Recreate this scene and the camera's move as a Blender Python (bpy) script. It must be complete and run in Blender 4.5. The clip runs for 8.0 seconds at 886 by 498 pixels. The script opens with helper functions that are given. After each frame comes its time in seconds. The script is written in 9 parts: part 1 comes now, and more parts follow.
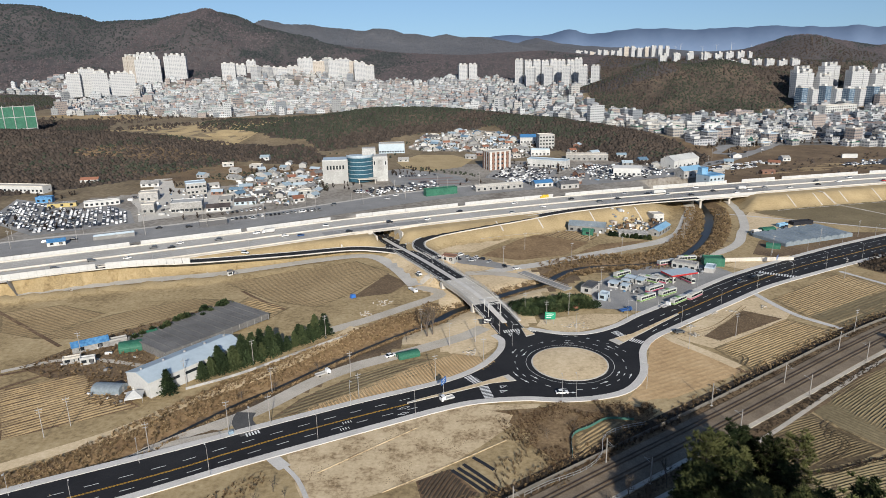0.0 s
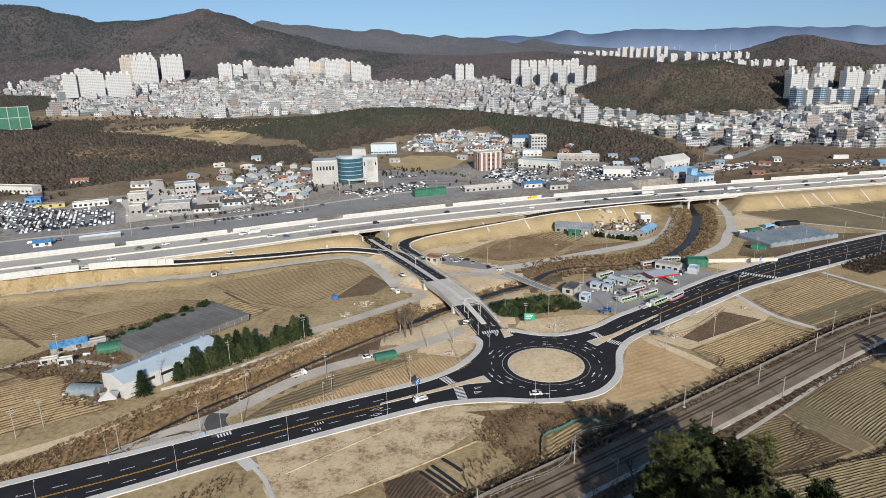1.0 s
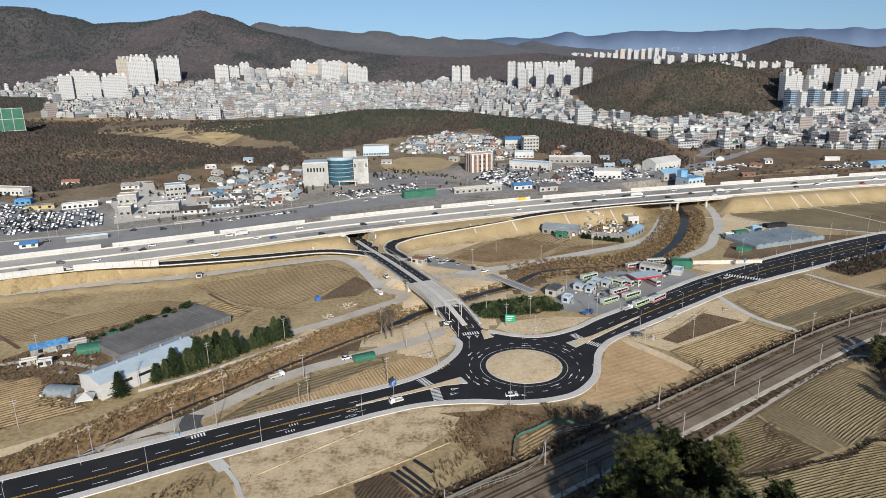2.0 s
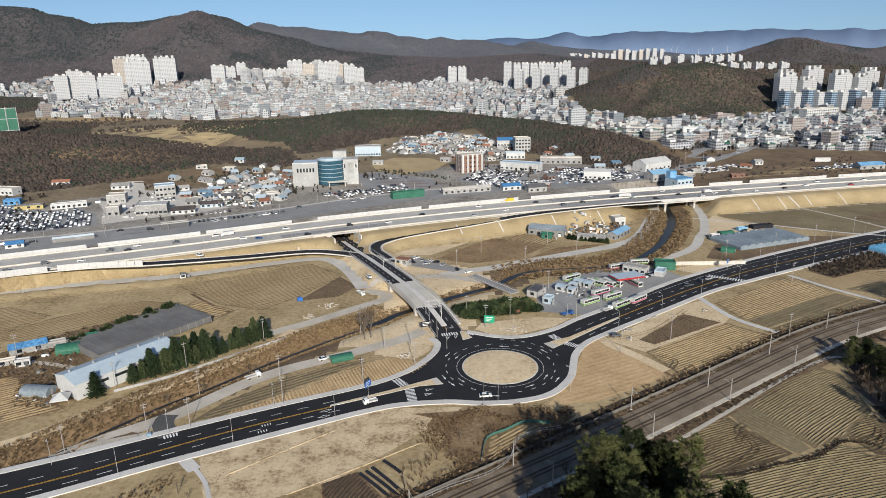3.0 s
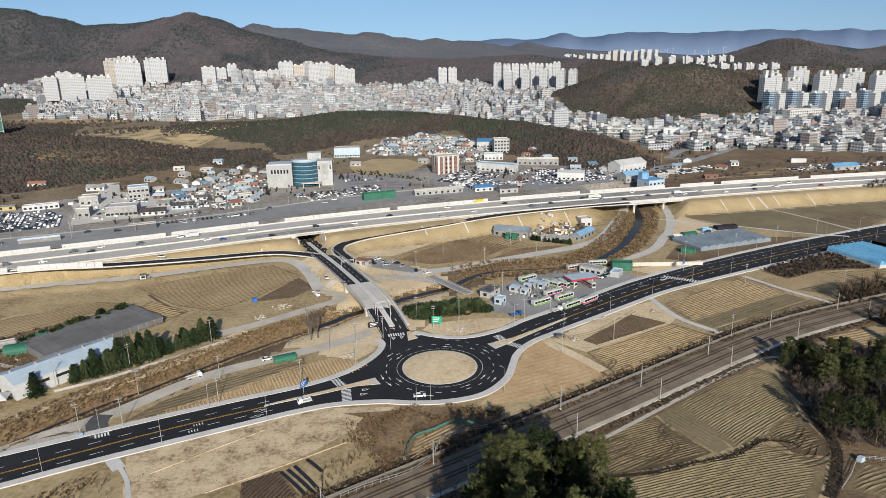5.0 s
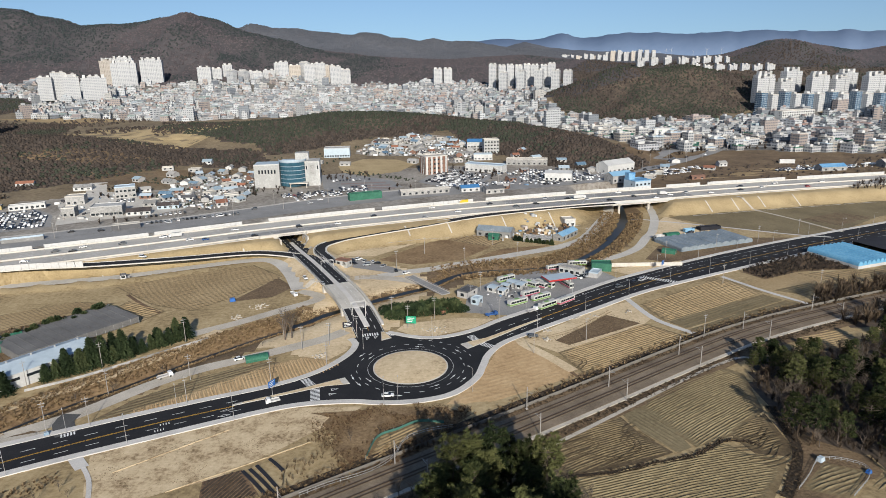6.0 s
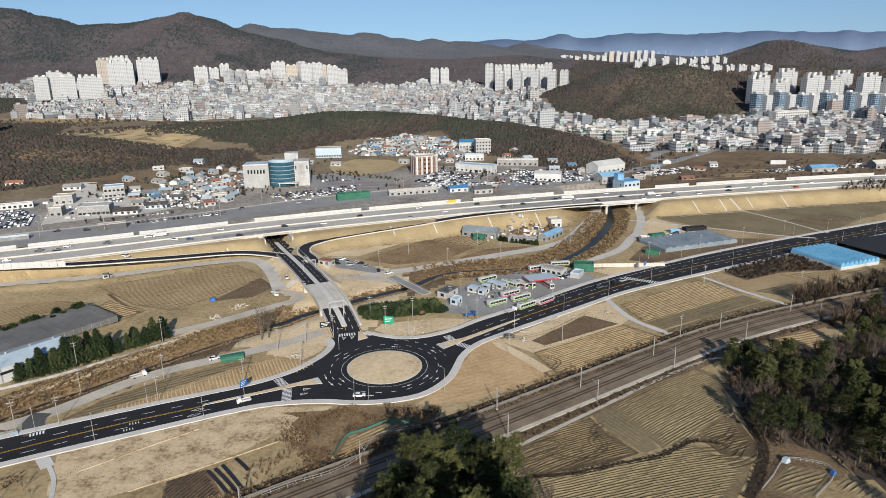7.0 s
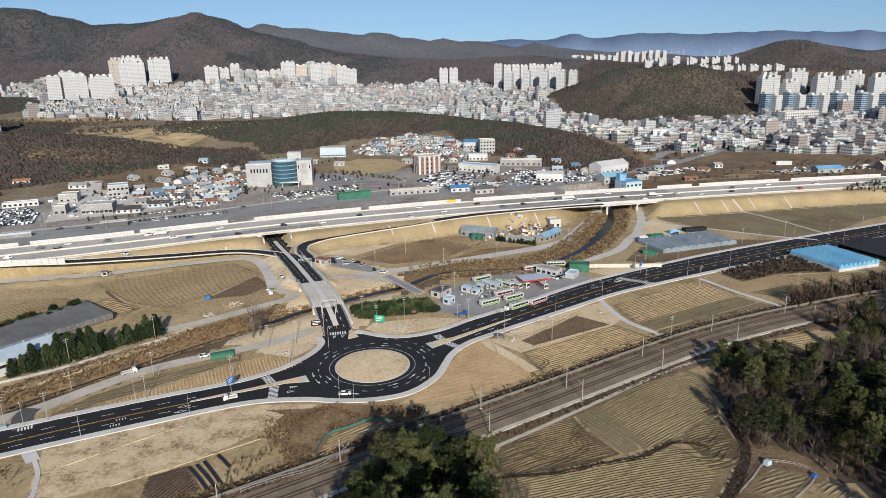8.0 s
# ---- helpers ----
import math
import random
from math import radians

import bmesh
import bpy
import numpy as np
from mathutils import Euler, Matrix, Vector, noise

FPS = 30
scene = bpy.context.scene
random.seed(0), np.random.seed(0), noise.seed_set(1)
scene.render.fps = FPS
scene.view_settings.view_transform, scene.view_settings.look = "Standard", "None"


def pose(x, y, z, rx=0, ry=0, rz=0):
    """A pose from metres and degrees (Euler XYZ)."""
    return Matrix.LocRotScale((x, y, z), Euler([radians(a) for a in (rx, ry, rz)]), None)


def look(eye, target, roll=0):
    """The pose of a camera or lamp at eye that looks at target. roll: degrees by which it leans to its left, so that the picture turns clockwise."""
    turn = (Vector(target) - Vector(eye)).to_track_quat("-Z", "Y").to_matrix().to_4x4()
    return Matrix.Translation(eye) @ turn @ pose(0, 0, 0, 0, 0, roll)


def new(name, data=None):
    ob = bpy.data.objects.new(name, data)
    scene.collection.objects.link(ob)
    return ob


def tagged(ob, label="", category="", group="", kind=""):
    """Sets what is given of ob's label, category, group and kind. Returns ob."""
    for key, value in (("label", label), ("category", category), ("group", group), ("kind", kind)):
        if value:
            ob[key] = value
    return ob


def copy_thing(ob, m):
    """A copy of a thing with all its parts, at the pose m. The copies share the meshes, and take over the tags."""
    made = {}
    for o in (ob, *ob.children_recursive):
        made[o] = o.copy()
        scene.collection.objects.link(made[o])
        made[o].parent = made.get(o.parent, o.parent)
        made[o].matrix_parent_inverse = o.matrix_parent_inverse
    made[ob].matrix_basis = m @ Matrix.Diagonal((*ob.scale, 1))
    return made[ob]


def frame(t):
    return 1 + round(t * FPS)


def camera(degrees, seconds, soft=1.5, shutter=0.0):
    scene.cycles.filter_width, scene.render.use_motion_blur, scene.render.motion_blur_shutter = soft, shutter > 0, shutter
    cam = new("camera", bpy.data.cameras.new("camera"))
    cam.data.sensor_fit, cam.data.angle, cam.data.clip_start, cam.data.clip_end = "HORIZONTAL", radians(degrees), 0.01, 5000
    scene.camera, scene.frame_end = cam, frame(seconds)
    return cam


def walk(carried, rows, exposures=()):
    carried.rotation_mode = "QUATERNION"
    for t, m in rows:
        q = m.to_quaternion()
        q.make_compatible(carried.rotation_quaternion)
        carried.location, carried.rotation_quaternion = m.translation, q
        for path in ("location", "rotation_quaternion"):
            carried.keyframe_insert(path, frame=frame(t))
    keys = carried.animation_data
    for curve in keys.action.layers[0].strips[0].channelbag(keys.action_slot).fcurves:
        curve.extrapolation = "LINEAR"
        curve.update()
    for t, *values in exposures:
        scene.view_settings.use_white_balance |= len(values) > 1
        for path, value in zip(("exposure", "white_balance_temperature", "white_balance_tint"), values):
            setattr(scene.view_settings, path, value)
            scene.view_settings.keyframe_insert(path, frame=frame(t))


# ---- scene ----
cam = camera(67.0, 8.0, 0.85)
EXPOSURE = 0.12
PATH = [
    (0, (1.26, 1.045, 117.414), (1.281, 2.964, 116.851), -1.1),
    (0.5, (6.402, 0.852, 117.333), (6.421, 2.772, 116.773), -1.2),
    (1, (10.817, 0.678, 117.626), (10.836, 2.598, 117.064), -1.1),
    (1.5, (15.169, 0.406, 117.566), (15.188, 2.327, 117.008), -1.1),
    (3, (28.549, -0.636, 117.963), (28.568, 1.285, 117.406), -1.0),
    (3.5, (34.184, -1.207, 118.188), (34.202, 0.714, 117.632), -1.1),
    (4, (40.04, -1.729, 118.173), (40.058, 0.192, 117.618), -1.1),
    (4.5, (46.363, -2.512, 118.425), (46.38, -0.591, 117.87), -1.1),
    (6, (64.144, -4.104, 118.465), (64.16, -2.183, 117.911), -1.0),
    (6.5, (69.607, -4.121, 118.259), (69.622, -2.2, 117.705), -1.0),
    (7, (74.743, -4.29, 118.238), (74.756, -2.369, 117.685), -0.9),
    (7.5, (79.765, -4.717, 118.358), (79.764, -2.795, 117.804), -0.9),
    (8, (84.202, -4.825, 118.048), (84.179, -2.903, 117.495), -0.9),
]
walk(cam, [(t, look(eye, target, roll)) for t, eye, target, roll in PATH], [(0.0, EXPOSURE), (8.0, EXPOSURE)])

# ---- light: winter sun behind the drone, clear sky ----
SUN_EL, SUN_AZ = radians(23.5), math.pi - 0.15
world = bpy.data.worlds.new("sky")
scene.world = world
world.use_nodes = True
wn = world.node_tree.nodes
sky = wn.new("ShaderNodeTexSky")
sky.sky_type, sky.sun_disc = "NISHITA", False
sky.sun_elevation, sky.sun_rotation = SUN_EL, SUN_AZ
sky.air_density, sky.dust_density, sky.ozone_density = 1.0, 1.2, 4.0
wl = world.node_tree.links
wc, wa, wv, wt = wn.new("ShaderNodeTexCoord"), wn.new("ShaderNodeVectorMath"), wn.new("ShaderNodeVectorMath"), wn.new("ShaderNodeMix")
wa.operation, wv.operation = "ADD", "NORMALIZE"
wa.inputs[1].default_value = (0, 0, 0.1)
wt.data_type, wt.blend_type = "RGBA", "MULTIPLY"
wt.inputs[0].default_value, wt.inputs[7].default_value = 1.0, (1.0, 1.0, 1.0, 1)
wl.new(wc.outputs["Generated"], wa.inputs[0])
wl.new(wa.outputs[0], wv.inputs[0])
wl.new(wv.outputs[0], sky.inputs[0])
wl.new(sky.outputs[0], wt.inputs[6])
wl.new(wt.outputs[2], wn["Background"].inputs[0])
wn["Background"].inputs[1].default_value = 0.108
sun_dir = Vector((math.sin(SUN_AZ) * math.cos(SUN_EL), math.cos(SUN_AZ) * math.cos(SUN_EL), math.sin(SUN_EL)))
sun = new("sun", bpy.data.lights.new("sun", "SUN"))
sun.data.energy, sun.data.angle, sun.data.color = 5.3, radians(0.55), (1.0, 0.94, 0.835)
sun.matrix_world = look(sun_dir * 500, (0, 0, 0))

# ---- materials ----
def ramp_node(nt, cols, lo=0.36, hi=0.64):
    r = nt.nodes.new("ShaderNodeValToRGB")
    n = len(cols)
    while len(r.color_ramp.elements) < n:
        r.color_ramp.elements.new(0.5)
    for i, c in enumerate(cols):
        r.color_ramp.elements[i].position = lo + (hi - lo) * i / max(1, n - 1)
        r.color_ramp.elements[i].color = (*c, 1)
    return r


def mat(name, cols, coarse=0.05, fine=0.6, rough=0.9, bump=0.3, relief=0.3, metal=0.0, rand=0.0, weight=0.5, spec=0.3, detail=6.0):
    """Two scales of noise in world space drive the colour; the fine one also the relief."""
    m = bpy.data.materials.new(name)
    m.use_nodes = True
    nt = m.node_tree
    bs = nt.nodes["Principled BSDF"]
    geo = nt.nodes.new("ShaderNodeNewGeometry")
    tex = []
    for s in (coarse, fine):
        t = nt.nodes.new("ShaderNodeTexNoise")
        t.inputs["Scale"].default_value, t.inputs["Detail"].default_value = s, detail
        t.inputs["Roughness"].default_value = 0.62
        nt.links.new(geo.outputs["Position"], t.inputs["Vector"])
        tex.append(t)
    mix = nt.nodes.new("ShaderNodeMix")
    mix.inputs[0].default_value = weight
    nt.links.new(tex[0].outputs["Fac"], mix.inputs[2])
    nt.links.new(tex[1].outputs["Fac"], mix.inputs[3])
    fac = mix.outputs[0]
    if rand:
        oi = nt.nodes.new("ShaderNodeObjectInfo")
        ad = nt.nodes.new("ShaderNodeMath")
        ad.operation = "MULTIPLY_ADD"
        ad.inputs[1].default_value = rand
        nt.links.new(oi.outputs["Random"], ad.inputs[0])
        sh = nt.nodes.new("ShaderNodeMath")
        sh.operation = "SUBTRACT"
        sh.inputs[1].default_value = rand / 2
        nt.links.new(fac, sh.inputs[0])
        nt.links.new(sh.outputs[0], ad.inputs[2])
        fac = ad.outputs[0]
    r = ramp_node(nt, cols)
    nt.links.new(fac, r.inputs[0])
    nt.links.new(r.outputs[0], bs.inputs["Base Color"])
    bs.inputs["Roughness"].default_value, bs.inputs["Metallic"].default_value = rough, metal
    bs.inputs["Specular IOR Level"].default_value = spec
    if bump:
        b = nt.nodes.new("ShaderNodeBump")
        b.inputs["Strength"].default_value, b.inputs["Distance"].default_value = bump, relief
        nt.links.new(tex[1].outputs["Fac"], b.inputs["Height"])
        nt.links.new(b.outputs[0], bs.inputs["Normal"])
    return m


def island_mat(name, cols, rough=0.9, fine=0.4, spec=0.2, loose=0.6):
    """Colour by loose piece of a joined mesh, with a little grain."""
    m = mat(name, cols, 0.02, fine, rough, 0.0, spec=spec)
    nt = m.node_tree
    ramp = next(n for n in nt.nodes if n.type == "VALTORGB")
    geo = next(n for n in nt.nodes if n.type == "NEW_GEOMETRY")
    mix = nt.nodes.new("ShaderNodeMix")
    mix.inputs[0].default_value = loose
    nt.links.new(ramp.inputs[0].links[0].from_socket, mix.inputs[2])
    nt.links.new(geo.outputs["Random Per Island"], mix.inputs[3])
    nt.links.new(mix.outputs[0], ramp.inputs[0])
    ramp.color_ramp.elements[0].position = 0.2
    ramp.color_ramp.elements[-1].position = 0.85
    return m


def facade_mat(name, wall, win, floor=3.0, bay=3.2, frac=0.55, rand_cols=None, rough=0.75):
    """Far facade: rows of windows by storey and bay, in the building's own space."""
    m = bpy.data.materials.new(name)
    m.use_nodes = True
    nt = m.node_tree
    bs = nt.nodes["Principled BSDF"]
    tc = nt.nodes.new("ShaderNodeTexCoord")
    sep = nt.nodes.new("ShaderNodeSeparateXYZ")
    nt.links.new(tc.outputs["Object"], sep.inputs[0])
    def mth(op, a, b):
        n = nt.nodes.new("ShaderNodeMath")
        n.operation = op
        for i, v in enumerate((a, b)):
            if isinstance(v, (int, float)):
                n.inputs[i].default_value = v
            elif v is not None:
                nt.links.new(v, n.inputs[i])
        return n.outputs[0]
    h = mth("FRACT", mth("DIVIDE", mth("ADD", sep.outputs[0], sep.outputs[1]), bay), None)
    v = mth("FRACT", mth("DIVIDE", sep.outputs[2], floor), None)
    inh = mth("LESS_THAN", mth("ABSOLUTE", mth("SUBTRACT", h, 0.5), None), frac / 2 + 0.08)
    inv = mth("LESS_THAN", mth("ABSOLUTE", mth("SUBTRACT", v, 0.55), None), frac / 2)
    msk = mth("MULTIPLY", inh, inv)
    nz = nt.nodes.new("ShaderNodeTexNoise")
    nz.inputs["Scale"].default_value = 0.3
    geo = nt.nodes.new("ShaderNodeNewGeometry")
    nt.links.new(geo.outputs["Position"], nz.inputs["Vector"])
    oi = nt.nodes.new("ShaderNodeObjectInfo")
    wr = ramp_node(nt, rand_cols or [wall, wall], 0.0, 1.0)
    wr.color_ramp.interpolation = "CONSTANT" if rand_cols else "LINEAR"
    nt.links.new(oi.outputs["Random"], wr.inputs[0])
    grime = nt.nodes.new("ShaderNodeMix")
    grime.data_type, grime.blend_type = "RGBA", "MULTIPLY"
    grime.inputs[0].default_value = 0.35
    nt.links.new(wr.outputs[0], grime.inputs[6])
    nt.links.new(nz.outputs["Fac"], grime.inputs[7])
    mx = nt.nodes.new("ShaderNodeMix")
    mx.data_type = "RGBA"
    nt.links.new(msk, mx.inputs[0])
    nt.links.new(grime.outputs[2], mx.inputs[6])
    mx.inputs[7].default_value = (*win, 1)
    nt.links.new(mx.outputs[2], bs.inputs["Base Color"])
    rg = mth("MULTIPLY_ADD", msk, -(rough - 0.2))
    rg.node.inputs[2].default_value = rough
    nt.links.new(rg, bs.inputs["Roughness"])
    return m


M_GRASS = mat("dry_grass", [(0.17, 0.12, 0.062), (0.34, 0.255, 0.135), (0.46, 0.36, 0.21)], 0.035, 0.5, 0.95, 0.5, 0.25)
M_BROWN = mat("brown_scrub", [(0.075, 0.05, 0.03), (0.15, 0.103, 0.06), (0.24, 0.17, 0.1)], 0.05, 0.9, 0.95, 0.7, 0.4)
M_BANK = mat("russet_bank_grass", [(0.1, 0.065, 0.036), (0.2, 0.134, 0.071), (0.32, 0.225, 0.125)], 0.06, 0.9, 0.95, 0.7, 0.4)
M_ORANGE = mat("orange_graded_sand", [(0.36, 0.235, 0.12), (0.48, 0.327, 0.172), (0.56, 0.4, 0.228)], 0.07, 0.6, 0.95, 0.35, 0.15)
M_PLOT = mat("patchy_sand", [(0.17, 0.118, 0.066), (0.35, 0.257, 0.15), (0.52, 0.405, 0.255), (0.58, 0.46, 0.295), (0.64, 0.515, 0.34)], 0.13, 0.75, 0.95, 0.5, 0.25, weight=0.42, detail=8.0)
M_PLOT_SOIL = mat("dark_garden_soil", [(0.035, 0.026, 0.018), (0.06, 0.044, 0.03), (0.1, 0.072, 0.048)], 0.2, 1.5, 0.95, 0.5, 0.15)
M_FENCE = mat("dull_fence_mesh", [(0.12, 0.11, 0.095), (0.18, 0.165, 0.145)], 0.5, 3.0, 0.8, 0.0)
M_SLOPE = mat("straw_matting", [(0.26, 0.195, 0.105), (0.36, 0.275, 0.15), (0.44, 0.34, 0.195)], 0.06, 1.2, 0.95, 0.25, 0.1)
M_SAND = mat("bare_sand", [(0.33, 0.24, 0.14), (0.53, 0.41, 0.255), (0.62, 0.49, 0.315), (0.69, 0.56, 0.38)], 0.05, 0.7, 0.95, 0.3, 0.15)
M_RUSSETGRASS = mat("russet_grass", [(0.12, 0.074, 0.038), (0.23, 0.15, 0.078), (0.33, 0.23, 0.125)], 0.06, 0.6, 0.95, 0.5, 0.3)
M_FIELD = mat("stubble", [(0.215, 0.15, 0.076), (0.325, 0.235, 0.125), (0.4, 0.3, 0.168)], 0.03, 0.8, 0.95, 0.35, 0.15)
M_FIELD_GREEN = mat("olive_stubble", [(0.115, 0.09, 0.05), (0.18, 0.143, 0.08), (0.24, 0.194, 0.112)], 0.03, 0.8, 0.95, 0.35, 0.15)
M_TILLED = mat("tilled_soil", [(0.08, 0.05, 0.03), (0.15, 0.095, 0.055), (0.22, 0.15, 0.09)], 0.05, 0.8, 0.95, 0.5, 0.2)
M_FOREST = mat("forest_floor", [(0.04, 0.032, 0.027), (0.07, 0.055, 0.044), (0.12, 0.09, 0.065)], 0.02, 0.12, 1.0, 0.6, 1.0)
# mountain colour leans grey-blue, with some distance haze mixed in
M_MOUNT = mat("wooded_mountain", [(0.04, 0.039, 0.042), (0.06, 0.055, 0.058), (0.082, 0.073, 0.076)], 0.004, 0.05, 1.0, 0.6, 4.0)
M_DULL = mat("dull_winter_grass", [(0.1, 0.076, 0.048), (0.18, 0.138, 0.085), (0.26, 0.205, 0.13)], 0.03, 0.3, 0.95, 0.4, 0.25)
M_URBAN = mat("town_ground", [(0.08, 0.074, 0.068), (0.14, 0.132, 0.12), (0.21, 0.2, 0.185)], 0.02, 0.2, 0.95, 0.2, 0.2)
M_MIXED = mat("worn_yard_ground", [(0.13, 0.11, 0.088), (0.22, 0.195, 0.165), (0.3, 0.275, 0.24), (0.38, 0.35, 0.31)], 0.03, 0.35, 0.95, 0.2, 0.1)
M_ASPHALT = mat("fresh_asphalt", [(0.012, 0.012, 0.013), (0.018, 0.018, 0.02), (0.027, 0.027, 0.028)], 0.08, 2.5, 0.85, 0.15, 0.02, spec=0.25)
M_OLDROAD = mat("grey_asphalt", [(0.19, 0.188, 0.184), (0.25, 0.246, 0.24), (0.31, 0.305, 0.295)], 0.06, 1.5, 0.9, 0.15, 0.03)
M_MIDROAD = mat("worn_dark_asphalt", [(0.06, 0.06, 0.06), (0.085, 0.084, 0.082), (0.115, 0.113, 0.11)], 0.1, 2.0, 0.9, 0.15, 0.02)
M_CONC = mat("pale_concrete", [(0.39, 0.365, 0.325), (0.5, 0.47, 0.42), (0.58, 0.55, 0.49)], 0.08, 1.2, 0.85, 0.15, 0.04)
M_HWAY = mat("highway_concrete", [(0.32, 0.305, 0.28), (0.41, 0.392, 0.36), (0.47, 0.45, 0.417)], 0.03, 0.9, 0.85, 0.1, 0.02)
M_PAVE = mat("pavement_blocks", [(0.44, 0.42, 0.39), (0.54, 0.515, 0.48), (0.62, 0.595, 0.555)], 0.1, 2.0, 0.85, 0.15, 0.03)
M_GRAVEL = mat("gravel", [(0.34, 0.305, 0.25), (0.45, 0.405, 0.34), (0.55, 0.5, 0.425)], 0.08, 1.8, 0.95, 0.4, 0.08)
M_BALLAST = mat("ballast", [(0.11, 0.084, 0.058), (0.18, 0.14, 0.099), (0.265, 0.21, 0.152)], 0.1, 3.0, 0.95, 0.3, 0.06)
M_RUSTBAL = mat("rust_stained_ballast", [(0.07, 0.047, 0.03), (0.115, 0.08, 0.052), (0.16, 0.115, 0.076)], 0.2, 3.0, 0.95, 0.3, 0.05)
M_WHITE = mat("white_paint_marking", [(0.6, 0.6, 0.58), (0.78, 0.78, 0.76)], 0.2, 3.0, 0.6, 0.0)
M_YELLOW = mat("yellow_paint_marking", [(0.45, 0.25, 0.03), (0.58, 0.34, 0.05)], 0.2, 3.0, 0.6, 0.0)
M_PANEL = mat("white_metal_panel", [(0.4, 0.4, 0.39), (0.52, 0.52, 0.51)], 0.1, 1.0, 0.5, 0.0)
M_WALLWHITE = mat("white_render", [(0.31, 0.31, 0.3), (0.42, 0.42, 0.41), (0.52, 0.52, 0.51)], 0.1, 0.8, 0.8, 0.1, 0.02, rand=0.3)
M_WALLGREY = mat("grey_render", [(0.2, 0.197, 0.19), (0.3, 0.295, 0.285), (0.38, 0.37, 0.36)], 0.1, 0.8, 0.8, 0.1, 0.02, rand=0.4)
M_BRICK = mat("red_brick", [(0.15, 0.085, 0.062), (0.23, 0.13, 0.095)], 0.3, 3.0, 0.85, 0.2, 0.02)
M_ROOFBLUE = mat("blue_steel_roof", [(0.05, 0.16, 0.33), (0.10, 0.26, 0.46), (0.2, 0.36, 0.5)], 0.1, 0.8, 0.5, 0.0, rand=0.5)
M_ROOFPALE = mat("pale_blue_steel_roof", [(0.33, 0.4, 0.455), (0.42, 0.495, 0.55)], 0.1, 0.5, 0.45, 0.0)
M_ROOFGREY = mat("grey_roof", [(0.09, 0.09, 0.095), (0.2, 0.2, 0.2), (0.33, 0.32, 0.3)], 0.1, 0.8, 0.7, 0.1, 0.03, rand=0.6)
M_ROOFORANGE = mat("orange_tile_roof", [(0.19, 0.085, 0.055), (0.3, 0.135, 0.085)], 0.2, 2.0, 0.8, 0.2, 0.05, rand=0.3)
M_ROOFGREEN = mat("green_tarpaulin", [(0.018, 0.085, 0.055), (0.03, 0.125, 0.08), (0.05, 0.165, 0.11)], 0.3, 1.5, 0.6, 0.2, 0.05)
M_NET = mat("grey_shade_net", [(0.09, 0.088, 0.086), (0.14, 0.137, 0.134), (0.19, 0.186, 0.18)], 0.1, 1.5, 0.95, 0.3, 0.08)
M_BLACKNET = mat("black_shade_net", [(0.014, 0.015, 0.02), (0.025, 0.026, 0.034)], 0.1, 1.5, 0.95, 0.2, 0.05)
M_FILM = mat("blue_film", [(0.08, 0.25, 0.42), (0.13, 0.34, 0.52), (0.2, 0.42, 0.58)], 0.1, 1.0, 0.4, 0.1, 0.05)
M_GREYFILM = mat("grey_film", [(0.13, 0.16, 0.185), (0.19, 0.225, 0.25), (0.25, 0.285, 0.31)], 0.1, 1.0, 0.45, 0.1, 0.05)
M_GLASS = mat("blue_glass", [(0.02, 0.06, 0.09), (0.04, 0.11, 0.15)], 0.2, 0.8, 0.12, 0.0, spec=0.6)
M_DARKGLASS = mat("dark_window", [(0.012, 0.016, 0.02), (0.025, 0.03, 0.035)], 0.3, 1.0, 0.12, 0.0, spec=0.6)
M_STEEL = mat("galvanised_steel", [(0.33, 0.33, 0.33), (0.45, 0.45, 0.44)], 0.5, 4.0, 0.5, 0.0, metal=0.3)
M_POLE = mat("concrete_pole", [(0.24, 0.225, 0.21), (0.33, 0.31, 0.29)], 0.5, 4.0, 0.8, 0.0)
M_RAIL = mat("rail_steel", [(0.06, 0.04, 0.03), (0.11, 0.08, 0.06)], 0.5, 4.0, 0.5, 0.0, metal=0.5)
M_WATER = mat("dark_water", [(0.01, 0.012, 0.012), (0.022, 0.024, 0.022)], 0.05, 0.8, 0.35, 0.2, 0.05, spec=0.3)
M_BARK = mat("bark", [(0.05, 0.038, 0.03), (0.10, 0.08, 0.065), (0.15, 0.125, 0.10)], 0.4, 4.0, 0.95, 0.3, 0.03)
M_TWIG = mat("bare_twigs", [(0.045, 0.036, 0.028), (0.078, 0.062, 0.049), (0.118, 0.095, 0.075)], 0.1, 1.5, 0.95, 0.0, rand=0.3)
M_PINE = mat("pine_needles", [(0.018, 0.026, 0.012), (0.045, 0.055, 0.022), (0.1, 0.105, 0.042)], 0.15, 1.2, 1.0, 0.0, rand=0.3, spec=0.05)
M_FIR = mat("fir_needles", [(0.02, 0.032, 0.017), (0.043, 0.062, 0.029), (0.078, 0.095, 0.043)], 0.15, 1.2, 1.0, 0.0, rand=0.3, spec=0.05)
M_CROWNS = island_mat("bare_wood_crowns", [(0.031, 0.025, 0.021), (0.047, 0.038, 0.032), (0.064, 0.051, 0.043), (0.085, 0.061, 0.045)], 0.95, 0.06, loose=0.35)
M_GREENS = island_mat("evergreen_crowns", [(0.024, 0.03, 0.021), (0.037, 0.043, 0.03), (0.053, 0.057, 0.04)], 0.9, 0.06, loose=0.35)
M_SCRUB = island_mat("dry_scrub_tufts", [(0.1, 0.066, 0.036), (0.18, 0.122, 0.067), (0.28, 0.2, 0.115)], 0.95, 0.3)
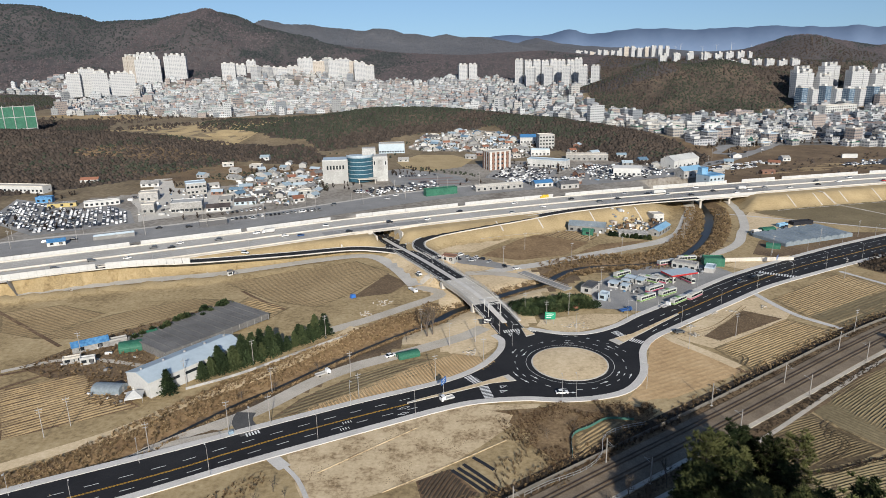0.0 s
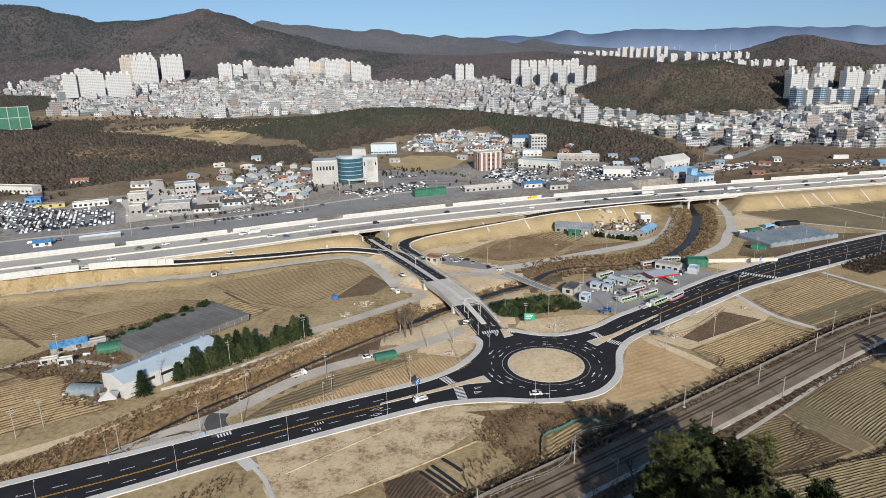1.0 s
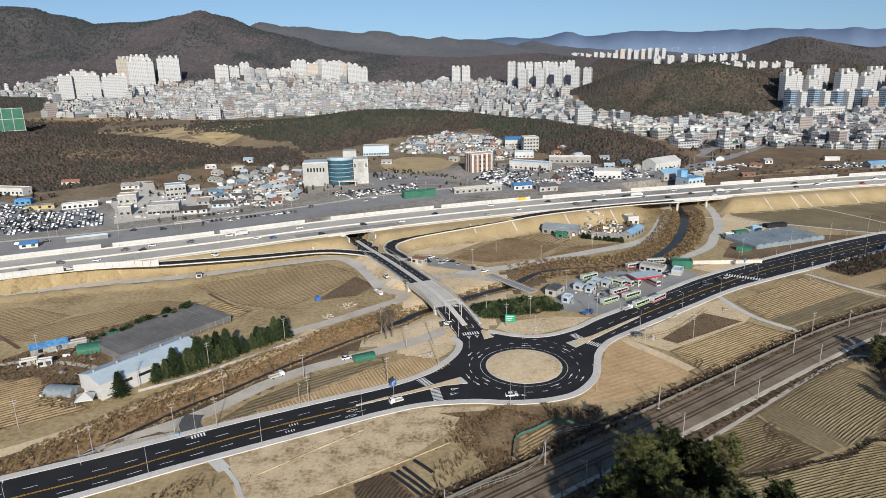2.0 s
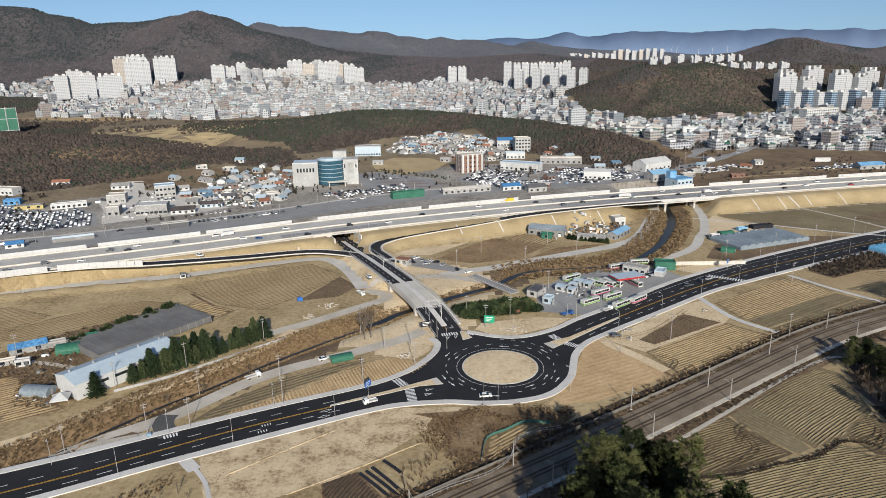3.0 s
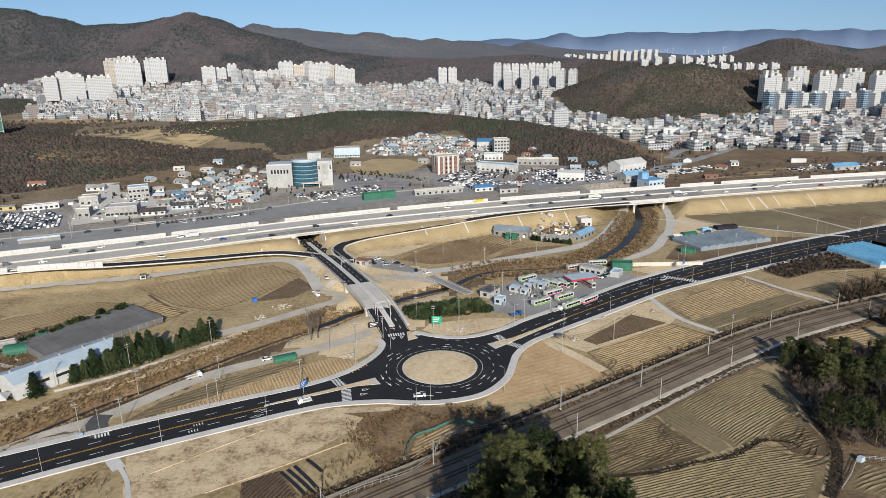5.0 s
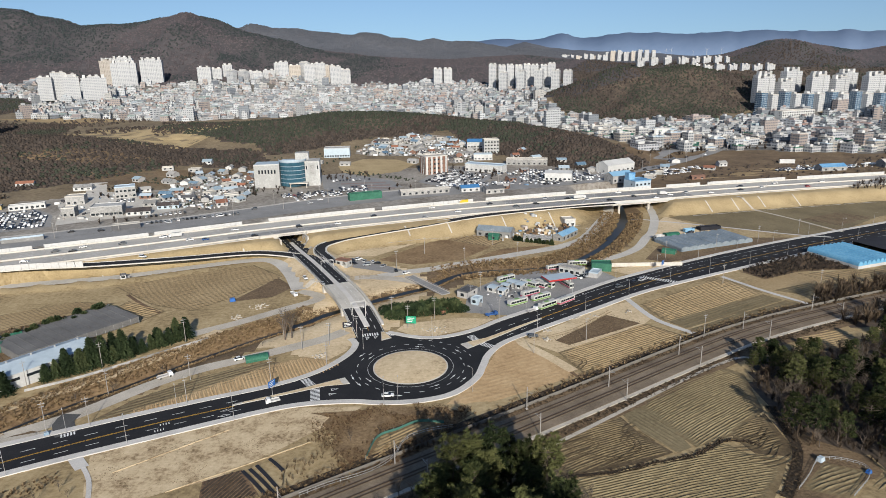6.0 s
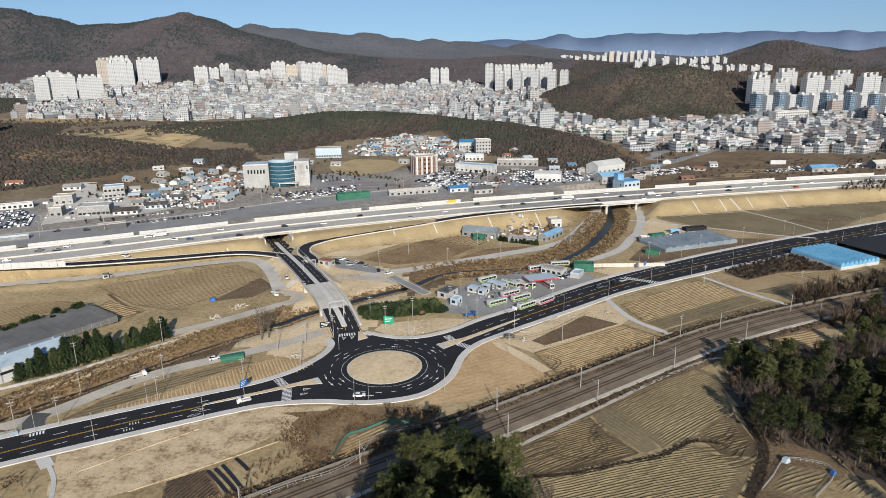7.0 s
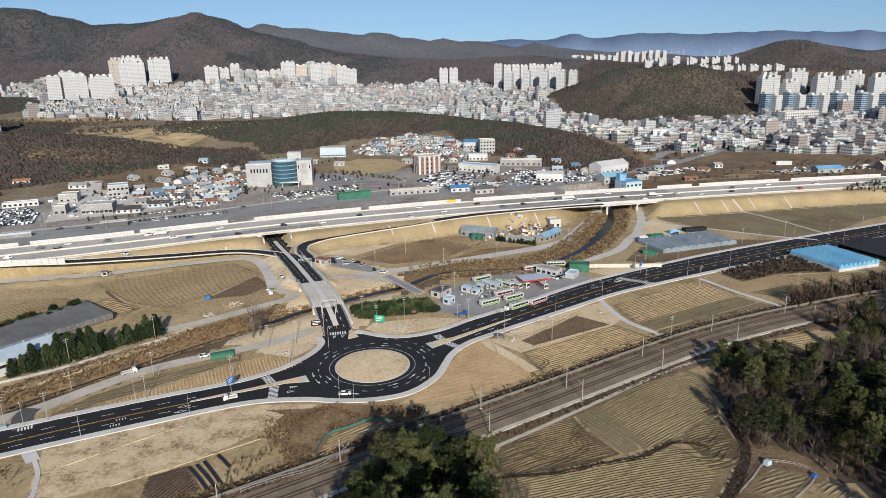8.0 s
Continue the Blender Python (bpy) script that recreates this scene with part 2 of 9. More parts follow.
M_BANKGRASS = island_mat("golden_bank_grass", [(0.14, 0.094, 0.05), (0.26, 0.18, 0.098), (0.4, 0.29, 0.165)], 0.95, 0.3)
M_DARKSCRUB = island_mat("dark_bare_scrub", [(0.045, 0.034, 0.025), (0.085, 0.062, 0.043), (0.14, 0.1, 0.064)], 0.95, 0.3)
M_RUBBER = mat("tyre_rubber", [(0.012, 0.012, 0.012), (0.02, 0.02, 0.02)], 1, 5, 0.85, 0.0)
# haze blue painted as the range's own colour
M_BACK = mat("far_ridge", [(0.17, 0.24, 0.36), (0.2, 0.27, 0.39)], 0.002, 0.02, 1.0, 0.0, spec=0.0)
# farther ridge: distance haze is put into the base colour as a blue tint
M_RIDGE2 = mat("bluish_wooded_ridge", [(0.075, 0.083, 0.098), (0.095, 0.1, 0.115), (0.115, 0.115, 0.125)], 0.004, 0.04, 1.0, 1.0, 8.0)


def paint(name, c, rough=0.35):
    return mat(name, [tuple(v * 0.85 for v in c), c], 0.4, 3.0, rough, 0.0, spec=0.5)


M_CAR = {"white": paint("white_car_paint", (0.75, 0.75, 0.74)), "black": paint("black_car_paint", (0.015, 0.015, 0.017)),
         "silver": paint("silver_car_paint", (0.38, 0.39, 0.4)), "grey": paint("grey_car_paint", (0.1, 0.105, 0.11)),
         "blue": paint("blue_car_paint", (0.03, 0.09, 0.25)), "red": paint("red_car_paint", (0.4, 0.03, 0.03)),
         "yellow": paint("yellow_car_paint", (0.6, 0.4, 0.03)), "green": paint("lime_green_paint", (0.17, 0.3, 0.08)),
         "pink": paint("crimson_paint", (0.4, 0.06, 0.12))}
M_BLUEPANEL = paint("blue_sign_panel", (0.03, 0.13, 0.4))
M_GREENPANEL = paint("green_sign_panel", (0.02, 0.3, 0.17))
M_FACADE = facade_mat("town_facade", (0.6, 0.58, 0.55), (0.1, 0.11, 0.13), 3.3, 3.6, 0.5,
                      [(0.4, 0.405, 0.405), (0.3, 0.295, 0.285), (0.44, 0.44, 0.435), (0.3, 0.25, 0.225), (0.36, 0.335, 0.3), (0.43, 0.44, 0.46), (0.24, 0.255, 0.28)])
M_APT = facade_mat("apartment_facade", (0.47, 0.475, 0.48), (0.25, 0.26, 0.275), 2.9, 3.6, 0.45)
M_APTWARM = facade_mat("warm_apartment_facade", (0.48, 0.43, 0.375), (0.27, 0.25, 0.225), 2.9, 4.6, 0.42)
M_APTBLUE = facade_mat("blue_glazed_facade", (0.3, 0.36, 0.42), (0.04, 0.08, 0.13), 2.9, 4.0, 0.72)

# ---- plan: lines shared by ground and roads ----
def spline(pts, step=4.0):
    """Smooth line through the control points, sampled about every step metres."""
    p = np.array(pts, float)
    ext = np.vstack([2 * p[0] - p[1], p, 2 * p[-1] - p[-2]])
    out = []
    for i in range(1, len(ext) - 2):
        a, b, c, d = ext[i - 1:i + 3]
        n = max(2, int(np.linalg.norm(c[:2] - b[:2]) / step))
        for k in range(n):
            t = k / n
            out.append(0.5 * (2 * b + (c - a) * t + (2 * a - 5 * b + 4 * c - d) * t * t + (3 * b - a - 3 * c + d) * t ** 3))
    out.append(p[-1])
    return np.array(out)


def near_line(x, y, line):
    """Distance of points to a sampled line, signed (left of it positive), and the index of the nearest sample."""
    x, y = np.asarray(x, float), np.asarray(y, float)
    best = np.full(x.shape, 1e9)
    sign, idx = np.ones(x.shape), np.zeros(x.shape, int)
    for i in range(len(line) - 1):
        a, b = line[i][:2], line[i + 1][:2]
        d = b - a
        L = np.dot(d, d) + 1e-9
        t = np.clip(((x - a[0]) * d[0] + (y - a[1]) * d[1]) / L, 0, 1)
        dx, dy = x - a[0] - t * d[0], y - a[1] - t * d[1]
        r = np.hypot(dx, dy)
        m = r < best
        best = np.where(m, r, best)
        sign = np.where(m, np.sign(d[0] * dy - d[1] * dx + 1e-12), sign)
        idx = np.where(m, i, idx)
    return best * sign, idx


def crest_line(x, y, line):
    """Distance of points to a crest line, and the crest's height at the nearest place."""
    best, z = np.full(x.shape, 1e9), np.zeros(x.shape)
    for i in range(len(line) - 1):
        a, d = line[i], line[i + 1] - line[i]
        t = np.clip(((x - a[0]) * d[0] + (y - a[1]) * d[1]) / (d[0] ** 2 + d[1] ** 2 + 1e-9), 0, 1)
        r = (x - a[0] - t * d[0]) ** 2 + (y - a[1] - t * d[1]) ** 2
        m = r < best
        best, z = np.where(m, r, best), np.where(m, a[2] + t * d[2], z)
    return np.sqrt(best), z


def inside(x, y, poly):
    x, y = np.asarray(x, float), np.asarray(y, float)
    res = np.zeros(x.shape, bool)
    j = len(poly) - 1
    for i in range(len(poly)):
        (xi, yi), (xj, yj) = poly[i], poly[j]
        hit = ((yi > y) != (yj > y)) & (x < (xj - xi) * (y - yi) / (yj - yi + 1e-12) + xi)
        res ^= hit
        j = i
    return res


DECK = 8.5
HIGHWAY = spline([(-520, 205), (-420, 257), (-330, 303), (-236, 348), (-130, 395), (-42, 437), (55, 474), (150, 503), (260, 530), (400, 560), (560, 585), (760, 605), (1000, 620)], 6)
BRIDGE_ROAD = spline([(35.6, 262, 0.1), (34, 270, 0.11), (32.3, 276, 0.3), (29.6, 284, 1.3), (22, 304, 3.6), (14.5, 322, 4.0), (-6, 367, 3.4), (-26, 409, 1.9), (-37, 433, 1.5), (-56, 475, 1.6)], 3)
RAMP_WEST = spline([(-17, 386, 2.6), (-30, 392, 3.0), (-51, 393, 4.0), (-88, 377, 6.0), (-132, 362, 7.9), (-165, 357, 8.45), (-200, 346, 8.5), (-260, 319, 8.5), (-330, 285, 8.5)], 4)
RAMP_EAST = spline([(2, 371, 3.2), (-3, 383, 3.2), (-8.5, 394, 3.4), (-9, 405, 4.0), (-3, 413, 4.6), (10, 422, 5.3), (52, 441, 7.0), (95, 463, 8.0), (150, 482, 8.5), (200, 494, 8.5)], 3)
CREEK = spline([(-180, 120), (-140, 148), (-107, 171), (-90, 192), (-71, 216), (-59, 228), (-46, 243), (-33, 257), (-19, 271), (-8, 281), (3, 291), (9, 299), (18, 306), (30, 316), (39, 323), (49, 330), (58, 336), (82, 360), (132, 368), (160, 394), (184, 433), (203, 480), (212, 520), (216, 560)], 4)
RAILWAY = spline([(-40, 104), (0, 132), (39, 158.5), (92, 193), (125, 215), (168, 244), (202, 265), (247, 286), (310, 310), (420, 345)], 5)

HILLS = [  # crest lines: x, y, z; spread in metres
    ([(-900, 800, 52), (-700, 780, 48), (-450, 770, 40), (-340, 760, 33), (-235, 705, 19)], 75),
    ([(-300, 900, 34), (-139, 880, 40), (-75, 945, 45), (30, 950, 41), (130, 890, 32), (235, 790, 22)], 75),
    ([(285, 1195, 50), (320, 1210, 66), (360, 1220, 83), (395, 1225, 94), (425, 1225, 93), (455, 1225, 89), (485, 1225, 92), (515, 1225, 96), (546, 1225, 89), (590, 1220, 80), (650, 1195, 66)], 115),
    # hillock mostly below the view, added to lift its shadow-casting pines
    ([(50, 96, 10), (90, 104, 13), (135, 100, 11)], 19),
    ([(280, 130, 18), (330, 200, 22), (420, 260, 20), (520, 300, 22)], 42),
    ([(-1600, 1820, 240), (-1136, 1950, 262), (-1083, 1950, 258), (-1031, 1950, 248), (-989, 1950, 227), (-944, 1950, 217), (-899, 1950, 209), (-837, 1950, 214), (-774, 1950, 220), (-712, 1950, 221), (-648, 1950, 233), (-606, 1950, 240), (-572, 1950, 224), (-543, 1950, 209), (-490, 1950, 197), (-421, 1950, 186), (-375, 1950, 169), (-330, 1950, 144), (-221, 1960, 134), (-64, 1970, 116), (94, 1980, 108), (189, 1985, 112), (316, 1985, 116), (412, 1980, 106), (483, 1970, 100)], 240),
    ([(-606, 1950, 232), (-585, 1850, 165), (-540, 1730, 92)], 95),
    ([(-720, 1950, 214), (-770, 1820, 160), (-830, 1700, 100)], 100),
    ([(-944, 1950, 210), (-975, 1800, 160), (-990, 1660, 105)], 100),
    ([(-1083, 1950, 240), (-1120, 1760, 190), (-1130, 1600, 120)], 110),
    ([(-421, 1950, 175), (-380, 1820, 120), (-330, 1740, 70)], 95),
    ([(-100, 1850, 90), (60, 1800, 98), (190, 1830, 90)], 95),
    ([(-1100, 2900, 240), (-749, 2950, 243), (-681, 2950, 263), (-608, 2950, 243), (-530, 2950, 240), (-444, 2950, 226), (-338, 2950, 219), (-280, 2950, 208), (-232, 2950, 217), (-157, 2950, 209), (-115, 2950, 195), (-67, 2950, 197), (4, 2950, 181), (63, 2950, 190), (123, 2950, 175), (242, 2950, 176), (289, 2950, 160), (337, 2950, 148), (433, 2950, 130)], 330),
    ([(-338, 2950, 210), (-280, 2700, 150), (-230, 2480, 100)], 150),
    ([(63, 2950, 180), (110, 2700, 130), (130, 2500, 95)], 150),
    ([(700, 2010, 90), (814, 2000, 100), (919, 2000, 110), (982, 2000, 132), (1062, 2000, 150), (1137, 2000, 134), (1238, 2000, 120), (1304, 2000, 116), (1420, 1990, 128), (1700, 1950, 125)], 190),
    ([(640, 1700, 64), (700, 1690, 72), (800, 1675, 73), (900, 1655, 72)], 55),
    ([(560, 1830, 74), (620, 1820, 82), (700, 1825, 88), (830, 1830, 91), (960, 1800, 82)], 85),
    ([(346, 3300, 164), (413, 3300, 152), (493, 3300, 176), (587, 3300, 150), (667, 3300, 141), (789, 3300, 131), (937, 3300, 122), (1099, 3300, 116), (1289, 3300, 100), (1477, 3300, 106)], 240),
]
HILL_LINES = [(spline(c, 25 if w < 200 else 45), w) for c, w in HILLS]


def wave(x, y, s, seed=0.0):
    """Cheap smooth noise from crossed sines."""
    u, v = x / s + seed, y / s - seed * 1.7
    return (np.sin(u * 1.3 + 1.7 * np.sin(v * 0.9)) + np.sin(v * 1.7 + 1.3 * np.sin(u * 1.1 + 2)) + 0.6 * np.sin(2.3 * u - 1.9 * v + seed)) / 2.6


def crest_offset(x):
    """How far south of the highway's axis the embankment's top edge runs."""
    return np.interp(x, [-190, -110], [21, 30])


FARM_FOOT = spline([(-330, 296), (-203, 339), (-163, 351), (-120, 360.5), (-76.5, 379), (-52, 388), (-41, 389), (-31, 381), (-20, 360), (-12, 340)], 8)


def height(x, y):
    """Height of the ground."""
    x, y = np.asarray(x, float), np.asarray(y, float)
    s, _ = near_line(x, y, HIGHWAY)
    far = np.interp(s, [20, 100, 180, 330, 520, 800, 1150, 1600, 2600, 4600], [0, 0.3, 1.2, 7, 15, 27, 37, 50, 60, 40]) + 7.6
    z = np.where(s > -20, far, 0.0)
    bank = np.clip(7.6 - (-s - crest_offset(x)) / 1.5, 0, 7.6)
    z = np.where(s <= -20, bank, z)
    for line, w in HILL_LINES:
        lo, hi = line[:, :2].min(axis=0) - 2.6 * w, line[:, :2].max(axis=0) + 2.6 * w
        k = (x > lo[0]) & (x < hi[0]) & (y > lo[1]) & (y < hi[1])
        if not k.any():
            continue
        u, v, zk = x[k], y[k], z[k]
        d, c = crest_line(u, v, line)
        rough = 1 + 0.34 * wave(u, v, w * 0.42, w) * np.clip(d / w, 0, 1) + 0.2 * wave(u, v, w * 0.17, w + 3) * np.clip(d / w * 1.5, 0, 1)
        z[k] = zk + np.clip(c - zk, 0, None) * np.exp(-(d / w) ** 2 * rough)
    z = z + np.clip((z - 95) / 60, 0, 1) * np.clip((y - 1500) / 300, 0, 1) * (5 * wave(x, y, 60, 1.0) + 2.5 * wave(x, y, 24, 2.0))
    d, i = near_line(x, y, BRIDGE_ROAD)
    rz = BRIDGE_ROAD[i][..., 2]
    under = (np.abs(d) < 8.5) & (y > 335)
    bank = np.clip(rz - 0.35 - np.clip(np.abs(d) - 8, 0, None) / 1.6, 0, None)
    ok = (y > 333) | (y < 292)
    z = np.where(ok & (s < -28), np.maximum(z, bank), z)
    z = np.where(under & (s > -48) & (s < 26), np.minimum(z, rz - 0.3), z)
    for ramp in (RAMP_WEST, RAMP_EAST):
        d, i = near_line(x, y, ramp)
        z = np.where(s < -19, np.maximum(z, np.clip(ramp[i][..., 2] - 0.35 - np.clip(np.abs(d) - 5.5, 0, None) / 1.7, 0, None)), z)
    d, _ = near_line(x, y, FARM_FOOT)
    d = np.abs(d)
    z = np.where((s < -20) & (d < 14) & (x < -24), np.minimum(z, np.clip((d - 6.6) / 0.8, 0, None)), z)
    d, _ = near_line(x, y, CREEK)
    d = np.abs(d)
    gap = (s > -60) & (s < 60) & (d < 60) & (x > 150)
    z = np.where(gap, np.minimum(z, np.clip((d - 26) / 1.5, 0, None)), z)
    z = np.where(y < 620, z - 2.2 * np.exp(-(d / 5.5) ** 2), z)
    return z


def z_at(x, y):
    return float(height(np.array([x]), np.array([y]))[0])


# ---- mesh helpers ----
def link_mesh(name, verts, faces, mats, idx=None, parent=None, smooth=False):
    me = bpy.data.meshes.new(name)
    me.from_pydata([tuple(map(float, v)) for v in verts], [], faces)
    for m in mats if isinstance(mats, (list, tuple)) else [mats]:
        me.materials.append(m)
    if idx is not None:
        me.polygons.foreach_set("material_index", np.array(idx, np.int32))
    if smooth:
        me.polygons.foreach_set("use_smooth", np.ones(len(me.polygons), bool))
    me.update()
    ob = new(name, me)
    if parent:
        ob.parent = parent
    return ob


class Mesh:
    """Collects boxes, prisms and tubes for one mesh."""
    def __init__(self):
        self.v, self.f = [], []

    def add(self, verts, faces):
        n = len(self.v)
        self.v += [tuple(v) for v in verts]
        self.f += [tuple(n + i for i in f) for f in faces]
        return self

    def box(self, x0, y0, z0, x1, y1, z1, top=1.0):
        cx, cy = (x0 + x1) / 2, (y0 + y1) / 2
        q = [(x0, y0), (x1, y0), (x1, y1), (x0, y1)]
        v = [(a, b, z0) for a, b in q] + [(cx + (a - cx) * top, cy + (b - cy) * top, z1) for a, b in q]
        return self.add(v, [(3, 2, 1, 0), (4, 5, 6, 7), (0, 1, 5, 4), (1, 2, 6, 5), (2, 3, 7, 6), (3, 0, 4, 7)])

    def prism(self, section, y0, y1):
        """A closed section in x, z swept along y."""
        n = len(section)
        v = [(a, y0, b) for a, b in section] + [(a, y1, b) for a, b in section]
        f = [tuple(range(n)), tuple(range(2 * n - 1, n - 1, -1))]
        f += [(i + n, (i + 1) % n + n, (i + 1) % n, i) for i in range(n)]
        return self.add(v, f)

    def tube(self, a, b, r0, r1, n=6):
        a, b = Vector(a), Vector(b)
        d = (b - a).normalized()
        u = d.orthogonal().normalized()
        w = d.cross(u)
        v = []
        for p, r in ((a, r0), (b, r1)):
            for k in range(n):
                t = 2 * math.pi * k / n
                v.append(p + u * (r * math.cos(t)) + w * (r * math.sin(t)))
        return self.add(v, [(k, (k + 1) % n, n + (k + 1) % n, n + k) for k in range(n)] + [tuple(range(n - 1, -1, -1)), tuple(range(n, 2 * n))])

    def make(self, name, m, parent=None, smooth=False, label=""):
        ob = link_mesh(name, self.v, self.f, m, None, parent, smooth)
        return tagged(ob, label) if label else ob


def thing(name, label, category, group="", m=None):
    ob = tagged(new(name), label, category, group)
    if m is not None:
        ob.matrix_basis = m
    return ob


def ribbon(name, line, left, right, m, dz=0.0, label="", flat=None, thick=0.0, parent=None, category=""):
    """A strip along a line, from left to right of it in metres (left positive); it lies on the ground unless the line has heights."""
    line = np.asarray(line, float)
    d = np.gradient(line[:, :2], axis=0)
    d /= np.linalg.norm(d, axis=1)[:, None] + 1e-9
    nrm = np.stack([-d[:, 1], d[:, 0]], 1)
    left, right = np.broadcast_to(left, len(line)), np.broadcast_to(right, len(line))
    a, b = line[:, :2] + nrm * left[:, None], line[:, :2] + nrm * right[:, None]
    if line.shape[1] > 2:
        za = zb = line[:, 2] + dz
    elif flat is not None:
        za = zb = np.full(len(line), flat + dz)
    else:
        za = zb = height(line[:, 0], line[:, 1]) + dz
    n = len(line)
    v = [(*a[i], za[i]) for i in range(n)] + [(*b[i], zb[i]) for i in range(n)]
    f = [(n + i, n + i + 1, i + 1, i) for i in range(n - 1)]
    if thick:
        v += [(p[0], p[1], p[2] - thick) for p in v[:2 * n]]
        f += [(i, i + 1, 2 * n + i + 1, 2 * n + i) for i in range(n - 1)]
        f += [(3 * n + i, 3 * n + i + 1, n + i + 1, n + i) for i in range(n - 1)]
        f += [(2 * n + i, 2 * n + i + 1, 3 * n + i + 1, 3 * n + i) for i in range(n - 1)]
        f += [(0, 2 * n, 3 * n, n), (2 * n - 1, 4 * n - 1, 3 * n - 1, n - 1)]
    ob = link_mesh(name, v, f, m, None, parent)
    return tagged(ob, label, category, "", "" if parent else "structure")


def flat_poly(name, outline, m, z, label=""):
    from mathutils.geometry import tessellate_polygon
    tris = tessellate_polygon([[Vector((p[0], p[1], 0)) for p in outline]])
    v = [(p[0], p[1], z) for p in outline]
    out = []
    for t in tris:
        a, b, c = (Vector(v[i]) for i in t)
        out.append(tuple(t) if (b - a).cross(c - a).z > 0 else tuple(reversed(t)))
    return tagged(link_mesh(name, v, out, m), label, "", "", "structure")


# ---- ground: one sheet to the horizon ----
FOREST_A = [(-900, 480), (-600, 470), (-420, 520), (-350, 548), (-290, 585), (-240, 625), (-185, 680), (-125, 668), (-110, 700), (-135, 760), (-280, 790), (-420, 850), (-460, 1000), (-900, 1050)]
FOREST_B = [(-300, 860), (-150, 790), (-120, 740), (-70, 790), (-12, 850), (80, 860), (108, 770), (190, 660), (250, 625), (285, 680), (260, 800), (200, 960), (90, 1060), (-100, 1080), (-300, 1010)]
FOREST_C = [(262, 1100), (285, 1035), (330, 1002), (400, 992), (480, 996), (506, 1045), (560, 1068), (640, 1100), (760, 1200), (700, 1420), (330, 1420), (268, 1250)]
FOREST_D = [(187, 238), (180, 219), (178, 204), (176, 190), (174, 180), (180, 176), (192, 171), (193, 163), (200, 158), (200, 150), (190, 143), (196, 110), (420, 80), (560, 300), (420, 300), (300, 285), (232, 248)]


TOWN = [(-640, 1190), (-600, 1075), (-520, 1062), (-330, 1040), (-120, 1100), (60, 1080), (150, 1010), (230, 930), (262, 830), (300, 740), (420, 760), (600, 700), (900, 700), (1000, 900), (640, 1030), (540, 1035), (500, 985), (400, 978), (320, 985), (272, 1020), (248, 1100), (245, 1200), (330, 1430), (400, 1530), (380, 1560), (100, 1640), (-300, 1640), (-560, 1560), (-900, 1560), (-920, 1440), (-775, 1425), (-700, 1330)]
FOREST_G = [(-960, 1420), (-790, 1425), (-705, 1310), (-650, 1190), (-660, 1120), (-960, 1120)]
FOREST_F = [(248, 268), (244, 296), (258, 316), (292, 326), (330, 344), (430, 372), (560, 400), (560, 300), (420, 290), (300, 270)]
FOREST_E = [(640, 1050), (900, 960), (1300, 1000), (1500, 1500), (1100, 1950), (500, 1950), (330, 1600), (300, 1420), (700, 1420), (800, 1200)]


def wooded(x, y):
    r = inside(x, y, FOREST_A) | inside(x, y, FOREST_B) | inside(x, y, FOREST_C) | inside(x, y, FOREST_D) | inside(x, y, FOREST_E) | inside(x, y, FOREST_F) | inside(x, y, FOREST_G)
    return r


gx = np.concatenate([-np.geomspace(4600, 430, 120)[:-1], np.arange(-430, 480, 4.0), np.geomspace(480, 4600, 100)])
gy = np.concatenate([np.arange(-900, 100, 50), np.arange(100, 600, 4.0), np.arange(600, 1400, 12), np.geomspace(1400, 4900, 120)])
GX, GY = np.meshgrid(gx, gy)
GZ = height(GX, GY)
nx, ny = len(gx), len(gy)
gi = np.arange(nx * ny).reshape(ny, nx)
quads = np.stack([gi[:-1, :-1], gi[:-1, 1:], gi[1:, 1:], gi[1:, :-1]], -1).reshape(-1, 4)
cxs, cys = (GX[:-1, :-1] + GX[1:, 1:]).ravel() / 2, (GY[:-1, :-1] + GY[1:, 1:]).ravel() / 2
czs = (GZ[:-1, :-1] + GZ[1:, 1:]).ravel() / 2
cs, _ = near_line(cxs, cys, HIGHWAY)
cd, _ = near_line(cxs, cys, CREEK)
mi = np.zeros(len(cxs), int)
mi[(cs < -19) & (cs > -60) & (czs > 0.5)] = 1
mi[(np.abs(cd) < 13) & (cys < 620)] = 2
mi[(cd > 1) & (cd < 15) & (cxs < 0) & (cys < 300)] = 10
mi[(cs > 20) & (cys < 1750)] = 9
mi[inside(cxs, cys, TOWN)] = 5
rough_slope = (cs > 20) & (cs < 230) & (cxs >= 235) & (cxs < 700)
mi[(cs > 20) & (cs < 190) & (cxs > -280) & (cxs < 235)] = 8
mi[inside(cxs, cys, [(-10, 332), (-20, 362), (-34, 388), (5, 396), (30, 376), (50, 364), (64, 338), (48, 300), (46, 284), (30, 262), (5, 252), (-14, 262), (-10, 284), (4, 312)]) & (np.abs(cd) > 4.5) & (czs < 6)] = 7
mi[rough_slope & ~inside(cxs, cys, TOWN)] = 2
mi[wooded(cxs, cys)] = 3
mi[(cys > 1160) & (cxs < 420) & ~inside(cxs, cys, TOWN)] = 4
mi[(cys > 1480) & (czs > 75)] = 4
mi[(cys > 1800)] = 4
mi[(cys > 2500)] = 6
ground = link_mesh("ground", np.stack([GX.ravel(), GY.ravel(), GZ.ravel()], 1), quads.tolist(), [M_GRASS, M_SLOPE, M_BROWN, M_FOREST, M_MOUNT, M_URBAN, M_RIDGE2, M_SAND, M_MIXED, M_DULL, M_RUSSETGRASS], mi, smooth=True)
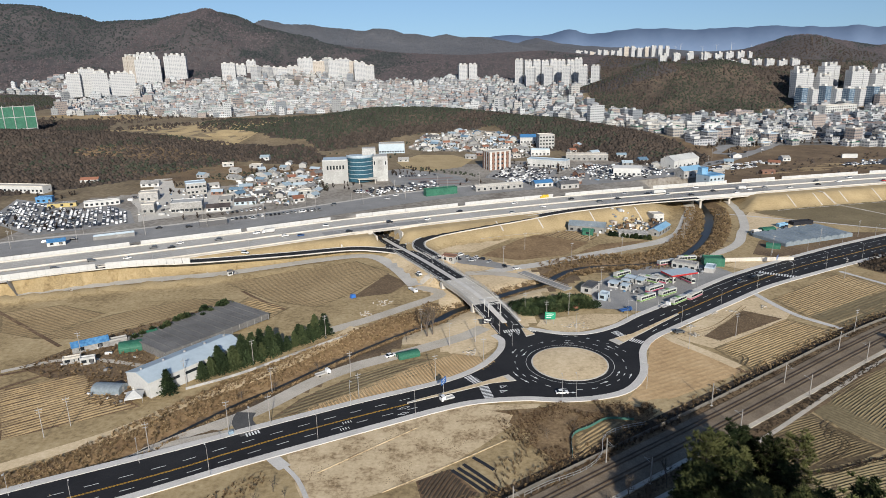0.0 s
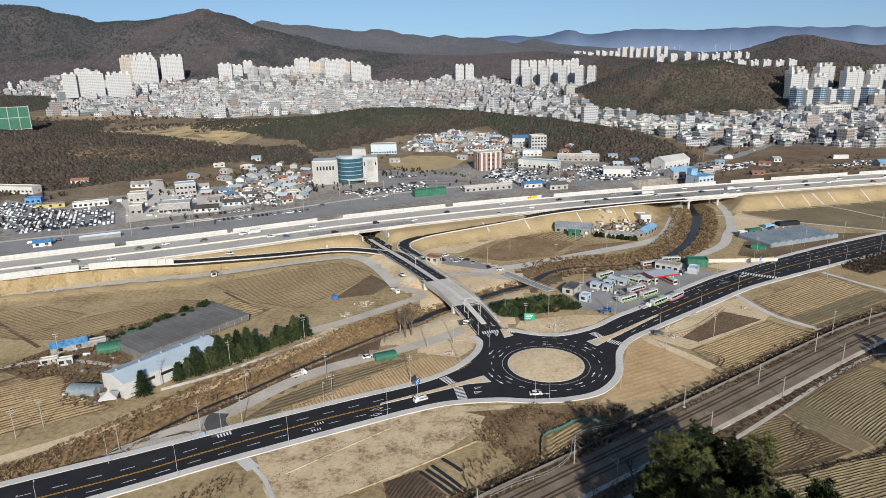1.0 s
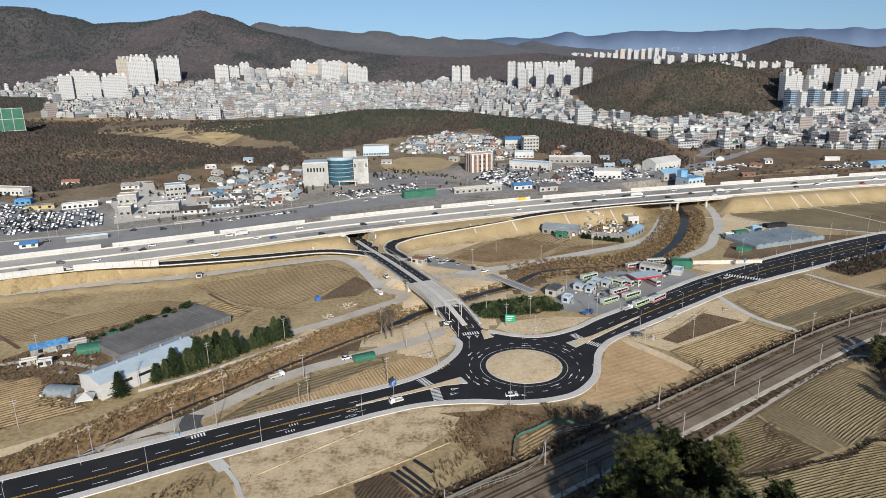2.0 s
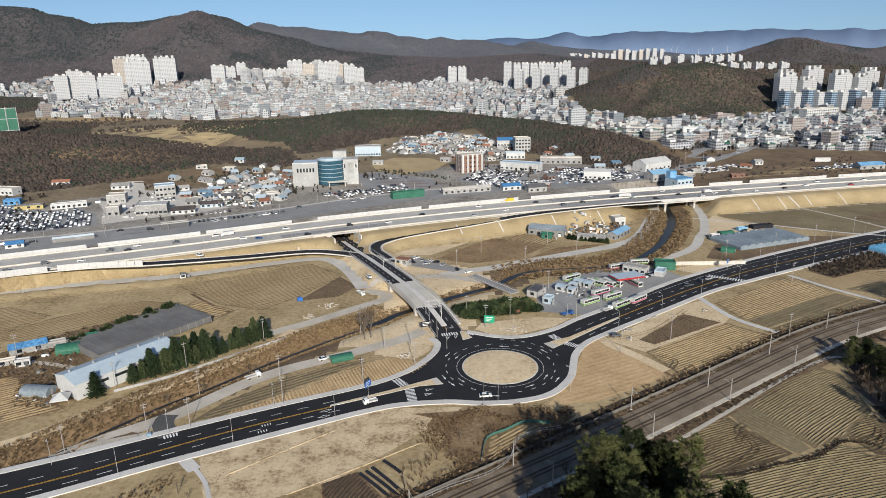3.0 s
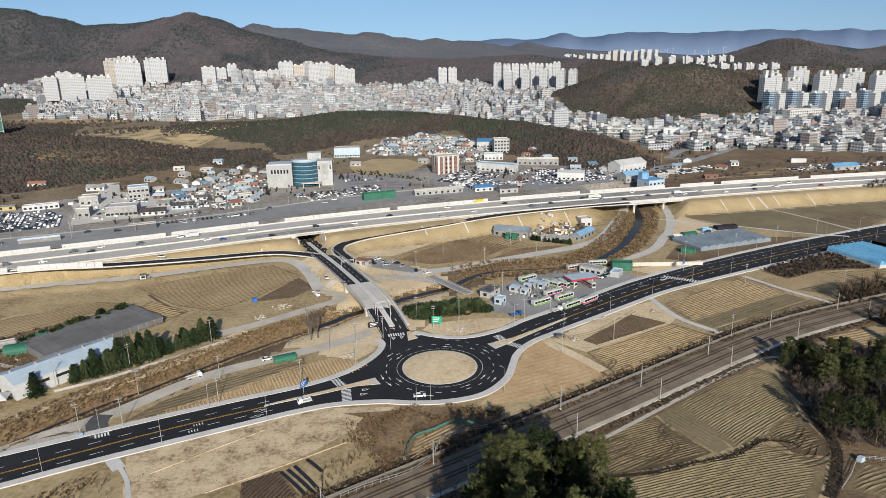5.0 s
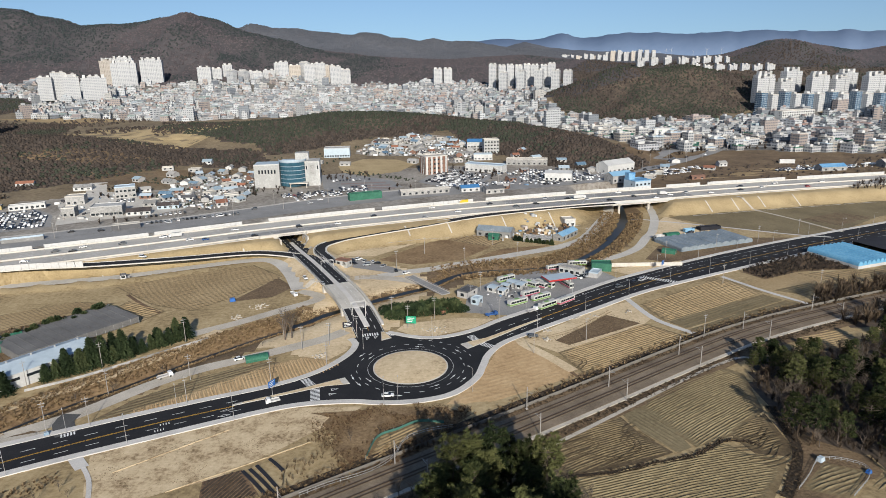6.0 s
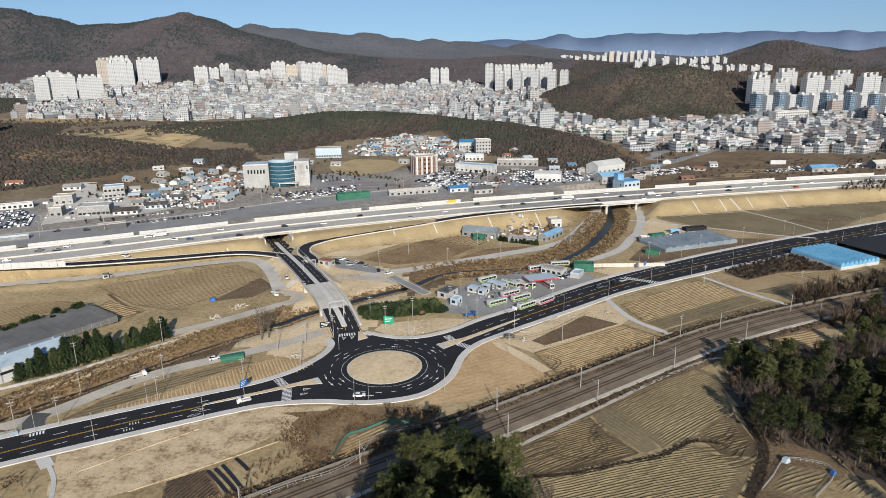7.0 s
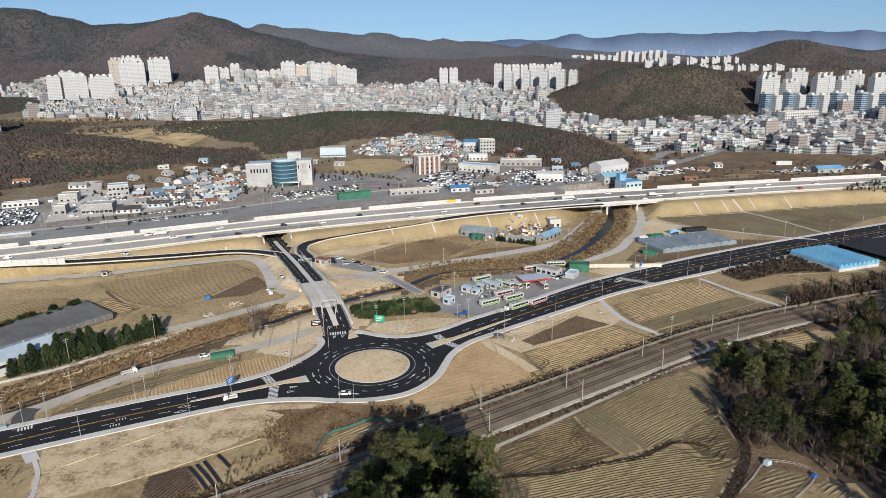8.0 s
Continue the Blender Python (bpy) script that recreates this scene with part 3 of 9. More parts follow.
tagged(ground, "dry winter valley floor rising to wooded mountains", "ground", "", "structure")

# far range, the backdrop; its blue is haze painted as base colour
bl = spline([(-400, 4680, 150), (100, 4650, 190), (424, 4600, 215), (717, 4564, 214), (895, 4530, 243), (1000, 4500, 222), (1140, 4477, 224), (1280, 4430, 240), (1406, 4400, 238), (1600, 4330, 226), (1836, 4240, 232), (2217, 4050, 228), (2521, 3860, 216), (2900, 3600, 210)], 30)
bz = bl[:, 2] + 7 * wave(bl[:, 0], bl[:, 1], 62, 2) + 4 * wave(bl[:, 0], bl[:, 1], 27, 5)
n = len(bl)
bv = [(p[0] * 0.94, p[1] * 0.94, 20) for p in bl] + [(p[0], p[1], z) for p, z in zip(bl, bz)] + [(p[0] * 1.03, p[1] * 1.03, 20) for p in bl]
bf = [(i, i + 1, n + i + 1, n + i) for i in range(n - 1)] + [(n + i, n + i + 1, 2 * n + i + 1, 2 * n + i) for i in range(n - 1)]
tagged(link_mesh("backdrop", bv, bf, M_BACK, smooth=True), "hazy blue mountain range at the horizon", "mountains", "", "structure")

# ---- main road with its roundabout ----
ROUND = (52.5, 238.5)
SOUTH = spline([(-300, 58), (-200, 107), (-93, 160), (-57, 179), (-14, 200), (1, 207), (14, 211.5), (31, 213), (44, 211.5), (57, 212.5), (68, 217), (76.5, 228), (80, 239), (83, 249), (90, 260), (103, 271), (140, 299), (168, 320), (198, 337), (236, 357), (293, 386), (378, 427), (480, 475), (640, 550)], 2.5)
NWEST = spline([(-330, 63), (-220, 117), (-118, 167), (-84, 183), (-56, 197), (-27, 211), (1, 223.5), (14, 232), (22, 241), (28, 252), (29.5, 262), (26.5, 268)], 2.5)
NEAST = spline([(40.5, 272), (45, 270), (51, 267), (60, 265), (70, 267), (82, 274), (93, 284), (110, 297), (145, 326), (167, 342), (210, 368), (254, 392), (315, 421), (398, 458), (480, 496), (630, 566)], 2.5)
Z_ROAD = 0.15
flat_poly("road", np.vstack([SOUTH, NEAST[::-1], NWEST[::-1]])[:, :2].tolist(), M_ASPHALT, Z_ROAD, "fresh black asphalt main road and roundabout")
for nm, ln, side in (("pavement_south", SOUTH, -1), ("pavement_northwest", NWEST, 1), ("pavement_northeast", NEAST, 1)):
    ribbon(nm, ln[:, :2], 2.9 if side > 0 else 0.0, 0.0 if side > 0 else -2.9, M_PAVE, 0.32, "pale block pavement along the new road", flat=0, thick=0.4)

MAIN_W = spline([(-310, 62), (-210, 113), (-93, 167), (-65, 182), (-47, 192), (-27, 202), (3, 215.5), (25, 226)], 2.0)
MAIN_E = spline([(74, 256.5), (84, 263), (101, 278), (129, 300), (160, 323), (200, 349), (244, 372), (300, 400), (381, 437), (470, 478), (630, 555)], 2.0)


def arc_len(line):
    return np.concatenate([[0], np.cumsum(np.linalg.norm(np.diff(line[:, :2], axis=0), axis=1))])


def along(line, s):
    L = arc_len(line)
    p = np.array([np.interp(s, L, line[:, k]) for k in range(line.shape[1])])
    q = np.array([np.interp(s + 0.5, L, line[:, k]) for k in range(2)]) - np.array([np.interp(s - 0.5, L, line[:, k]) for k in range(2)])
    return p, q / (np.linalg.norm(q) + 1e-9)


def quad_strip(mesh, line, s0, s1, off, w, z):
    n = max(1, int((s1 - s0) / 3))
    for k in range(n):
        c = []
        for s in (s0 + (s1 - s0) * k / n, s0 + (s1 - s0) * (k + 1) / n):
            p, d = along(line, s)
            nn = np.array([-d[1], d[0]])
            zz = (p[2] if len(p) > 2 else 0) + z
            c.append((*(p[:2] + nn * (off - w / 2)), zz))
            c.append((*(p[:2] + nn * (off + w / 2)), zz))
        mesh.add(c, [(0, 2, 3, 1)])


def stripes(name, line, offs, m, dash=None, s0=0.0, s1=None, w=0.18, z=Z_ROAD + 0.012, label=""):
    mesh = Mesh()
    s1 = s1 if s1 is not None else arc_len(line)[-1]
    for off in offs:
        if dash is None:
            quad_strip(mesh, line, s0, s1, off, w, z)
        else:
            s = s0
            while s + dash[0] < s1:
                quad_strip(mesh, line, s, s + dash[0], off, w, z)
                s += dash[0] + dash[1]
    return tagged(mesh.make(name, m), label, "road marking", "", "structure")


LW = arc_len(MAIN_W)[-1]
stripes("centre_line", MAIN_W, (0.2, -0.2), M_YELLOW, None, 0, LW - 38, 0.2, label="double yellow centre line")
stripes("centre_line", MAIN_E, (0.2, -0.2), M_YELLOW, None, 42, None, 0.2, label="double yellow centre line")
stripes("lane_dashes", MAIN_W, (3.5, -3.5), M_WHITE, (4, 5), 0, LW - 30, 0.22, label="white lane dashes")
stripes("lane_dashes", MAIN_E, (3.6, -3.6), M_WHITE, (4, 5), 22, None, 0.22, label="white lane dashes")
stripes("edge_line", MAIN_E, (8.4,), M_WHITE, None, 80, 260, 0.15, label="white edge line")


def circle(r, a0=0, a1=360, step=5):
    t = np.radians(np.arange(a0, a1 + 0.1, step))
    return np.stack([ROUND[0] + r * np.cos(t), ROUND[1] + r * np.sin(t)], 1)


stripes("ring_line", circle(17.0), (0,), M_WHITE, None, w=0.14, label="white ring line round the island")
stripes("ring_dashes", circle(21.3), (0,), M_WHITE, (2.2, 3.6), w=0.25, label="white lane dashes on the roundabout")
stripes("ring_dashes", circle(26.0, 20, 350), (0,), M_WHITE, (1.6, 3.0), 0, 30, 0.25, label="white give-way dashes")
island = thing("roundabout_island", "round sandy island with a low kerb", "traffic island")
isl = Mesh()
for r0, r1, z0, z1 in ((14.9, 14.9, 0.1, 0.32), (14.9, 14.4, 0.32, 0.34)):
    A, B = circle(r0), circle(r1)
    k = len(A)
    isl.add([(*p, z0) for p in A] + [(*p, z1) for p in B], [(i, i + 1, k + i + 1, k + i) for i in range(k - 1)])
isl.make("kerb", M_CONC, island)
A = circle(14.4)[:-1]
rings = [(14.4, 0.34), (11, 0.55), (7, 0.7), (3, 0.76)]
iv = [(*p, z) for r, z in rings for p in circle(r)[:-1]] + [(*ROUND, 0.78)]
k = 72
ifc = [(j * k + i, j * k + (i + 1) % k, (j + 1) * k + (i + 1) % k, (j + 1) * k + i) for j in range(3) for i in range(k)] + [(3 * k + i, 3 * k + (i + 1) % k, 4 * k) for i in range(k)]
link_mesh("sand_top", iv, ifc, M_SAND, None, island, True)


def splitter(points, label):
    t = thing("splitter_island", label, "traffic island", "splitter islands at the roundabout")
    m = Mesh()
    k = len(points)
    m.add([(*p, 0.1) for p in points] + [(*p, 0.36) for p in points], [(i, (i + 1) % k, k + (i + 1) % k, k + i) for i in range(k)] + [tuple(range(k, 2 * k))])
    m.make("kerb", M_CONC, t)
    c = np.mean(points, axis=0)
    m2 = Mesh()
    q = [tuple(c + (np.array(p) - c) * 0.86) for p in points]
    m2.add([(*p, 0.365) for p in q], [tuple(range(k))])
    m2.make("infill", M_SAND, t)


splitter([(30, 225), (27.5, 230), (21, 226.6), (11, 221.2), (-10, 211), (-10, 210), (11, 219), (21, 223.6)], "long wedge-shaped kerbed splitter island")
splitter([(39, 264.5), (43.2, 267), (39.6, 274), (38, 274)], "small wedge-shaped kerbed splitter island")
splitter([(73, 259), (76, 254), (84, 261), (104, 278.5), (112, 285.5), (111.5, 286.5), (103, 279.8), (84, 264.5)], "long wedge-shaped kerbed splitter island")


def zebra(p0, p1, w, n, label="white zebra crossing"):
    """n bars of width w side by side from p0 to p1; p0, p1 lie along the walkers' way."""
    p0, p1 = np.array(p0, float), np.array(p1, float)
    d = (p1 - p0) / n
    u = d / np.linalg.norm(d)
    nn = np.array([-u[1], u[0]]) * w / 2
    m = Mesh()
    for i in range(n):
        a, b = p0 + d * (i + 0.15), p0 + d * (i + 0.7)
        m.add([(*(a - nn), 0.163), (*(b - nn), 0.163), (*(b + nn), 0.163), (*(a + nn), 0.163)], [(0, 1, 2, 3)])
    tagged(m.make("zebra_crossing", M_WHITE), label, "road marking", "", "structure")


zebra((12, 229.6), (16.2, 223.6), 3.5, 8)
zebra((17.5, 221.5), (19, 212.5), 3.5, 9)
zebra((29.8, 270.6), (37.2, 272), 3.2, 7)
zebra((39.8, 272.2), (44.5, 271), 3.0, 5)
zebra((77.5, 268), (80.5, 262), 3.5, 7)
zebra((81.5, 260), (88, 254.5), 3.5, 9)
zebra((-61.5, 192.3), (-57.3, 194.6), 2.2, 5)
zebra((-52.2, 179.3), (-48.2, 181.6), 2.2, 5)
zebra((176, 343), (192, 333), 4, 14)
mk = Mesh()
for s, off in ((61, -1.8), (63, -5.2)):
    p, d = along(MAIN_W, LW - s)
    nn = np.array([-d[1], d[0]])
    c = p[:2] + nn * off
    for a in (-1.5, -0.6, 0.3, 1.2):
        q = [c + d * (a + da) + nn * db for da, db in ((0, -0.55), (0.32, -0.75), (0.32, 0.75), (0, 0.55))]
        mk.add([(*v, 0.163) for v in q], [(0, 1, 2, 3)])
tagged(mk.make("lane_symbols", M_WHITE), "unreadable white lane symbols", "road marking", "", "structure")
dm = Mesh()
for s, off in ((40.5, -1.8), (42, -5.2)):
    p, d = along(MAIN_W, LW - s)
    nn = np.array([-d[1], d[0]])
    c = p[:2] + nn * off
    P = [c + d * a + nn * b for a, b in ((-2.4, 0), (0, -0.75), (2.4, 0), (0, 0.75))]
    I = [c + d * a + nn * b for a, b in ((-1.7, 0), (0, -0.5), (1.7, 0), (0, 0.5))]
    dm.add([(*q, 0.163) for q in P + I], [(0, 1, 5, 4), (1, 2, 6, 5), (2, 3, 7, 6), (3, 0, 4, 7)])
tagged(dm.make("lane_diamonds", M_WHITE), "white diamond lane marks", "road marking", "", "structure")
ar = Mesh()
for a in (35, 80, 150, 200, 215, 260, 300, 330):
    for r in (19.0, 23.6):
        if (a in (35, 200, 260) and r < 20) or (a in (80, 300) and r > 20):
            continue
        t = radians(a)
        c = np.array([ROUND[0] + r * math.cos(t), ROUND[1] + r * math.sin(t)])
        d = np.array([-math.sin(t), math.cos(t)])
        nn = np.array([-d[1], d[0]])
        ar.add([(*(c - d * 2.2 - nn * 0.12), 0.163), (*(c + d * 0.4 - nn * 0.12), 0.163), (*(c + d * 0.4 + nn * 0.12), 0.163), (*(c - d * 2.2 + nn * 0.12), 0.163)], [(0, 1, 2, 3)])
        ar.add([(*(c + d * 0.3 - nn * 0.5), 0.163), (*(c + d * 2.2), 0.163), (*(c + d * 0.3 + nn * 0.5), 0.163)], [(0, 1, 2)])
tagged(ar.make("lane_arrows", M_WHITE), "white lane arrows round the island", "road marking", "", "structure")
tri = Mesh()
for cx, cy, dx, dy in ((32.5, 267, 0, 1), (36, 268, 0, 1), (24.6, 217.5, -1, -0.3), (24.9, 221, -1, -0.3)):
    d = np.array([dx, dy]) / math.hypot(dx, dy)
    nn = np.array([-d[1], d[0]])
    P = [np.array([cx, cy]) + d * a + nn * b for a, b in ((-1.6, 0), (1.4, -0.9), (1.4, 0.9))]
    I = [np.array([cx, cy]) + d * a + nn * b for a, b in ((-0.7, 0), (1.1, -0.5), (1.1, 0.5))]
    tri.add([(*p, 0.163) for p in P + I], [(0, 1, 4, 3), (1, 2, 5, 4), (2, 0, 3, 5)])
tagged(tri.make("give_way_triangles", M_WHITE), "white give-way triangles", "road marking", "", "structure")

# ---- side roads ----
ribbon("bridge_road", BRIDGE_ROAD, 6.6, -6.6, M_ASPHALT, 0.02, "black asphalt road over the bridge to the underpass", thick=0.5)
stripes("lane_dashes", BRIDGE_ROAD, (3.3, -3.3), M_WHITE, (3, 4), 8, None, 0.2, 0.04, "white lane dashes")
stripes("edge_line", BRIDGE_ROAD, (6.2, -6.2), M_WHITE, None, 8, None, 0.18, 0.04, "white edge lines")
stripes("centre_line", BRIDGE_ROAD, (0,), M_YELLOW, None, 14, None, 0.2, 0.04, "yellow centre line")
ribbon("ramp_west", RAMP_WEST, 3.6, -3.6, M_ASPHALT, 0.0, "black asphalt slip road up the embankment", thick=0.4)
ribbon("ramp_east", RAMP_EAST, 3.6, -3.6, M_ASPHALT, 0.008, "black asphalt slip road up the embankment", thick=0.4)
for rp in (RAMP_WEST, RAMP_EAST):
    stripes("edge_line", rp, (3.2, -3.2), M_WHITE, None, 6, None, 0.18, 0.02, "white edge lines")
    for sd in (1, -1):
        ribbon("ramp_kerb", rp, 4.3 * sd if sd > 0 else -3.6, 3.6 if sd > 0 else -4.3, M_CONC, 0.2, "pale concrete kerb of the slip road", thick=0.6)

FARM_ROADS = [
    ("farm_road", [(-330, 296), (-203, 339), (-163, 351), (-120, 360.5), (-76.5, 379), (-52, 388), (-41, 389), (-31, 381), (-20, 360), (-10, 333)], 4.0, M_CONC, "pale concrete farm track along the embankment"),
    ("farm_road", [(-9, 332), (3, 320), (-14, 303), (-31, 288), (-42, 280), (-58, 268), (-76, 256)], 3.2, M_GRAVEL, "gravel farm track"),
    ("dirt_track", [(-190, 140), (-131, 178), (-105, 196), (-92, 211), (-78, 224), (-62, 240), (-45, 262), (-36, 280)], 2.6, M_SAND, "sandy track along the creek"),
    ("gravel_road", [(-230, 95), (-160, 140), (-103, 180), (-80, 194), (-63, 207), (-46, 228), (-32, 240), (-18, 248), (2, 260), (14, 268), (22, 276)], 3.4, M_GRAVEL, "grey gravel road beside the creek"),
    ("concrete_road", [(28, 352), (45, 360), (60, 365), (77, 374), (98, 384), (118, 394), (140, 405), (158, 420), (170, 440), (182, 466), (194, 492), (205, 530)], 4.0, M_CONC, "pale concrete road beside the stream"),
    ("concrete_road", [(236, 530), (226, 480), (212, 440), (203, 424), (190, 400), (172, 382), (150, 370)], 3.0, M_CONC, "pale concrete track past the greenhouse"),
    ("concrete_road", [(54, 342), (36, 350), (20, 352), (5, 345), (-6, 335)], 3.5, M_GRAVEL, "gravel track between bridge and underpass road"),
    ("field_track", [(158, 313), (160, 300), (162, 289), (165, 280), (172, 270), (181, 259)], 1.5, M_PAVE, "narrow concrete field track"),
    ("field_track", [(98, 268), (100, 258), (108, 246), (116, 232)], 2.4, M_SAND, "sandy access track"),
    ("gravel_verge", [(-107, 176), (-90, 185), (-76, 190), (-64, 194)], 3.2, M_GRAVEL, "pale gravel verge beside the main road"),
    ("field_track", [(-171, 243), (-154, 252), (-138, 252), (-117, 245.4), (-106, 240)], 1.4, M_GRAVEL, "pale track past the sheds"),
    ("field_track", [(-65, 207), (-65, 201), (-60, 193.5)], 3.4, M_MIDROAD, "grey asphalt side road mouth"),
    ("field_track", [(-51.5, 182), (-49.5, 179), (-45, 174)], 2.0, M_PAVE, "concrete side road mouth"),
    ("field_track", [(-45, 174.5), (-40.1, 168.1), (-36.1, 159.6), (-33, 150)], 0.7, M_PAVE, "narrow concrete path along the sandy plot"),
    ("field_track", [(219, 341), (225, 329), (231, 317), (243, 298)], 1.3, M_PAVE, "narrow concrete field track"),
    ("track_by_railway", [(40, 143), (80, 167.5), (98.1, 180.1), (112.7, 190.5), (131.9, 204.8), (159.3, 225), (178.2, 237.2), (186.5, 240.4), (192, 236)], 0.8, M_GRAVEL, "narrow concrete track beside the railway"),
    ("front_road", [(-420, 315), (-267, 401), (-207, 424), (-136, 458), (-80, 492), (-20, 530), (50, 560), (119, 582), (200, 610), (260, 640), (330, 700), (420, 800)], 8.0, M_OLDROAD, "grey asphalt town road behind the highway"),
    ("town_road", [(330, 700), (300, 706), (360, 767), (412, 781), (456, 777), (498, 758), (545, 742), (640, 730), (760, 735)], 7.0, M_OLDROAD, "grey asphalt town road along the town edge"),
    ("field_path", [(208, 478), (256, 452), (300, 425), (322, 416)], 1.2, M_PAVE, "narrow concrete field path"),
]
for i, (nm, pts, hw, m, lb) in enumerate(FARM_ROADS):
    ribbon(nm, spline(pts, 4), hw, -hw, m, 0.09 + 0.006 * i + (0.14 if nm == "track_by_railway" else 0.3 if "along the embankment" in lb else 0), lb)

fr_line = spline([q for q in FARM_ROADS if q[0] == "front_road"][0][1], 6)
fr_line = fr_line[(fr_line[:, 0] > -400) & (fr_line[:, 0] < 215)]
ribbon("road_apron", fr_line, -8, -27, M_OLDROAD, 0.1, "grey asphalt apron between town road and highway")
ribbon("road_apron", fr_line, 12, 8, M_CONC, 0.14, "pale concrete pavement of the town road")
# ---- highway ----
ribbon("highway", np.c_[HIGHWAY, np.full(len(HIGHWAY), DECK)], 18.5, -19.0, M_HWAY, 0, "pale concrete highway deck", thick=1.2)
for k, (off, dash) in enumerate(((17.0, None), (13.4, (8, 10)), (9.8, (8, 10)), (6.2, (8, 10)), (1.6, None), (-2.4, None), (-6.0, (8, 10)), (-9.6, (8, 10)), (-13.2, (8, 10)), (-16.6, None))):
    stripes("highway_marking", HIGHWAY, (off,), M_YELLOW if off in (1.6, -2.4) else M_WHITE, dash, 0, None, 0.2, DECK + 0.012, "highway lane marking")
dark = HIGHWAY[(HIGHWAY[:, 0] > 115) & (HIGHWAY[:, 0] < 268)]
ribbon("bridge_surface", np.c_[dark, np.full(len(dark), DECK)], 16.5, -16.0, M_OLDROAD, 0.006, "dark asphalt surface on the highway bridge")
dark = HIGHWAY[(HIGHWAY[:, 0] > -78) & (HIGHWAY[:, 0] < -8)]
ribbon("bridge_surface", np.c_[dark, np.full(len(dark), DECK)], -7, -16.0, M_OLDROAD, 0.006, "dark asphalt patch over the underpass")
ribbon("median_barrier", np.c_[HIGHWAY, np.full(len(HIGHWAY), DECK)], -0.1, -0.7, M_CONC, 0.9, "low concrete median barrier", thick=0.9)
ribbon("parapet", np.c_[HIGHWAY, np.full(len(HIGHWAY), DECK)], -18.5, -19.0, M_CONC, 0.85, "low pale concrete parapet", thick=1.2)
ribbon("parapet", np.c_[HIGHWAY, np.full(len(HIGHWAY), DECK)], 18.5, 18.0, M_CONC, 0.85, "low pale concrete parapet", thick=1.2)

# ---- bridge over the creek ----
deck = BRIDGE_ROAD[(BRIDGE_ROAD[:, 1] > 296) & (BRIDGE_ROAD[:, 1] < 333)]
bridge = thing("road_bridge", "new concrete road bridge over the creek", "bridge")
ribbon("deck", deck, 7.2, -7.2, M_CONC, 0.035, "pale unpaved concrete deck", thick=1.4, parent=bridge)
for sd in (7.2, -6.8):
    ribbon("parapet", deck, sd, sd - 0.4, M_CONC, 0.9, thick=1.2, parent=bridge)
for i in (0, -1):
    p, d = deck[i], deck[min(i + 1, -1) if i else 1] - deck[i if not i else -2]
    a = math.degrees(math.atan2(d[1], d[0]))
    Mesh().box(-1.2, -7.4, -6, 1.2, 7.4, -0.6).make("abutment", M_CONC, bridge).matrix_basis = pose(p[0], p[1], p[2], 0, 0, a)
for yy in ((284, 296), (333, 398)):
    seg = BRIDGE_ROAD[(BRIDGE_ROAD[:, 1] > yy[0]) & (BRIDGE_ROAD[:, 1] < yy[1])]
    for sd in (7.2, -6.8):
        ribbon("road_kerb", seg, sd, sd - 0.4, M_CONC, 0.35, "pale concrete edge kerb", thick=0.9)
walkway = BRIDGE_ROAD[(BRIDGE_ROAD[:, 1] > 276) & (BRIDGE_ROAD[:, 1] < 425)]
ribbon("road_median", walkway, 1.2, -1.3, M_PAVE, 0.24, "pale kerbed median strip of the bridge road", thick=0.3)
ribbon("bridge_pavement", walkway, -6.8, -8.0, M_PAVE, 0.22, "narrow pale pavement beside the bridge road", thick=0.5)

# underpass through the highway
und = thing("underpass", "concrete box underpass beneath the highway", "underpass")
pts = BRIDGE_ROAD[(BRIDGE_ROAD[:, 1] > 412) & (BRIDGE_ROAD[:, 1] < 462)]
for sd in (9.2, -8.4):
    ribbon("side_wall", np.c_[pts[:, :2], np.full(len(pts), DECK - 1.15)], sd, sd - 0.8, M_CONC, 0, thick=7.0, parent=und)
for a, b in (((-50, 412), (-39, 417)), ((-22, 424), (-10, 430))):
    L = math.dist(a, b)
    Mesh().box(0, -0.4, 1.0, L, 0.4, 9.2).make("wing_wall", M_CONC, und).matrix_basis = pose(a[0], a[1], 0, 0, 0, math.degrees(math.atan2(b[1] - a[1], b[0] - a[0])))

# highway bridge over the stream
hb = thing("highway_bridge", "grey concrete highway bridge on piers over the stream", "bridge")
seg = HIGHWAY[(HIGHWAY[:, 0] > 176) & (HIGHWAY[:, 0] < 250)]
ribbon("girder", np.c_[seg, np.full(len(seg), DECK - 1.2)], 17.5, -18.0, M_CONC, 0, thick=1.6, parent=hb)
ribbon("fascia", np.c_[seg, np.full(len(seg), DECK)], -19.0, -19.3, M_PANEL, 0.5, "white painted edge beam", thick=1.9, parent=hb)
for xx in (203, 228):
    i = int(np.argmin(np.abs(HIGHWAY[:, 0] - xx)))
    p = HIGHWAY[i]
    for off in (-15, -5, 6, 15):
        Mesh().tube((0, 0, -3), (0, 0, DECK - 3.4), 0.9, 0.9, 10).make("pier", M_CONC, hb).matrix_basis = pose(p[0] - 0.22 * off, p[1] + 0.97 * off, 0)
    Mesh().box(-1.1, -17, DECK - 3.6, 1.1, 17, DECK - 2.7).make("pier_cap", M_CONC, hb).matrix_basis = pose(p[0], p[1], 0, 0, 0, 12)

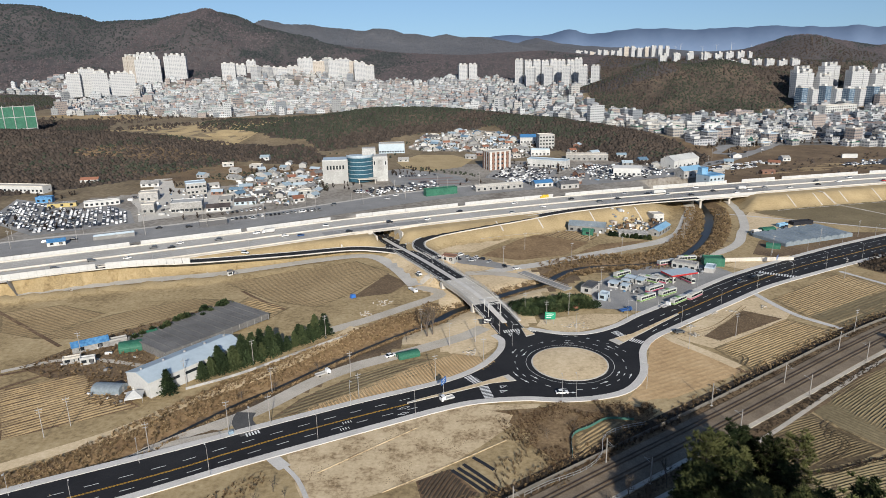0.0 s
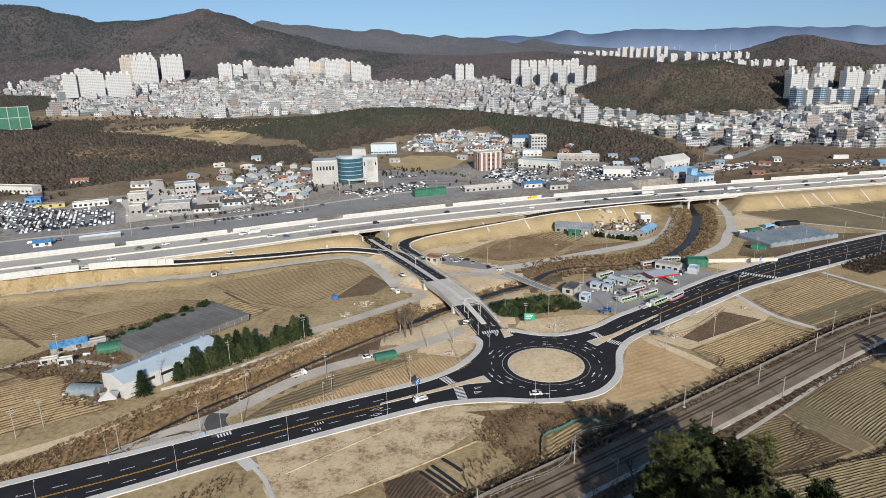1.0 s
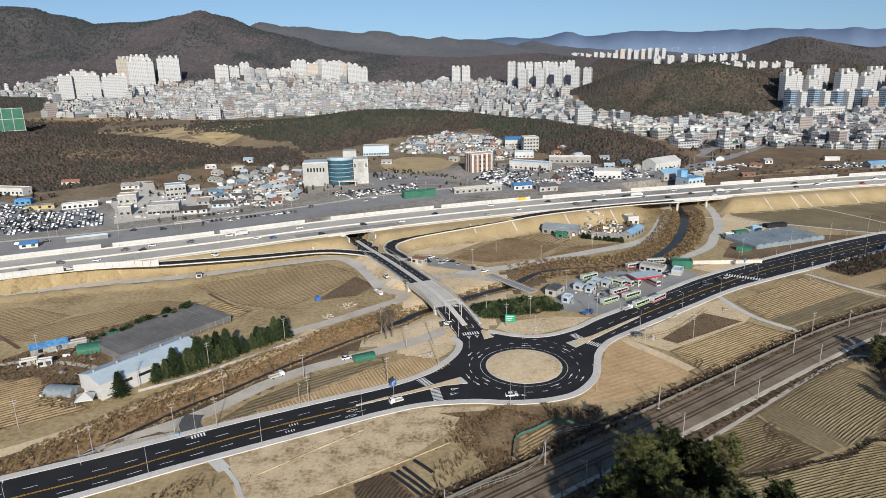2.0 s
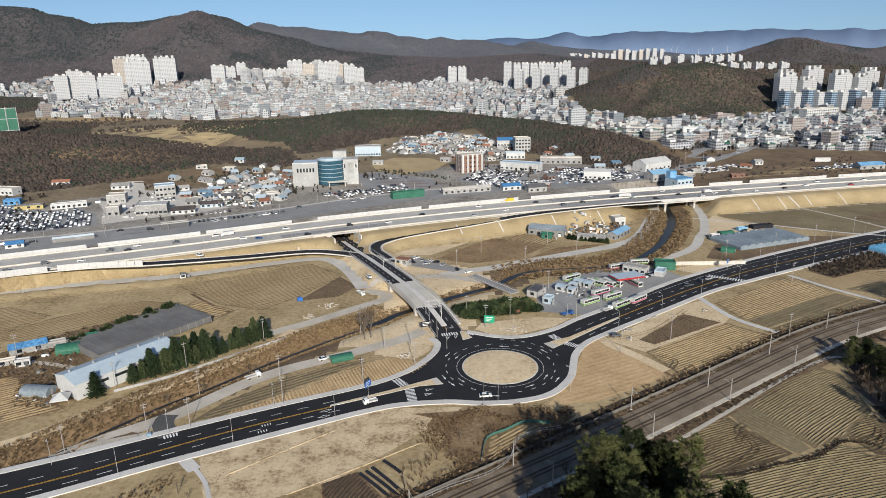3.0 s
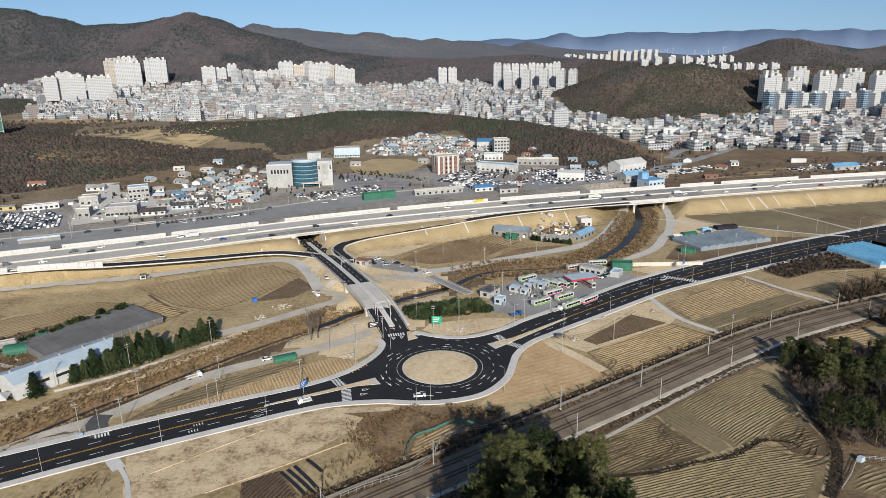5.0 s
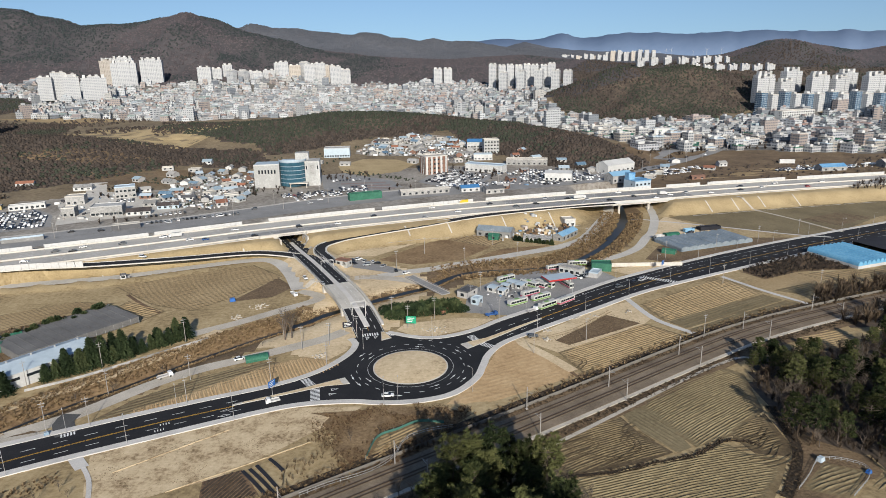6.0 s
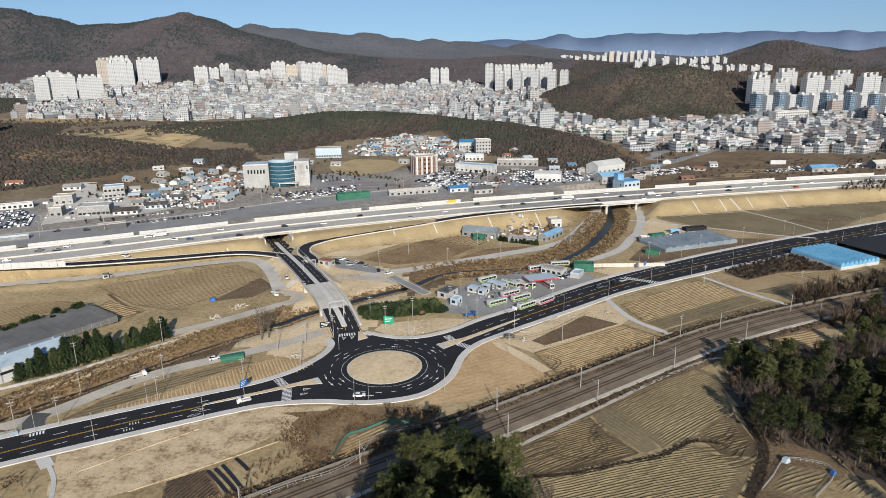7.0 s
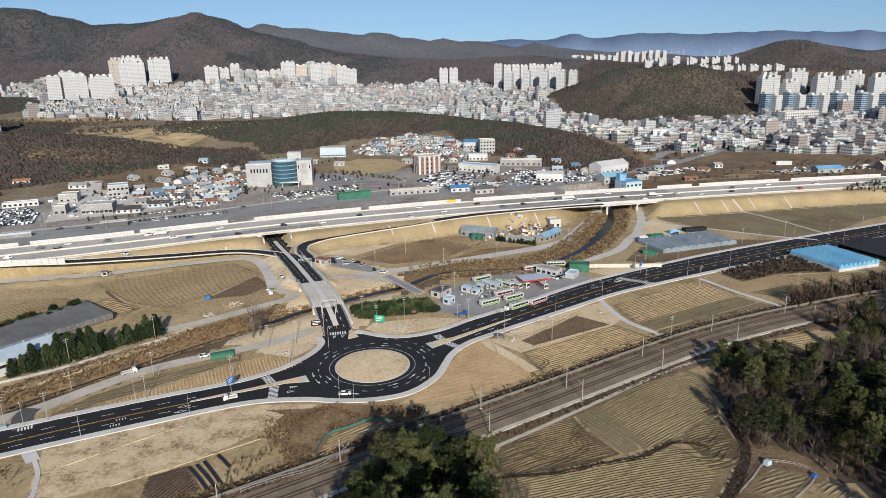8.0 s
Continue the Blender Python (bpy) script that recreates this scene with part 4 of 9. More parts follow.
# small footbridge over the creek
sb = thing("small_bridge", "narrow grey farm bridge with steel rails", "bridge")
L = math.dist((48, 351), (68, 321))
Mesh().box(0, -2.6, 0.2, L, 2.6, 0.75).make("deck", M_OLDROAD, sb)
for sd in (-2.5, 2.5):
    Mesh().box(0, sd - 0.1, 0.7, L, sd + 0.1, 1.0).make("kerb", M_CONC, sb)
    Mesh().box(0, sd - 0.06, 1.55, L, sd + 0.06, 1.68).make("rail", M_STEEL, sb)
    for k in range(13):
        Mesh().box(L * k / 12 - 0.06, sd - 0.06, 1.0, L * k / 12 + 0.06, sd + 0.06, 1.6).make("post", M_STEEL, sb)
sb.matrix_basis = pose(48, 351, 0, 0, 0, math.degrees(math.atan2(-30, 20)))

# water
ribbon("stream_water", np.array([(*p[:2], -1.25) for p in CREEK if p[0] > -8]), 1.9, -1.9, M_WATER, 0, "dark still stream water")
ribbon("ditch_water", np.array([(*p[:2], -1.75) for p in CREEK if p[0] <= -8]), 0.7, -0.7, M_WATER, 0, "narrow dark ditch water")
wide = spline([(176, 425, -1.2), (186, 442, -1.2), (196, 462, -1.2), (203, 482, -1.2)], 3)
ribbon("stream_pool", wide, 5.5, -4.0, M_WATER, 0.01, "blue-dark pool of the stream")

# ---- noise barriers: posts and panels ----
def noise_barrier(line, off, runs, hgt, base, label, step=4.0):
    L = arc_len(line)[-1]
    pm = Mesh().box(0.08, -0.09, 0.25, step - 0.08, 0.09, hgt).make("panel", M_PANEL)
    qm = Mesh().box(-0.1, -0.14, 0, 0.1, 0.14, hgt + 0.15).make("post", M_STEEL)
    meshes = (pm.data, qm.data)
    for o in (pm, qm):
        bpy.data.objects.remove(o)
    for s0, s1 in runs:
        t = thing("noise_barrier", label, "noise barrier", "noise barriers along the highway")
        s = s0
        while s < min(s1, L - step):
            p, d = along(line, s)
            nn = np.array([-d[1], d[0]])
            c = p[:2] + nn * off
            m = pose(c[0], c[1], base if len(p) < 3 else p[2], 0, 0, math.degrees(math.atan2(d[1], d[0])))
            for nm, me in zip(("panel", "post"), meshes):
                o = new(nm, me)
                o.parent, o.matrix_basis = t, m
            s += step


hl = arc_len(HIGHWAY)
def s_of(x):
    return float(np.interp(x, HIGHWAY[:, 0], hl))


noise_barrier(HIGHWAY, 19.2, [(s_of(a), s_of(b)) for a, b in ((-330, -262), (-256, -176), (-170, -118), (-112, -62), (-46, 22), (30, 96), (108, 170), (182, 246), (262, 290), (300, 372), (386, 470), (484, 600))], 2.9, DECK, "white panel noise barrier along the far highway edge")
RWL = arc_len(RAMP_WEST)
noise_barrier(RAMP_WEST, 4.2, [(float(np.interp(a, -RAMP_WEST[:, 0], RWL)), float(np.interp(b, -RAMP_WEST[:, 0], RWL))) for a, b in ((136, 176), (184, 262), (266, 325))], 3.2, DECK, "white panel noise barrier on the embankment edge")

# drains down the embankment
for xx in (-205, -163, -140, -105, -70, 30, 62, 100, 140, 268, 288, 312, 340):
    i = int(np.argmin(np.abs(HIGHWAY[:, 0] - xx)))
    p, d = HIGHWAY[i], HIGHWAY[i + 1] - HIGHWAY[i - 1]
    d /= np.linalg.norm(d)
    nn = np.array([-d[1], d[0]])
    ribbon("slope_drain", np.array([p[:2] - nn * s for s in np.linspace(float(crest_offset(p[0])) - 0.5, float(crest_offset(p[0])) + 11, 9)]), 0.45, -0.45, M_CONC, 0.14, "narrow concrete drain down the embankment")
foot = np.array([HIGHWAY[i] - (float(crest_offset(HIGHWAY[i][0])) + 14.8) * np.array([-(HIGHWAY[i + 1] - HIGHWAY[i - 1])[1], (HIGHWAY[i + 1] - HIGHWAY[i - 1])[0]]) / np.linalg.norm(HIGHWAY[i + 1] - HIGHWAY[i - 1]) for i in range(1, len(HIGHWAY) - 1)])
for a, b in ((30, 172), (252, 420)):
    ribbon("foot_drain", foot[(foot[:, 0] > a) & (foot[:, 0] < b)], 0.5, -0.5, M_CONC, 0.12, "concrete drain at the foot of the embankment")

# ---- railway ----
RW = np.c_[RAILWAY, np.full(len(RAILWAY), 0.0)]
ribbon("railway_bed", RW, 6.2, -6.6, M_BALLAST, 0.5, "brown ballast bed of the double-track railway", thick=0.8)
ribbon("railway_walk", RW, -6.6, -8.2, M_GRAVEL, 0.4, "pale concrete cable walk beside the tracks", thick=0.6)
for off in (3.1, -1.9):
    for g in (0.72, -0.72):
        ribbon("rust_strip", RW, off + g + 0.3, off + g - 0.3, M_RUSTBAL, 0.57, "rust-stained ballast under the rail", thick=0.07)
        ribbon("rail", RW, off + g + 0.09, off + g - 0.09, M_RAIL, 0.72, "rusty steel rail", thick=0.16)
    rl = arc_len(RAILWAY)[-1]
    sm = Mesh()
    s = 60.0
    while s < rl - 120:
        p, d = along(RAILWAY, s)
        nn = np.array([-d[1], d[0]])
        c = p + nn * off
        q = [c + d * a + nn * b for a, b in ((-0.14, -1.25), (0.14, -1.25), (0.14, 1.25), (-0.14, 1.25))]
        sm.add([(*v, 0.56) for v in q] + [(*v, 0.45) for v in q], [(0, 1, 2, 3), (0, 4, 5, 1), (1, 5, 6, 2), (2, 6, 7, 3), (3, 7, 4, 0)])
        s += 0.75
    tagged(sm.make("sleepers", M_BALLAST), "concrete sleepers in ballast", "sleepers", "", "stuff")
ribbon("railway_fence", RW, 9.2, 9.05, M_FENCE, 1.4, "grey mesh fence along the railway", thick=1.8)
ribbon("railway_verge", RW, 8.8, 6.2, M_BROWN, 0.22, "brown scrub verge of the railway")
ribbon("railway_ditch", RW, 14.0, 9.3, M_PLOT_SOIL, 0.17, "dark overgrown ditch beside the railway fence")
ribbon("railway_verge", RW, -8.4, -14.5, M_BROWN, 0.16, "brown scrub verge of the railway")


def catenary_mast(m, side):
    t = thing("catenary_mast", "grey steel catenary mast with a cantilever arm", "railway mast", "masts along the railway")
    Mesh().tube((0, 0, 0), (0, 0, 8.6), 0.2, 0.15, 8).make("mast", M_POLE, t)
    Mesh().tube((0, 0, 6.6), (0, 2.9 * side, 7.2), 0.05, 0.05, 5).tube((0, 0, 7.9), (0, 2.4 * side, 7.15), 0.04, 0.04, 5).make("cantilever", M_STEEL, t)
    Mesh().box(-0.4, -0.4, -0.3, 0.4, 0.4, 0.25).make("footing", M_CONC, t)
    t.matrix_basis = m


for x, y, sd in ((126, 217.5, -1), (130, 208, 1), (161, 243.5, -1), (166, 233.5, 1), (94, 203.5, -1), (96, 186, 1), (198, 268, -1), (205, 258, 1), (240, 289, -1), (247, 277, 1), (50, 172, -1), (60, 162, 1), (20, 150.5, -1)):
    catenary_mast(pose(x, y, 0.1, 0, 0, 33), sd)

# ---- fields ----
def row_runs(poly, o, d, r):
    """The stretches of the line o + t d that lie inside a field."""
    t = np.arange(-r, r, 0.8)
    m = np.concatenate([[False], inside(o[0] + t * d[0], o[1] + t * d[1], poly), [False]])
    e = np.flatnonzero(m[1:] != m[:-1])
    return [(t[i], t[min(j, len(t)) - 1]) for i, j in zip(e[::2], e[1::2]) if t[min(j, len(t)) - 1] - t[i] > 3.5]


fields = 0
# darker than the ridges, so the gaps between the rows stand out
M_SOIL = mat("furrow_soil", [(0.118, 0.085, 0.044), (0.185, 0.137, 0.073), (0.25, 0.19, 0.104)], 0.05, 0.8, 0.95, 0.4, 0.15)


def field(poly, m, label, rows=None, pitch=1.5, ridge=0.28, z=None, soil=None, bend=0.0):
    """A field sheet; rows: direction of its furrows, in degrees. The furrows are ridges that waver a little."""
    global fields
    fields += 1
    base = (0.04 + 0.001 * fields) if z is None else z
    ob = flat_poly("field", poly, (soil or M_SOIL) if rows is not None and ridge > 0.1 else m, base, label)
    if rows is None:
        return
    rng = random.Random(fields)
    d = np.array([math.cos(radians(rows)), math.sin(radians(rows))])
    nn = np.array([-d[1], d[0]])
    c = np.mean(np.array(poly, float), axis=0)
    r = max(np.linalg.norm(np.array(p) - c) for p in poly)
    v, f = [], []
    k = -r
    while k < r:
        for lo_, hi_ in row_runs(poly, c + nn * k, d, r):
            a, b = lo_ + rng.uniform(0.1, 1.0), hi_ - rng.uniform(0.1, 1.0)
            n = max(2, int((b - a) / 4))
            i0 = len(v)
            ph = rng.uniform(0, 6)
            for j in range(n + 1):
                t = a + (b - a) * j / n
                w = bend * math.sin((t + r) / (2 * r) * 3.1416) + 0.18 * math.sin(t * 0.09 + ph * 0.3) + 0.1 * math.sin(t * 0.31 + ph)
                o = c + nn * (k + w) + d * t
                hh = ridge * (0.75 + 0.35 * math.sin(t * 0.7 + ph * 2)) * (0 if j in (0, n) else 1)
                for q_, zz in ((-0.36 * pitch, 0.0), (0, hh), (0.36 * pitch, 0.0)):
                    q = o + nn * q_
                    v.append((q[0], q[1], base + 0.005 + zz))
            for j in range(n):
                q = i0 + 3 * j
                f += [(q, q + 3, q + 4, q + 1), (q + 1, q + 4, q + 5, q + 2)]
        k += pitch * rng.uniform(0.93, 1.07)
    if v:
        rid = link_mesh("furrows", v, f, m, None, ob)
        tagged(rid, "", "", "", "stuff")


field([(-211, 308), (-186, 317), (-158, 304), (-176, 275), (-196, 283)], M_FIELD, "tan stubble field", 25, 2.2, 0.15)
field([(-176, 275), (-155, 302), (-122, 322), (-100, 318), (-126, 299), (-150, 273)], M_FIELD, "tan stubble field with faint rows", 38, 2.2, 0.12)
field([(-99, 308), (-95, 322), (-70, 306), (-78, 290)], M_FIELD, "tilled tan field", 150, 1.7, 0.3)
field([(-112, 344), (-72, 368), (-46, 380), (-24, 357), (-42, 324), (-57, 305), (-81, 315)], M_FIELD, "broad tan harvested field", 35, 2.0, 0.12)
field([(-42, 317), (-26, 355), (-14, 338), (-22, 323)], M_BROWN, "dark brown fallow patch")
field([(-165, 226), (-137, 240), (-104, 213), (-122, 203), (-141, 193)], M_FIELD, "vegetable plot with dark rows", 33, 1.9, 0.3, soil=M_TILLED)
field([(-240, 180), (-170, 226), (-143, 194), (-200, 150)], M_FIELD, "tilled plot in the shade of scrub", 33, 2.0, 0.3)
field([(-46.4, 202.0), (-26.2, 212.5), (0.0, 224.1), (18.1, 233.5), (26.3, 243.5), (7.3, 250.1), (-7.2, 240.6), (-28.6, 221.2), (-43.6, 210.3)], M_ORANGE, "orange-tan ridged plot beside the main road", 112, 1.35, 0.2, z=0.14, soil=M_FIELD)
field([(-56, 202), (-48, 216), (-30, 233), (-6, 246), (6, 244), (2, 236), (-20, 224), (-42, 208)], M_FIELD_GREEN, "weedy garden strip", 33, 2.0, 0.2, soil=M_BROWN)
field([(-46, 181), (10, 208), (37, 208), (14, 183), (-2, 168), (-34, 152), (-40, 165)], M_PLOT, "bare sandy building plot")
field([(-6, 166), (4, 171.5), (12, 159.6), (4, 152), (-4, 156)], M_PLOT_SOIL, "small garden plot with dark clods", 65, 1.2, 0.35, soil=M_TILLED)
for p, q in (((4.5, 170.6), (15, 158)), ((6.4, 171.6), (17, 159)), ((8.0, 173.4), (18, 160.5)), ((11.1, 176.8), (16.7, 170.4))):
    ribbon("garden_bed", spline([p, ((p[0] + q[0]) / 2 + 0.2, (p[1] + q[1]) / 2), q], 1.5), 0.5, -0.5, M_BLACKNET, 0.3, "long garden bed under black film", thick=0.3)
for pts in ([(-34.9, 171.3), (-20.9, 182.8), (-6.2, 194.5)], [(-15.2, 161.4), (1.9, 172.3), (22.1, 185.9)]):
    ribbon("plot_boundary", spline(pts, 2.5), 0.2, -0.2, M_PLOT, 0.2, "low pale earth bank between plots", thick=0.2)
field([(90, 257), (99, 263), (112, 235), (118, 229), (84, 210), (66, 208), (78, 225)], M_ORANGE, "smooth graded orange sand plot", 25, 2.6, 0.05, soil=M_ORANGE)
field([(100, 262), (142, 298), (158, 306), (163, 284), (157, 277), (114, 248)], M_SAND, "sandy verge plot")
field([(114, 261), (143, 289), (156, 278), (119, 256)], M_BROWN, "dark fallow patch in the sandy plot", z=0.1)
field([(113, 249), (158, 277.5), (173, 261), (120, 228)], M_FIELD, "ridged tan field beside the railway", 30, 1.4, 0.26)
field([(163, 302), (215, 337), (221, 333), (229, 315), (168, 279.5)], M_FIELD, "ridged tan field", 31, 1.5, 0.24)
field([(169, 279), (228, 312.5), (234, 304), (174, 271)], M_FIELD_GREEN, "olive stubble strip", 30, 2.0, 0.12)
field([(175, 270), (235, 303.5), (241, 297), (182, 263)], M_FIELD_GREEN, "olive stubble strip along the railway", 30, 2.0, 0.12)
ribbon("weed_strip", spline([(171, 276), (202, 290), (231, 308)], 3), 0.7, -0.5, M_FIELD_GREEN, 0.2, "low green weeds between two strips")
field([(226, 331), (262, 346), (272, 333), (237, 316)], M_FIELD, "pale tan plot beyond the ditch")
field([(262, 344), (318, 350), (326, 345), (292, 328), (272, 330)], M_FIELD, "tan strip beside the wood", 20, 2.4, 0.2)
field([(233, 348), (257, 370), (288, 381), (298, 350), (264, 347), (240, 335)], M_BROWN, "dark brown scrub beside the greenhouses")
field([(236, 318), (262, 329), (268, 322), (246, 312)], M_FIELD_GREEN, "olive strip beyond the ditch", 25, 2.0, 0.2)
field([(150, 139), (161, 155), (173, 171), (177, 190), (183, 180), (193, 171), (202, 160), (202, 146), (186, 136)], M_BROWN, "russet leaf litter round the garden plot")
M_DARKSTUBBLE = mat("dark_stubble", [(0.085, 0.063, 0.034), (0.14, 0.106, 0.058), (0.2, 0.155, 0.088)], 0.05, 0.8, 0.95, 0.35, 0.15)
M_DARKSOIL = mat("dark_furrow_soil", [(0.06, 0.043, 0.024), (0.105, 0.076, 0.043), (0.15, 0.11, 0.064)], 0.05, 0.8, 0.95, 0.4, 0.15)
field([(99.5, 181), (125, 197.2), (128, 187.5), (135.5, 175.6), (125, 170.6), (101.4, 164.8), (95.2, 168.5)], M_DARKSTUBBLE, "dark olive stubble field with swirling ruts", 24, 1.05, 0.3, soil=M_DARKSOIL, bend=1.6)
field([(126, 198), (131.9, 203.6), (138.6, 199.4), (142.0, 178), (137.3, 175.5), (129.6, 187)], M_FIELD_GREEN, "worn headland strip between stubble fields", 118, 1.6, 0.14, soil=M_FIELD_GREEN)
field([(132.5, 204.4), (175.3, 231.5), (180, 226.5), (174.5, 199), (157, 184), (143.4, 178)], M_FIELD_GREEN, "olive stubble field with straight rows", 33, 1.05, 0.3, bend=1.2)
field([(157, 183.2), (174, 197.5), (173, 178.1), (170, 172), (160, 174)], M_DARKSTUBBLE, "dark trampled corner of the olive field", 20, 1.15, 0.3, soil=M_DARKSOIL, bend=2.0)
field([(97, 161.5), (112, 163.5), (126.6, 167.6), (140.1, 171.2), (148, 175.4), (154, 179.4), (159, 172.5), (168, 170.5), (162, 161), (155, 152), (146, 137), (100, 137)], M_FIELD_GREEN, "olive stubble field with long rows", 14, 1.05, 0.3, bend=2.2)
field([(165, 156.5), (178, 168.5), (188.5, 164), (176, 151.5)], M_FIELD_GREEN, "fenced tan garden plot", 20, 1.5, 0.3)
field([(180, 152), (185, 158), (191, 162), (196, 160), (199, 155), (197, 149), (186, 142)], M_FIELD_GREEN, "rounded stubble plot by the wood", 30, 1.6, 0.4)
field([(214, 257), (238, 268), (245, 249), (221, 247)], M_FIELD, "stubble plot before the wood", 18, 1.8, 0.3)
field([(238, 490), (276, 532), (301, 511), (322, 467), (334, 430), (312, 420), (262, 448), (238, 480)], M_FIELD_GREEN, "broad olive field below the embankment", 22, 3.0, 0.1)
field([(303, 512), (412, 545), (480, 540), (440, 500), (384, 467), (336, 430)], M_FIELD_GREEN, "broad olive field", 22, 3.0, 0.1)
ribbon("field_path", spline([(302, 514), (322, 470), (337, 428)], 5), 1.1, -1.1, M_GRAVEL, 0.2, "straight pale path between the olive fields")
field([(328, 466), (366, 484), (384, 468), (345, 446)], M_BROWN, "dark brown fallow patch", z=0.12)
field([(212, 450), (235, 482), (250, 454), (262, 424), (240, 430), (207, 420)], M_SAND, "pale sandy yard beside the greenhouse")
field([(205, 404), (262, 420), (330, 414), (240, 375), (205, 364), (188, 376)], M_BROWN, "brown rough grass by the road")
field([(160, 357), (208, 372), (200, 358), (172, 346)], M_SAND, "sandy plot beside the depot")
field([(28, 385), (66, 432), (98, 408), (78, 382), (50, 374)], M_RUSSETGRASS, "russet rough grass patch")
field([(66, 433), (92, 455), (112, 430), (98, 409)], M_FIELD, "tilled plot with brown rows", 50, 2.6, 0.3, soil=M_BROWN)
field([(85, 384), (104, 404), (140, 412), (118, 398)], M_RUSSETGRASS, "scrubby plot by the concrete road")
field([(0, 395), (25, 393), (60, 432), (85, 450), (60, 440), (20, 416)], M_SAND, "bare sandy strip at the embankment foot")
field([(27, 276), (14, 272), (0, 262), (6, 250), (17, 244), (25, 255)], M_SAND, "sandy building ground by the roundabout")
field([(45, 276), (52, 270), (62, 268.5), (80, 277), (90, 287), (72, 289), (48, 283)], M_SAND, "sandy ground with debris")
field([(-1, 340), (10, 360), (22, 364), (34, 350), (18, 338), (10, 330)], M_SAND, "sandy ground beside the bridge road")
field([(76, 296), (100, 290), (128, 309), (164, 338), (158, 352), (140, 366), (100, 348), (80, 326)], M_OLDROAD, "worn grey concrete bus depot yard")
field([(104, 304), (128, 310), (160, 337), (150, 345), (118, 330)], M_OLDROAD, "dark asphalt forecourt of the depot", z=0.12)
field([(-1, 389), (14, 391), (44, 364), (38, 359), (16, 370), (5, 377)], M_OLDROAD, "dark asphalt parking strip", z=0.13)
ribbon("rough_bank", np.array([p[:2] for p in CREEK if p[0] < -4]), 15.5, 3.0, M_BANK, 0.2, "russet grassy creek bank")
field([(19, 204), (26, 201), (24, 196), (30, 190), (29, 183), (36, 174), (38, 168), (47, 172), (60, 185), (74, 200), (66, 206.5), (46, 207.5), (34, 205)], M_BANK, "overgrown russet scrub ground")
pl = [(41.5, 175), (44, 187), (50, 191.4), (57, 195.8), (62, 194.6), (54, 187), (49, 181), (46, 174)]
field(pl, M_FIELD, "small ridged plot behind a green net", 40, 1.4, 0.3, z=0.14)

field([(-166, 246), (-150, 272), (-120, 300), (-104, 312), (-96, 306), (-100, 290), (-116, 262), (-112, 240), (-104, 222), (-112, 212), (-126, 216), (-134, 238), (-148, 236)], M_BROWN, "brown rough ground round the sheds")
# wheel ruts
def ruts(pts, gauge=1.7, w=0.2):
    line = spline(pts, 1.2)
    for o in (-gauge / 2, gauge / 2):
        ribbon("wheel_rut", line, o + w, o - w, M_RUT, 0.36, "dark wheel rut in the stubble")


M_RUT = mat("damp_rut", [(0.1, 0.07, 0.038), (0.16, 0.115, 0.062)], 0.1, 1.0, 0.95, 0.3, 0.1)
for pts in ([(99, 172), (108, 176), (113, 181), (108, 184), (104, 180), (110, 174), (120, 172)], [(114, 170), (121, 174), (126, 180), (124, 188), (128, 192)], [(126, 176), (122, 182), (127, 187), (131, 181)],
            [(155, 176), (162, 177), (168, 183), (174, 184)], [(157, 172), (164, 172), (169, 178), (173, 179)], [(160, 167), (166, 169), (171, 172)], [(156, 183), (164, 182), (170, 188)], [(118, 233), (122, 240), (117, 246)]):
    ruts(pts)
for pts, lb in (([(104, 262), (124, 272), (146, 294)], 0), ([(6, 344), (18, 352), (30, 356)], 0)):
    line = spline(pts, 1.5)
    for o in (-0.9, 0.9):
        ribbon("wheel_rut", line, o + 0.22, o - 0.22, M_FIELD, 0.13, "faint wheel rut in the sand")

# town side sheets
M_BAYS = mat("dull_red_paving", [(0.2, 0.15, 0.135), (0.27, 0.205, 0.185)], 0.1, 1.0, 0.9, 0.1, 0.02)
VILLAGE_GROUND = [(-28, 760), (-12, 840), (34, 856), (86, 832), (112, 790), (116, 715), (84, 695), (52, 728), (34, 742), (-10, 742)]
def yard(poly, m, label, lift=0.12):
    """A sheet draped on the sloping ground."""
    from mathutils.geometry import tessellate_polygon
    bm = bmesh.new()
    vs = [bm.verts.new((p[0], p[1], 0)) for p in poly]
    for t in tessellate_polygon([[Vector((p[0], p[1], 0)) for p in poly]]):
        bm.faces.new([vs[i] for i in t])
    for _ in range(3):
        bmesh.ops.subdivide_edges(bm, edges=bm.edges[:], cuts=1, use_grid_fill=True)
    co = np.array([v.co for v in bm.verts])
    for v, z in zip(bm.verts, height(co[:, 0], co[:, 1])):
        v.co.z = z + lift
    bmesh.ops.recalc_face_normals(bm, faces=bm.faces[:])
    me = bpy.data.meshes.new("yard")
    bm.to_mesh(me)
    bm.free()
    me.materials.append(m)
    return tagged(new("yard", me), label, "", "", "structure")


yard([(-336, 536), (-293.9, 519.6), (-271.4, 502.2), (-248.4, 512), (-225.9, 491.6), (-207, 455), (-239.7, 437), (-262, 426), (-320, 470)], M_OLDROAD, "grey asphalt used-car yard")
yard([(-250, 600), (-238, 566), (-246, 535), (-224, 500), (-206, 458), (-180, 474), (-150, 486), (-130, 506), (-150, 520), (-190, 566), (-222, 572), (-236, 604)], M_CONC, "pale concrete business yard")
yard([(47, 600), (72, 678), (121, 630), (104, 588), (80, 566)], M_OLDROAD, "grey asphalt car park")
yard([(-47, 641), (-26, 650), (24, 608), (34, 580), (10, 556), (-34, 573)], M_OLDROAD, "grey asphalt plaza")
yard([(-37, 684), (-15, 724), (22, 720), (42, 694), (28, 656), (-4, 636), (-28, 654)], M_SLOPE, "tan field beside the village")
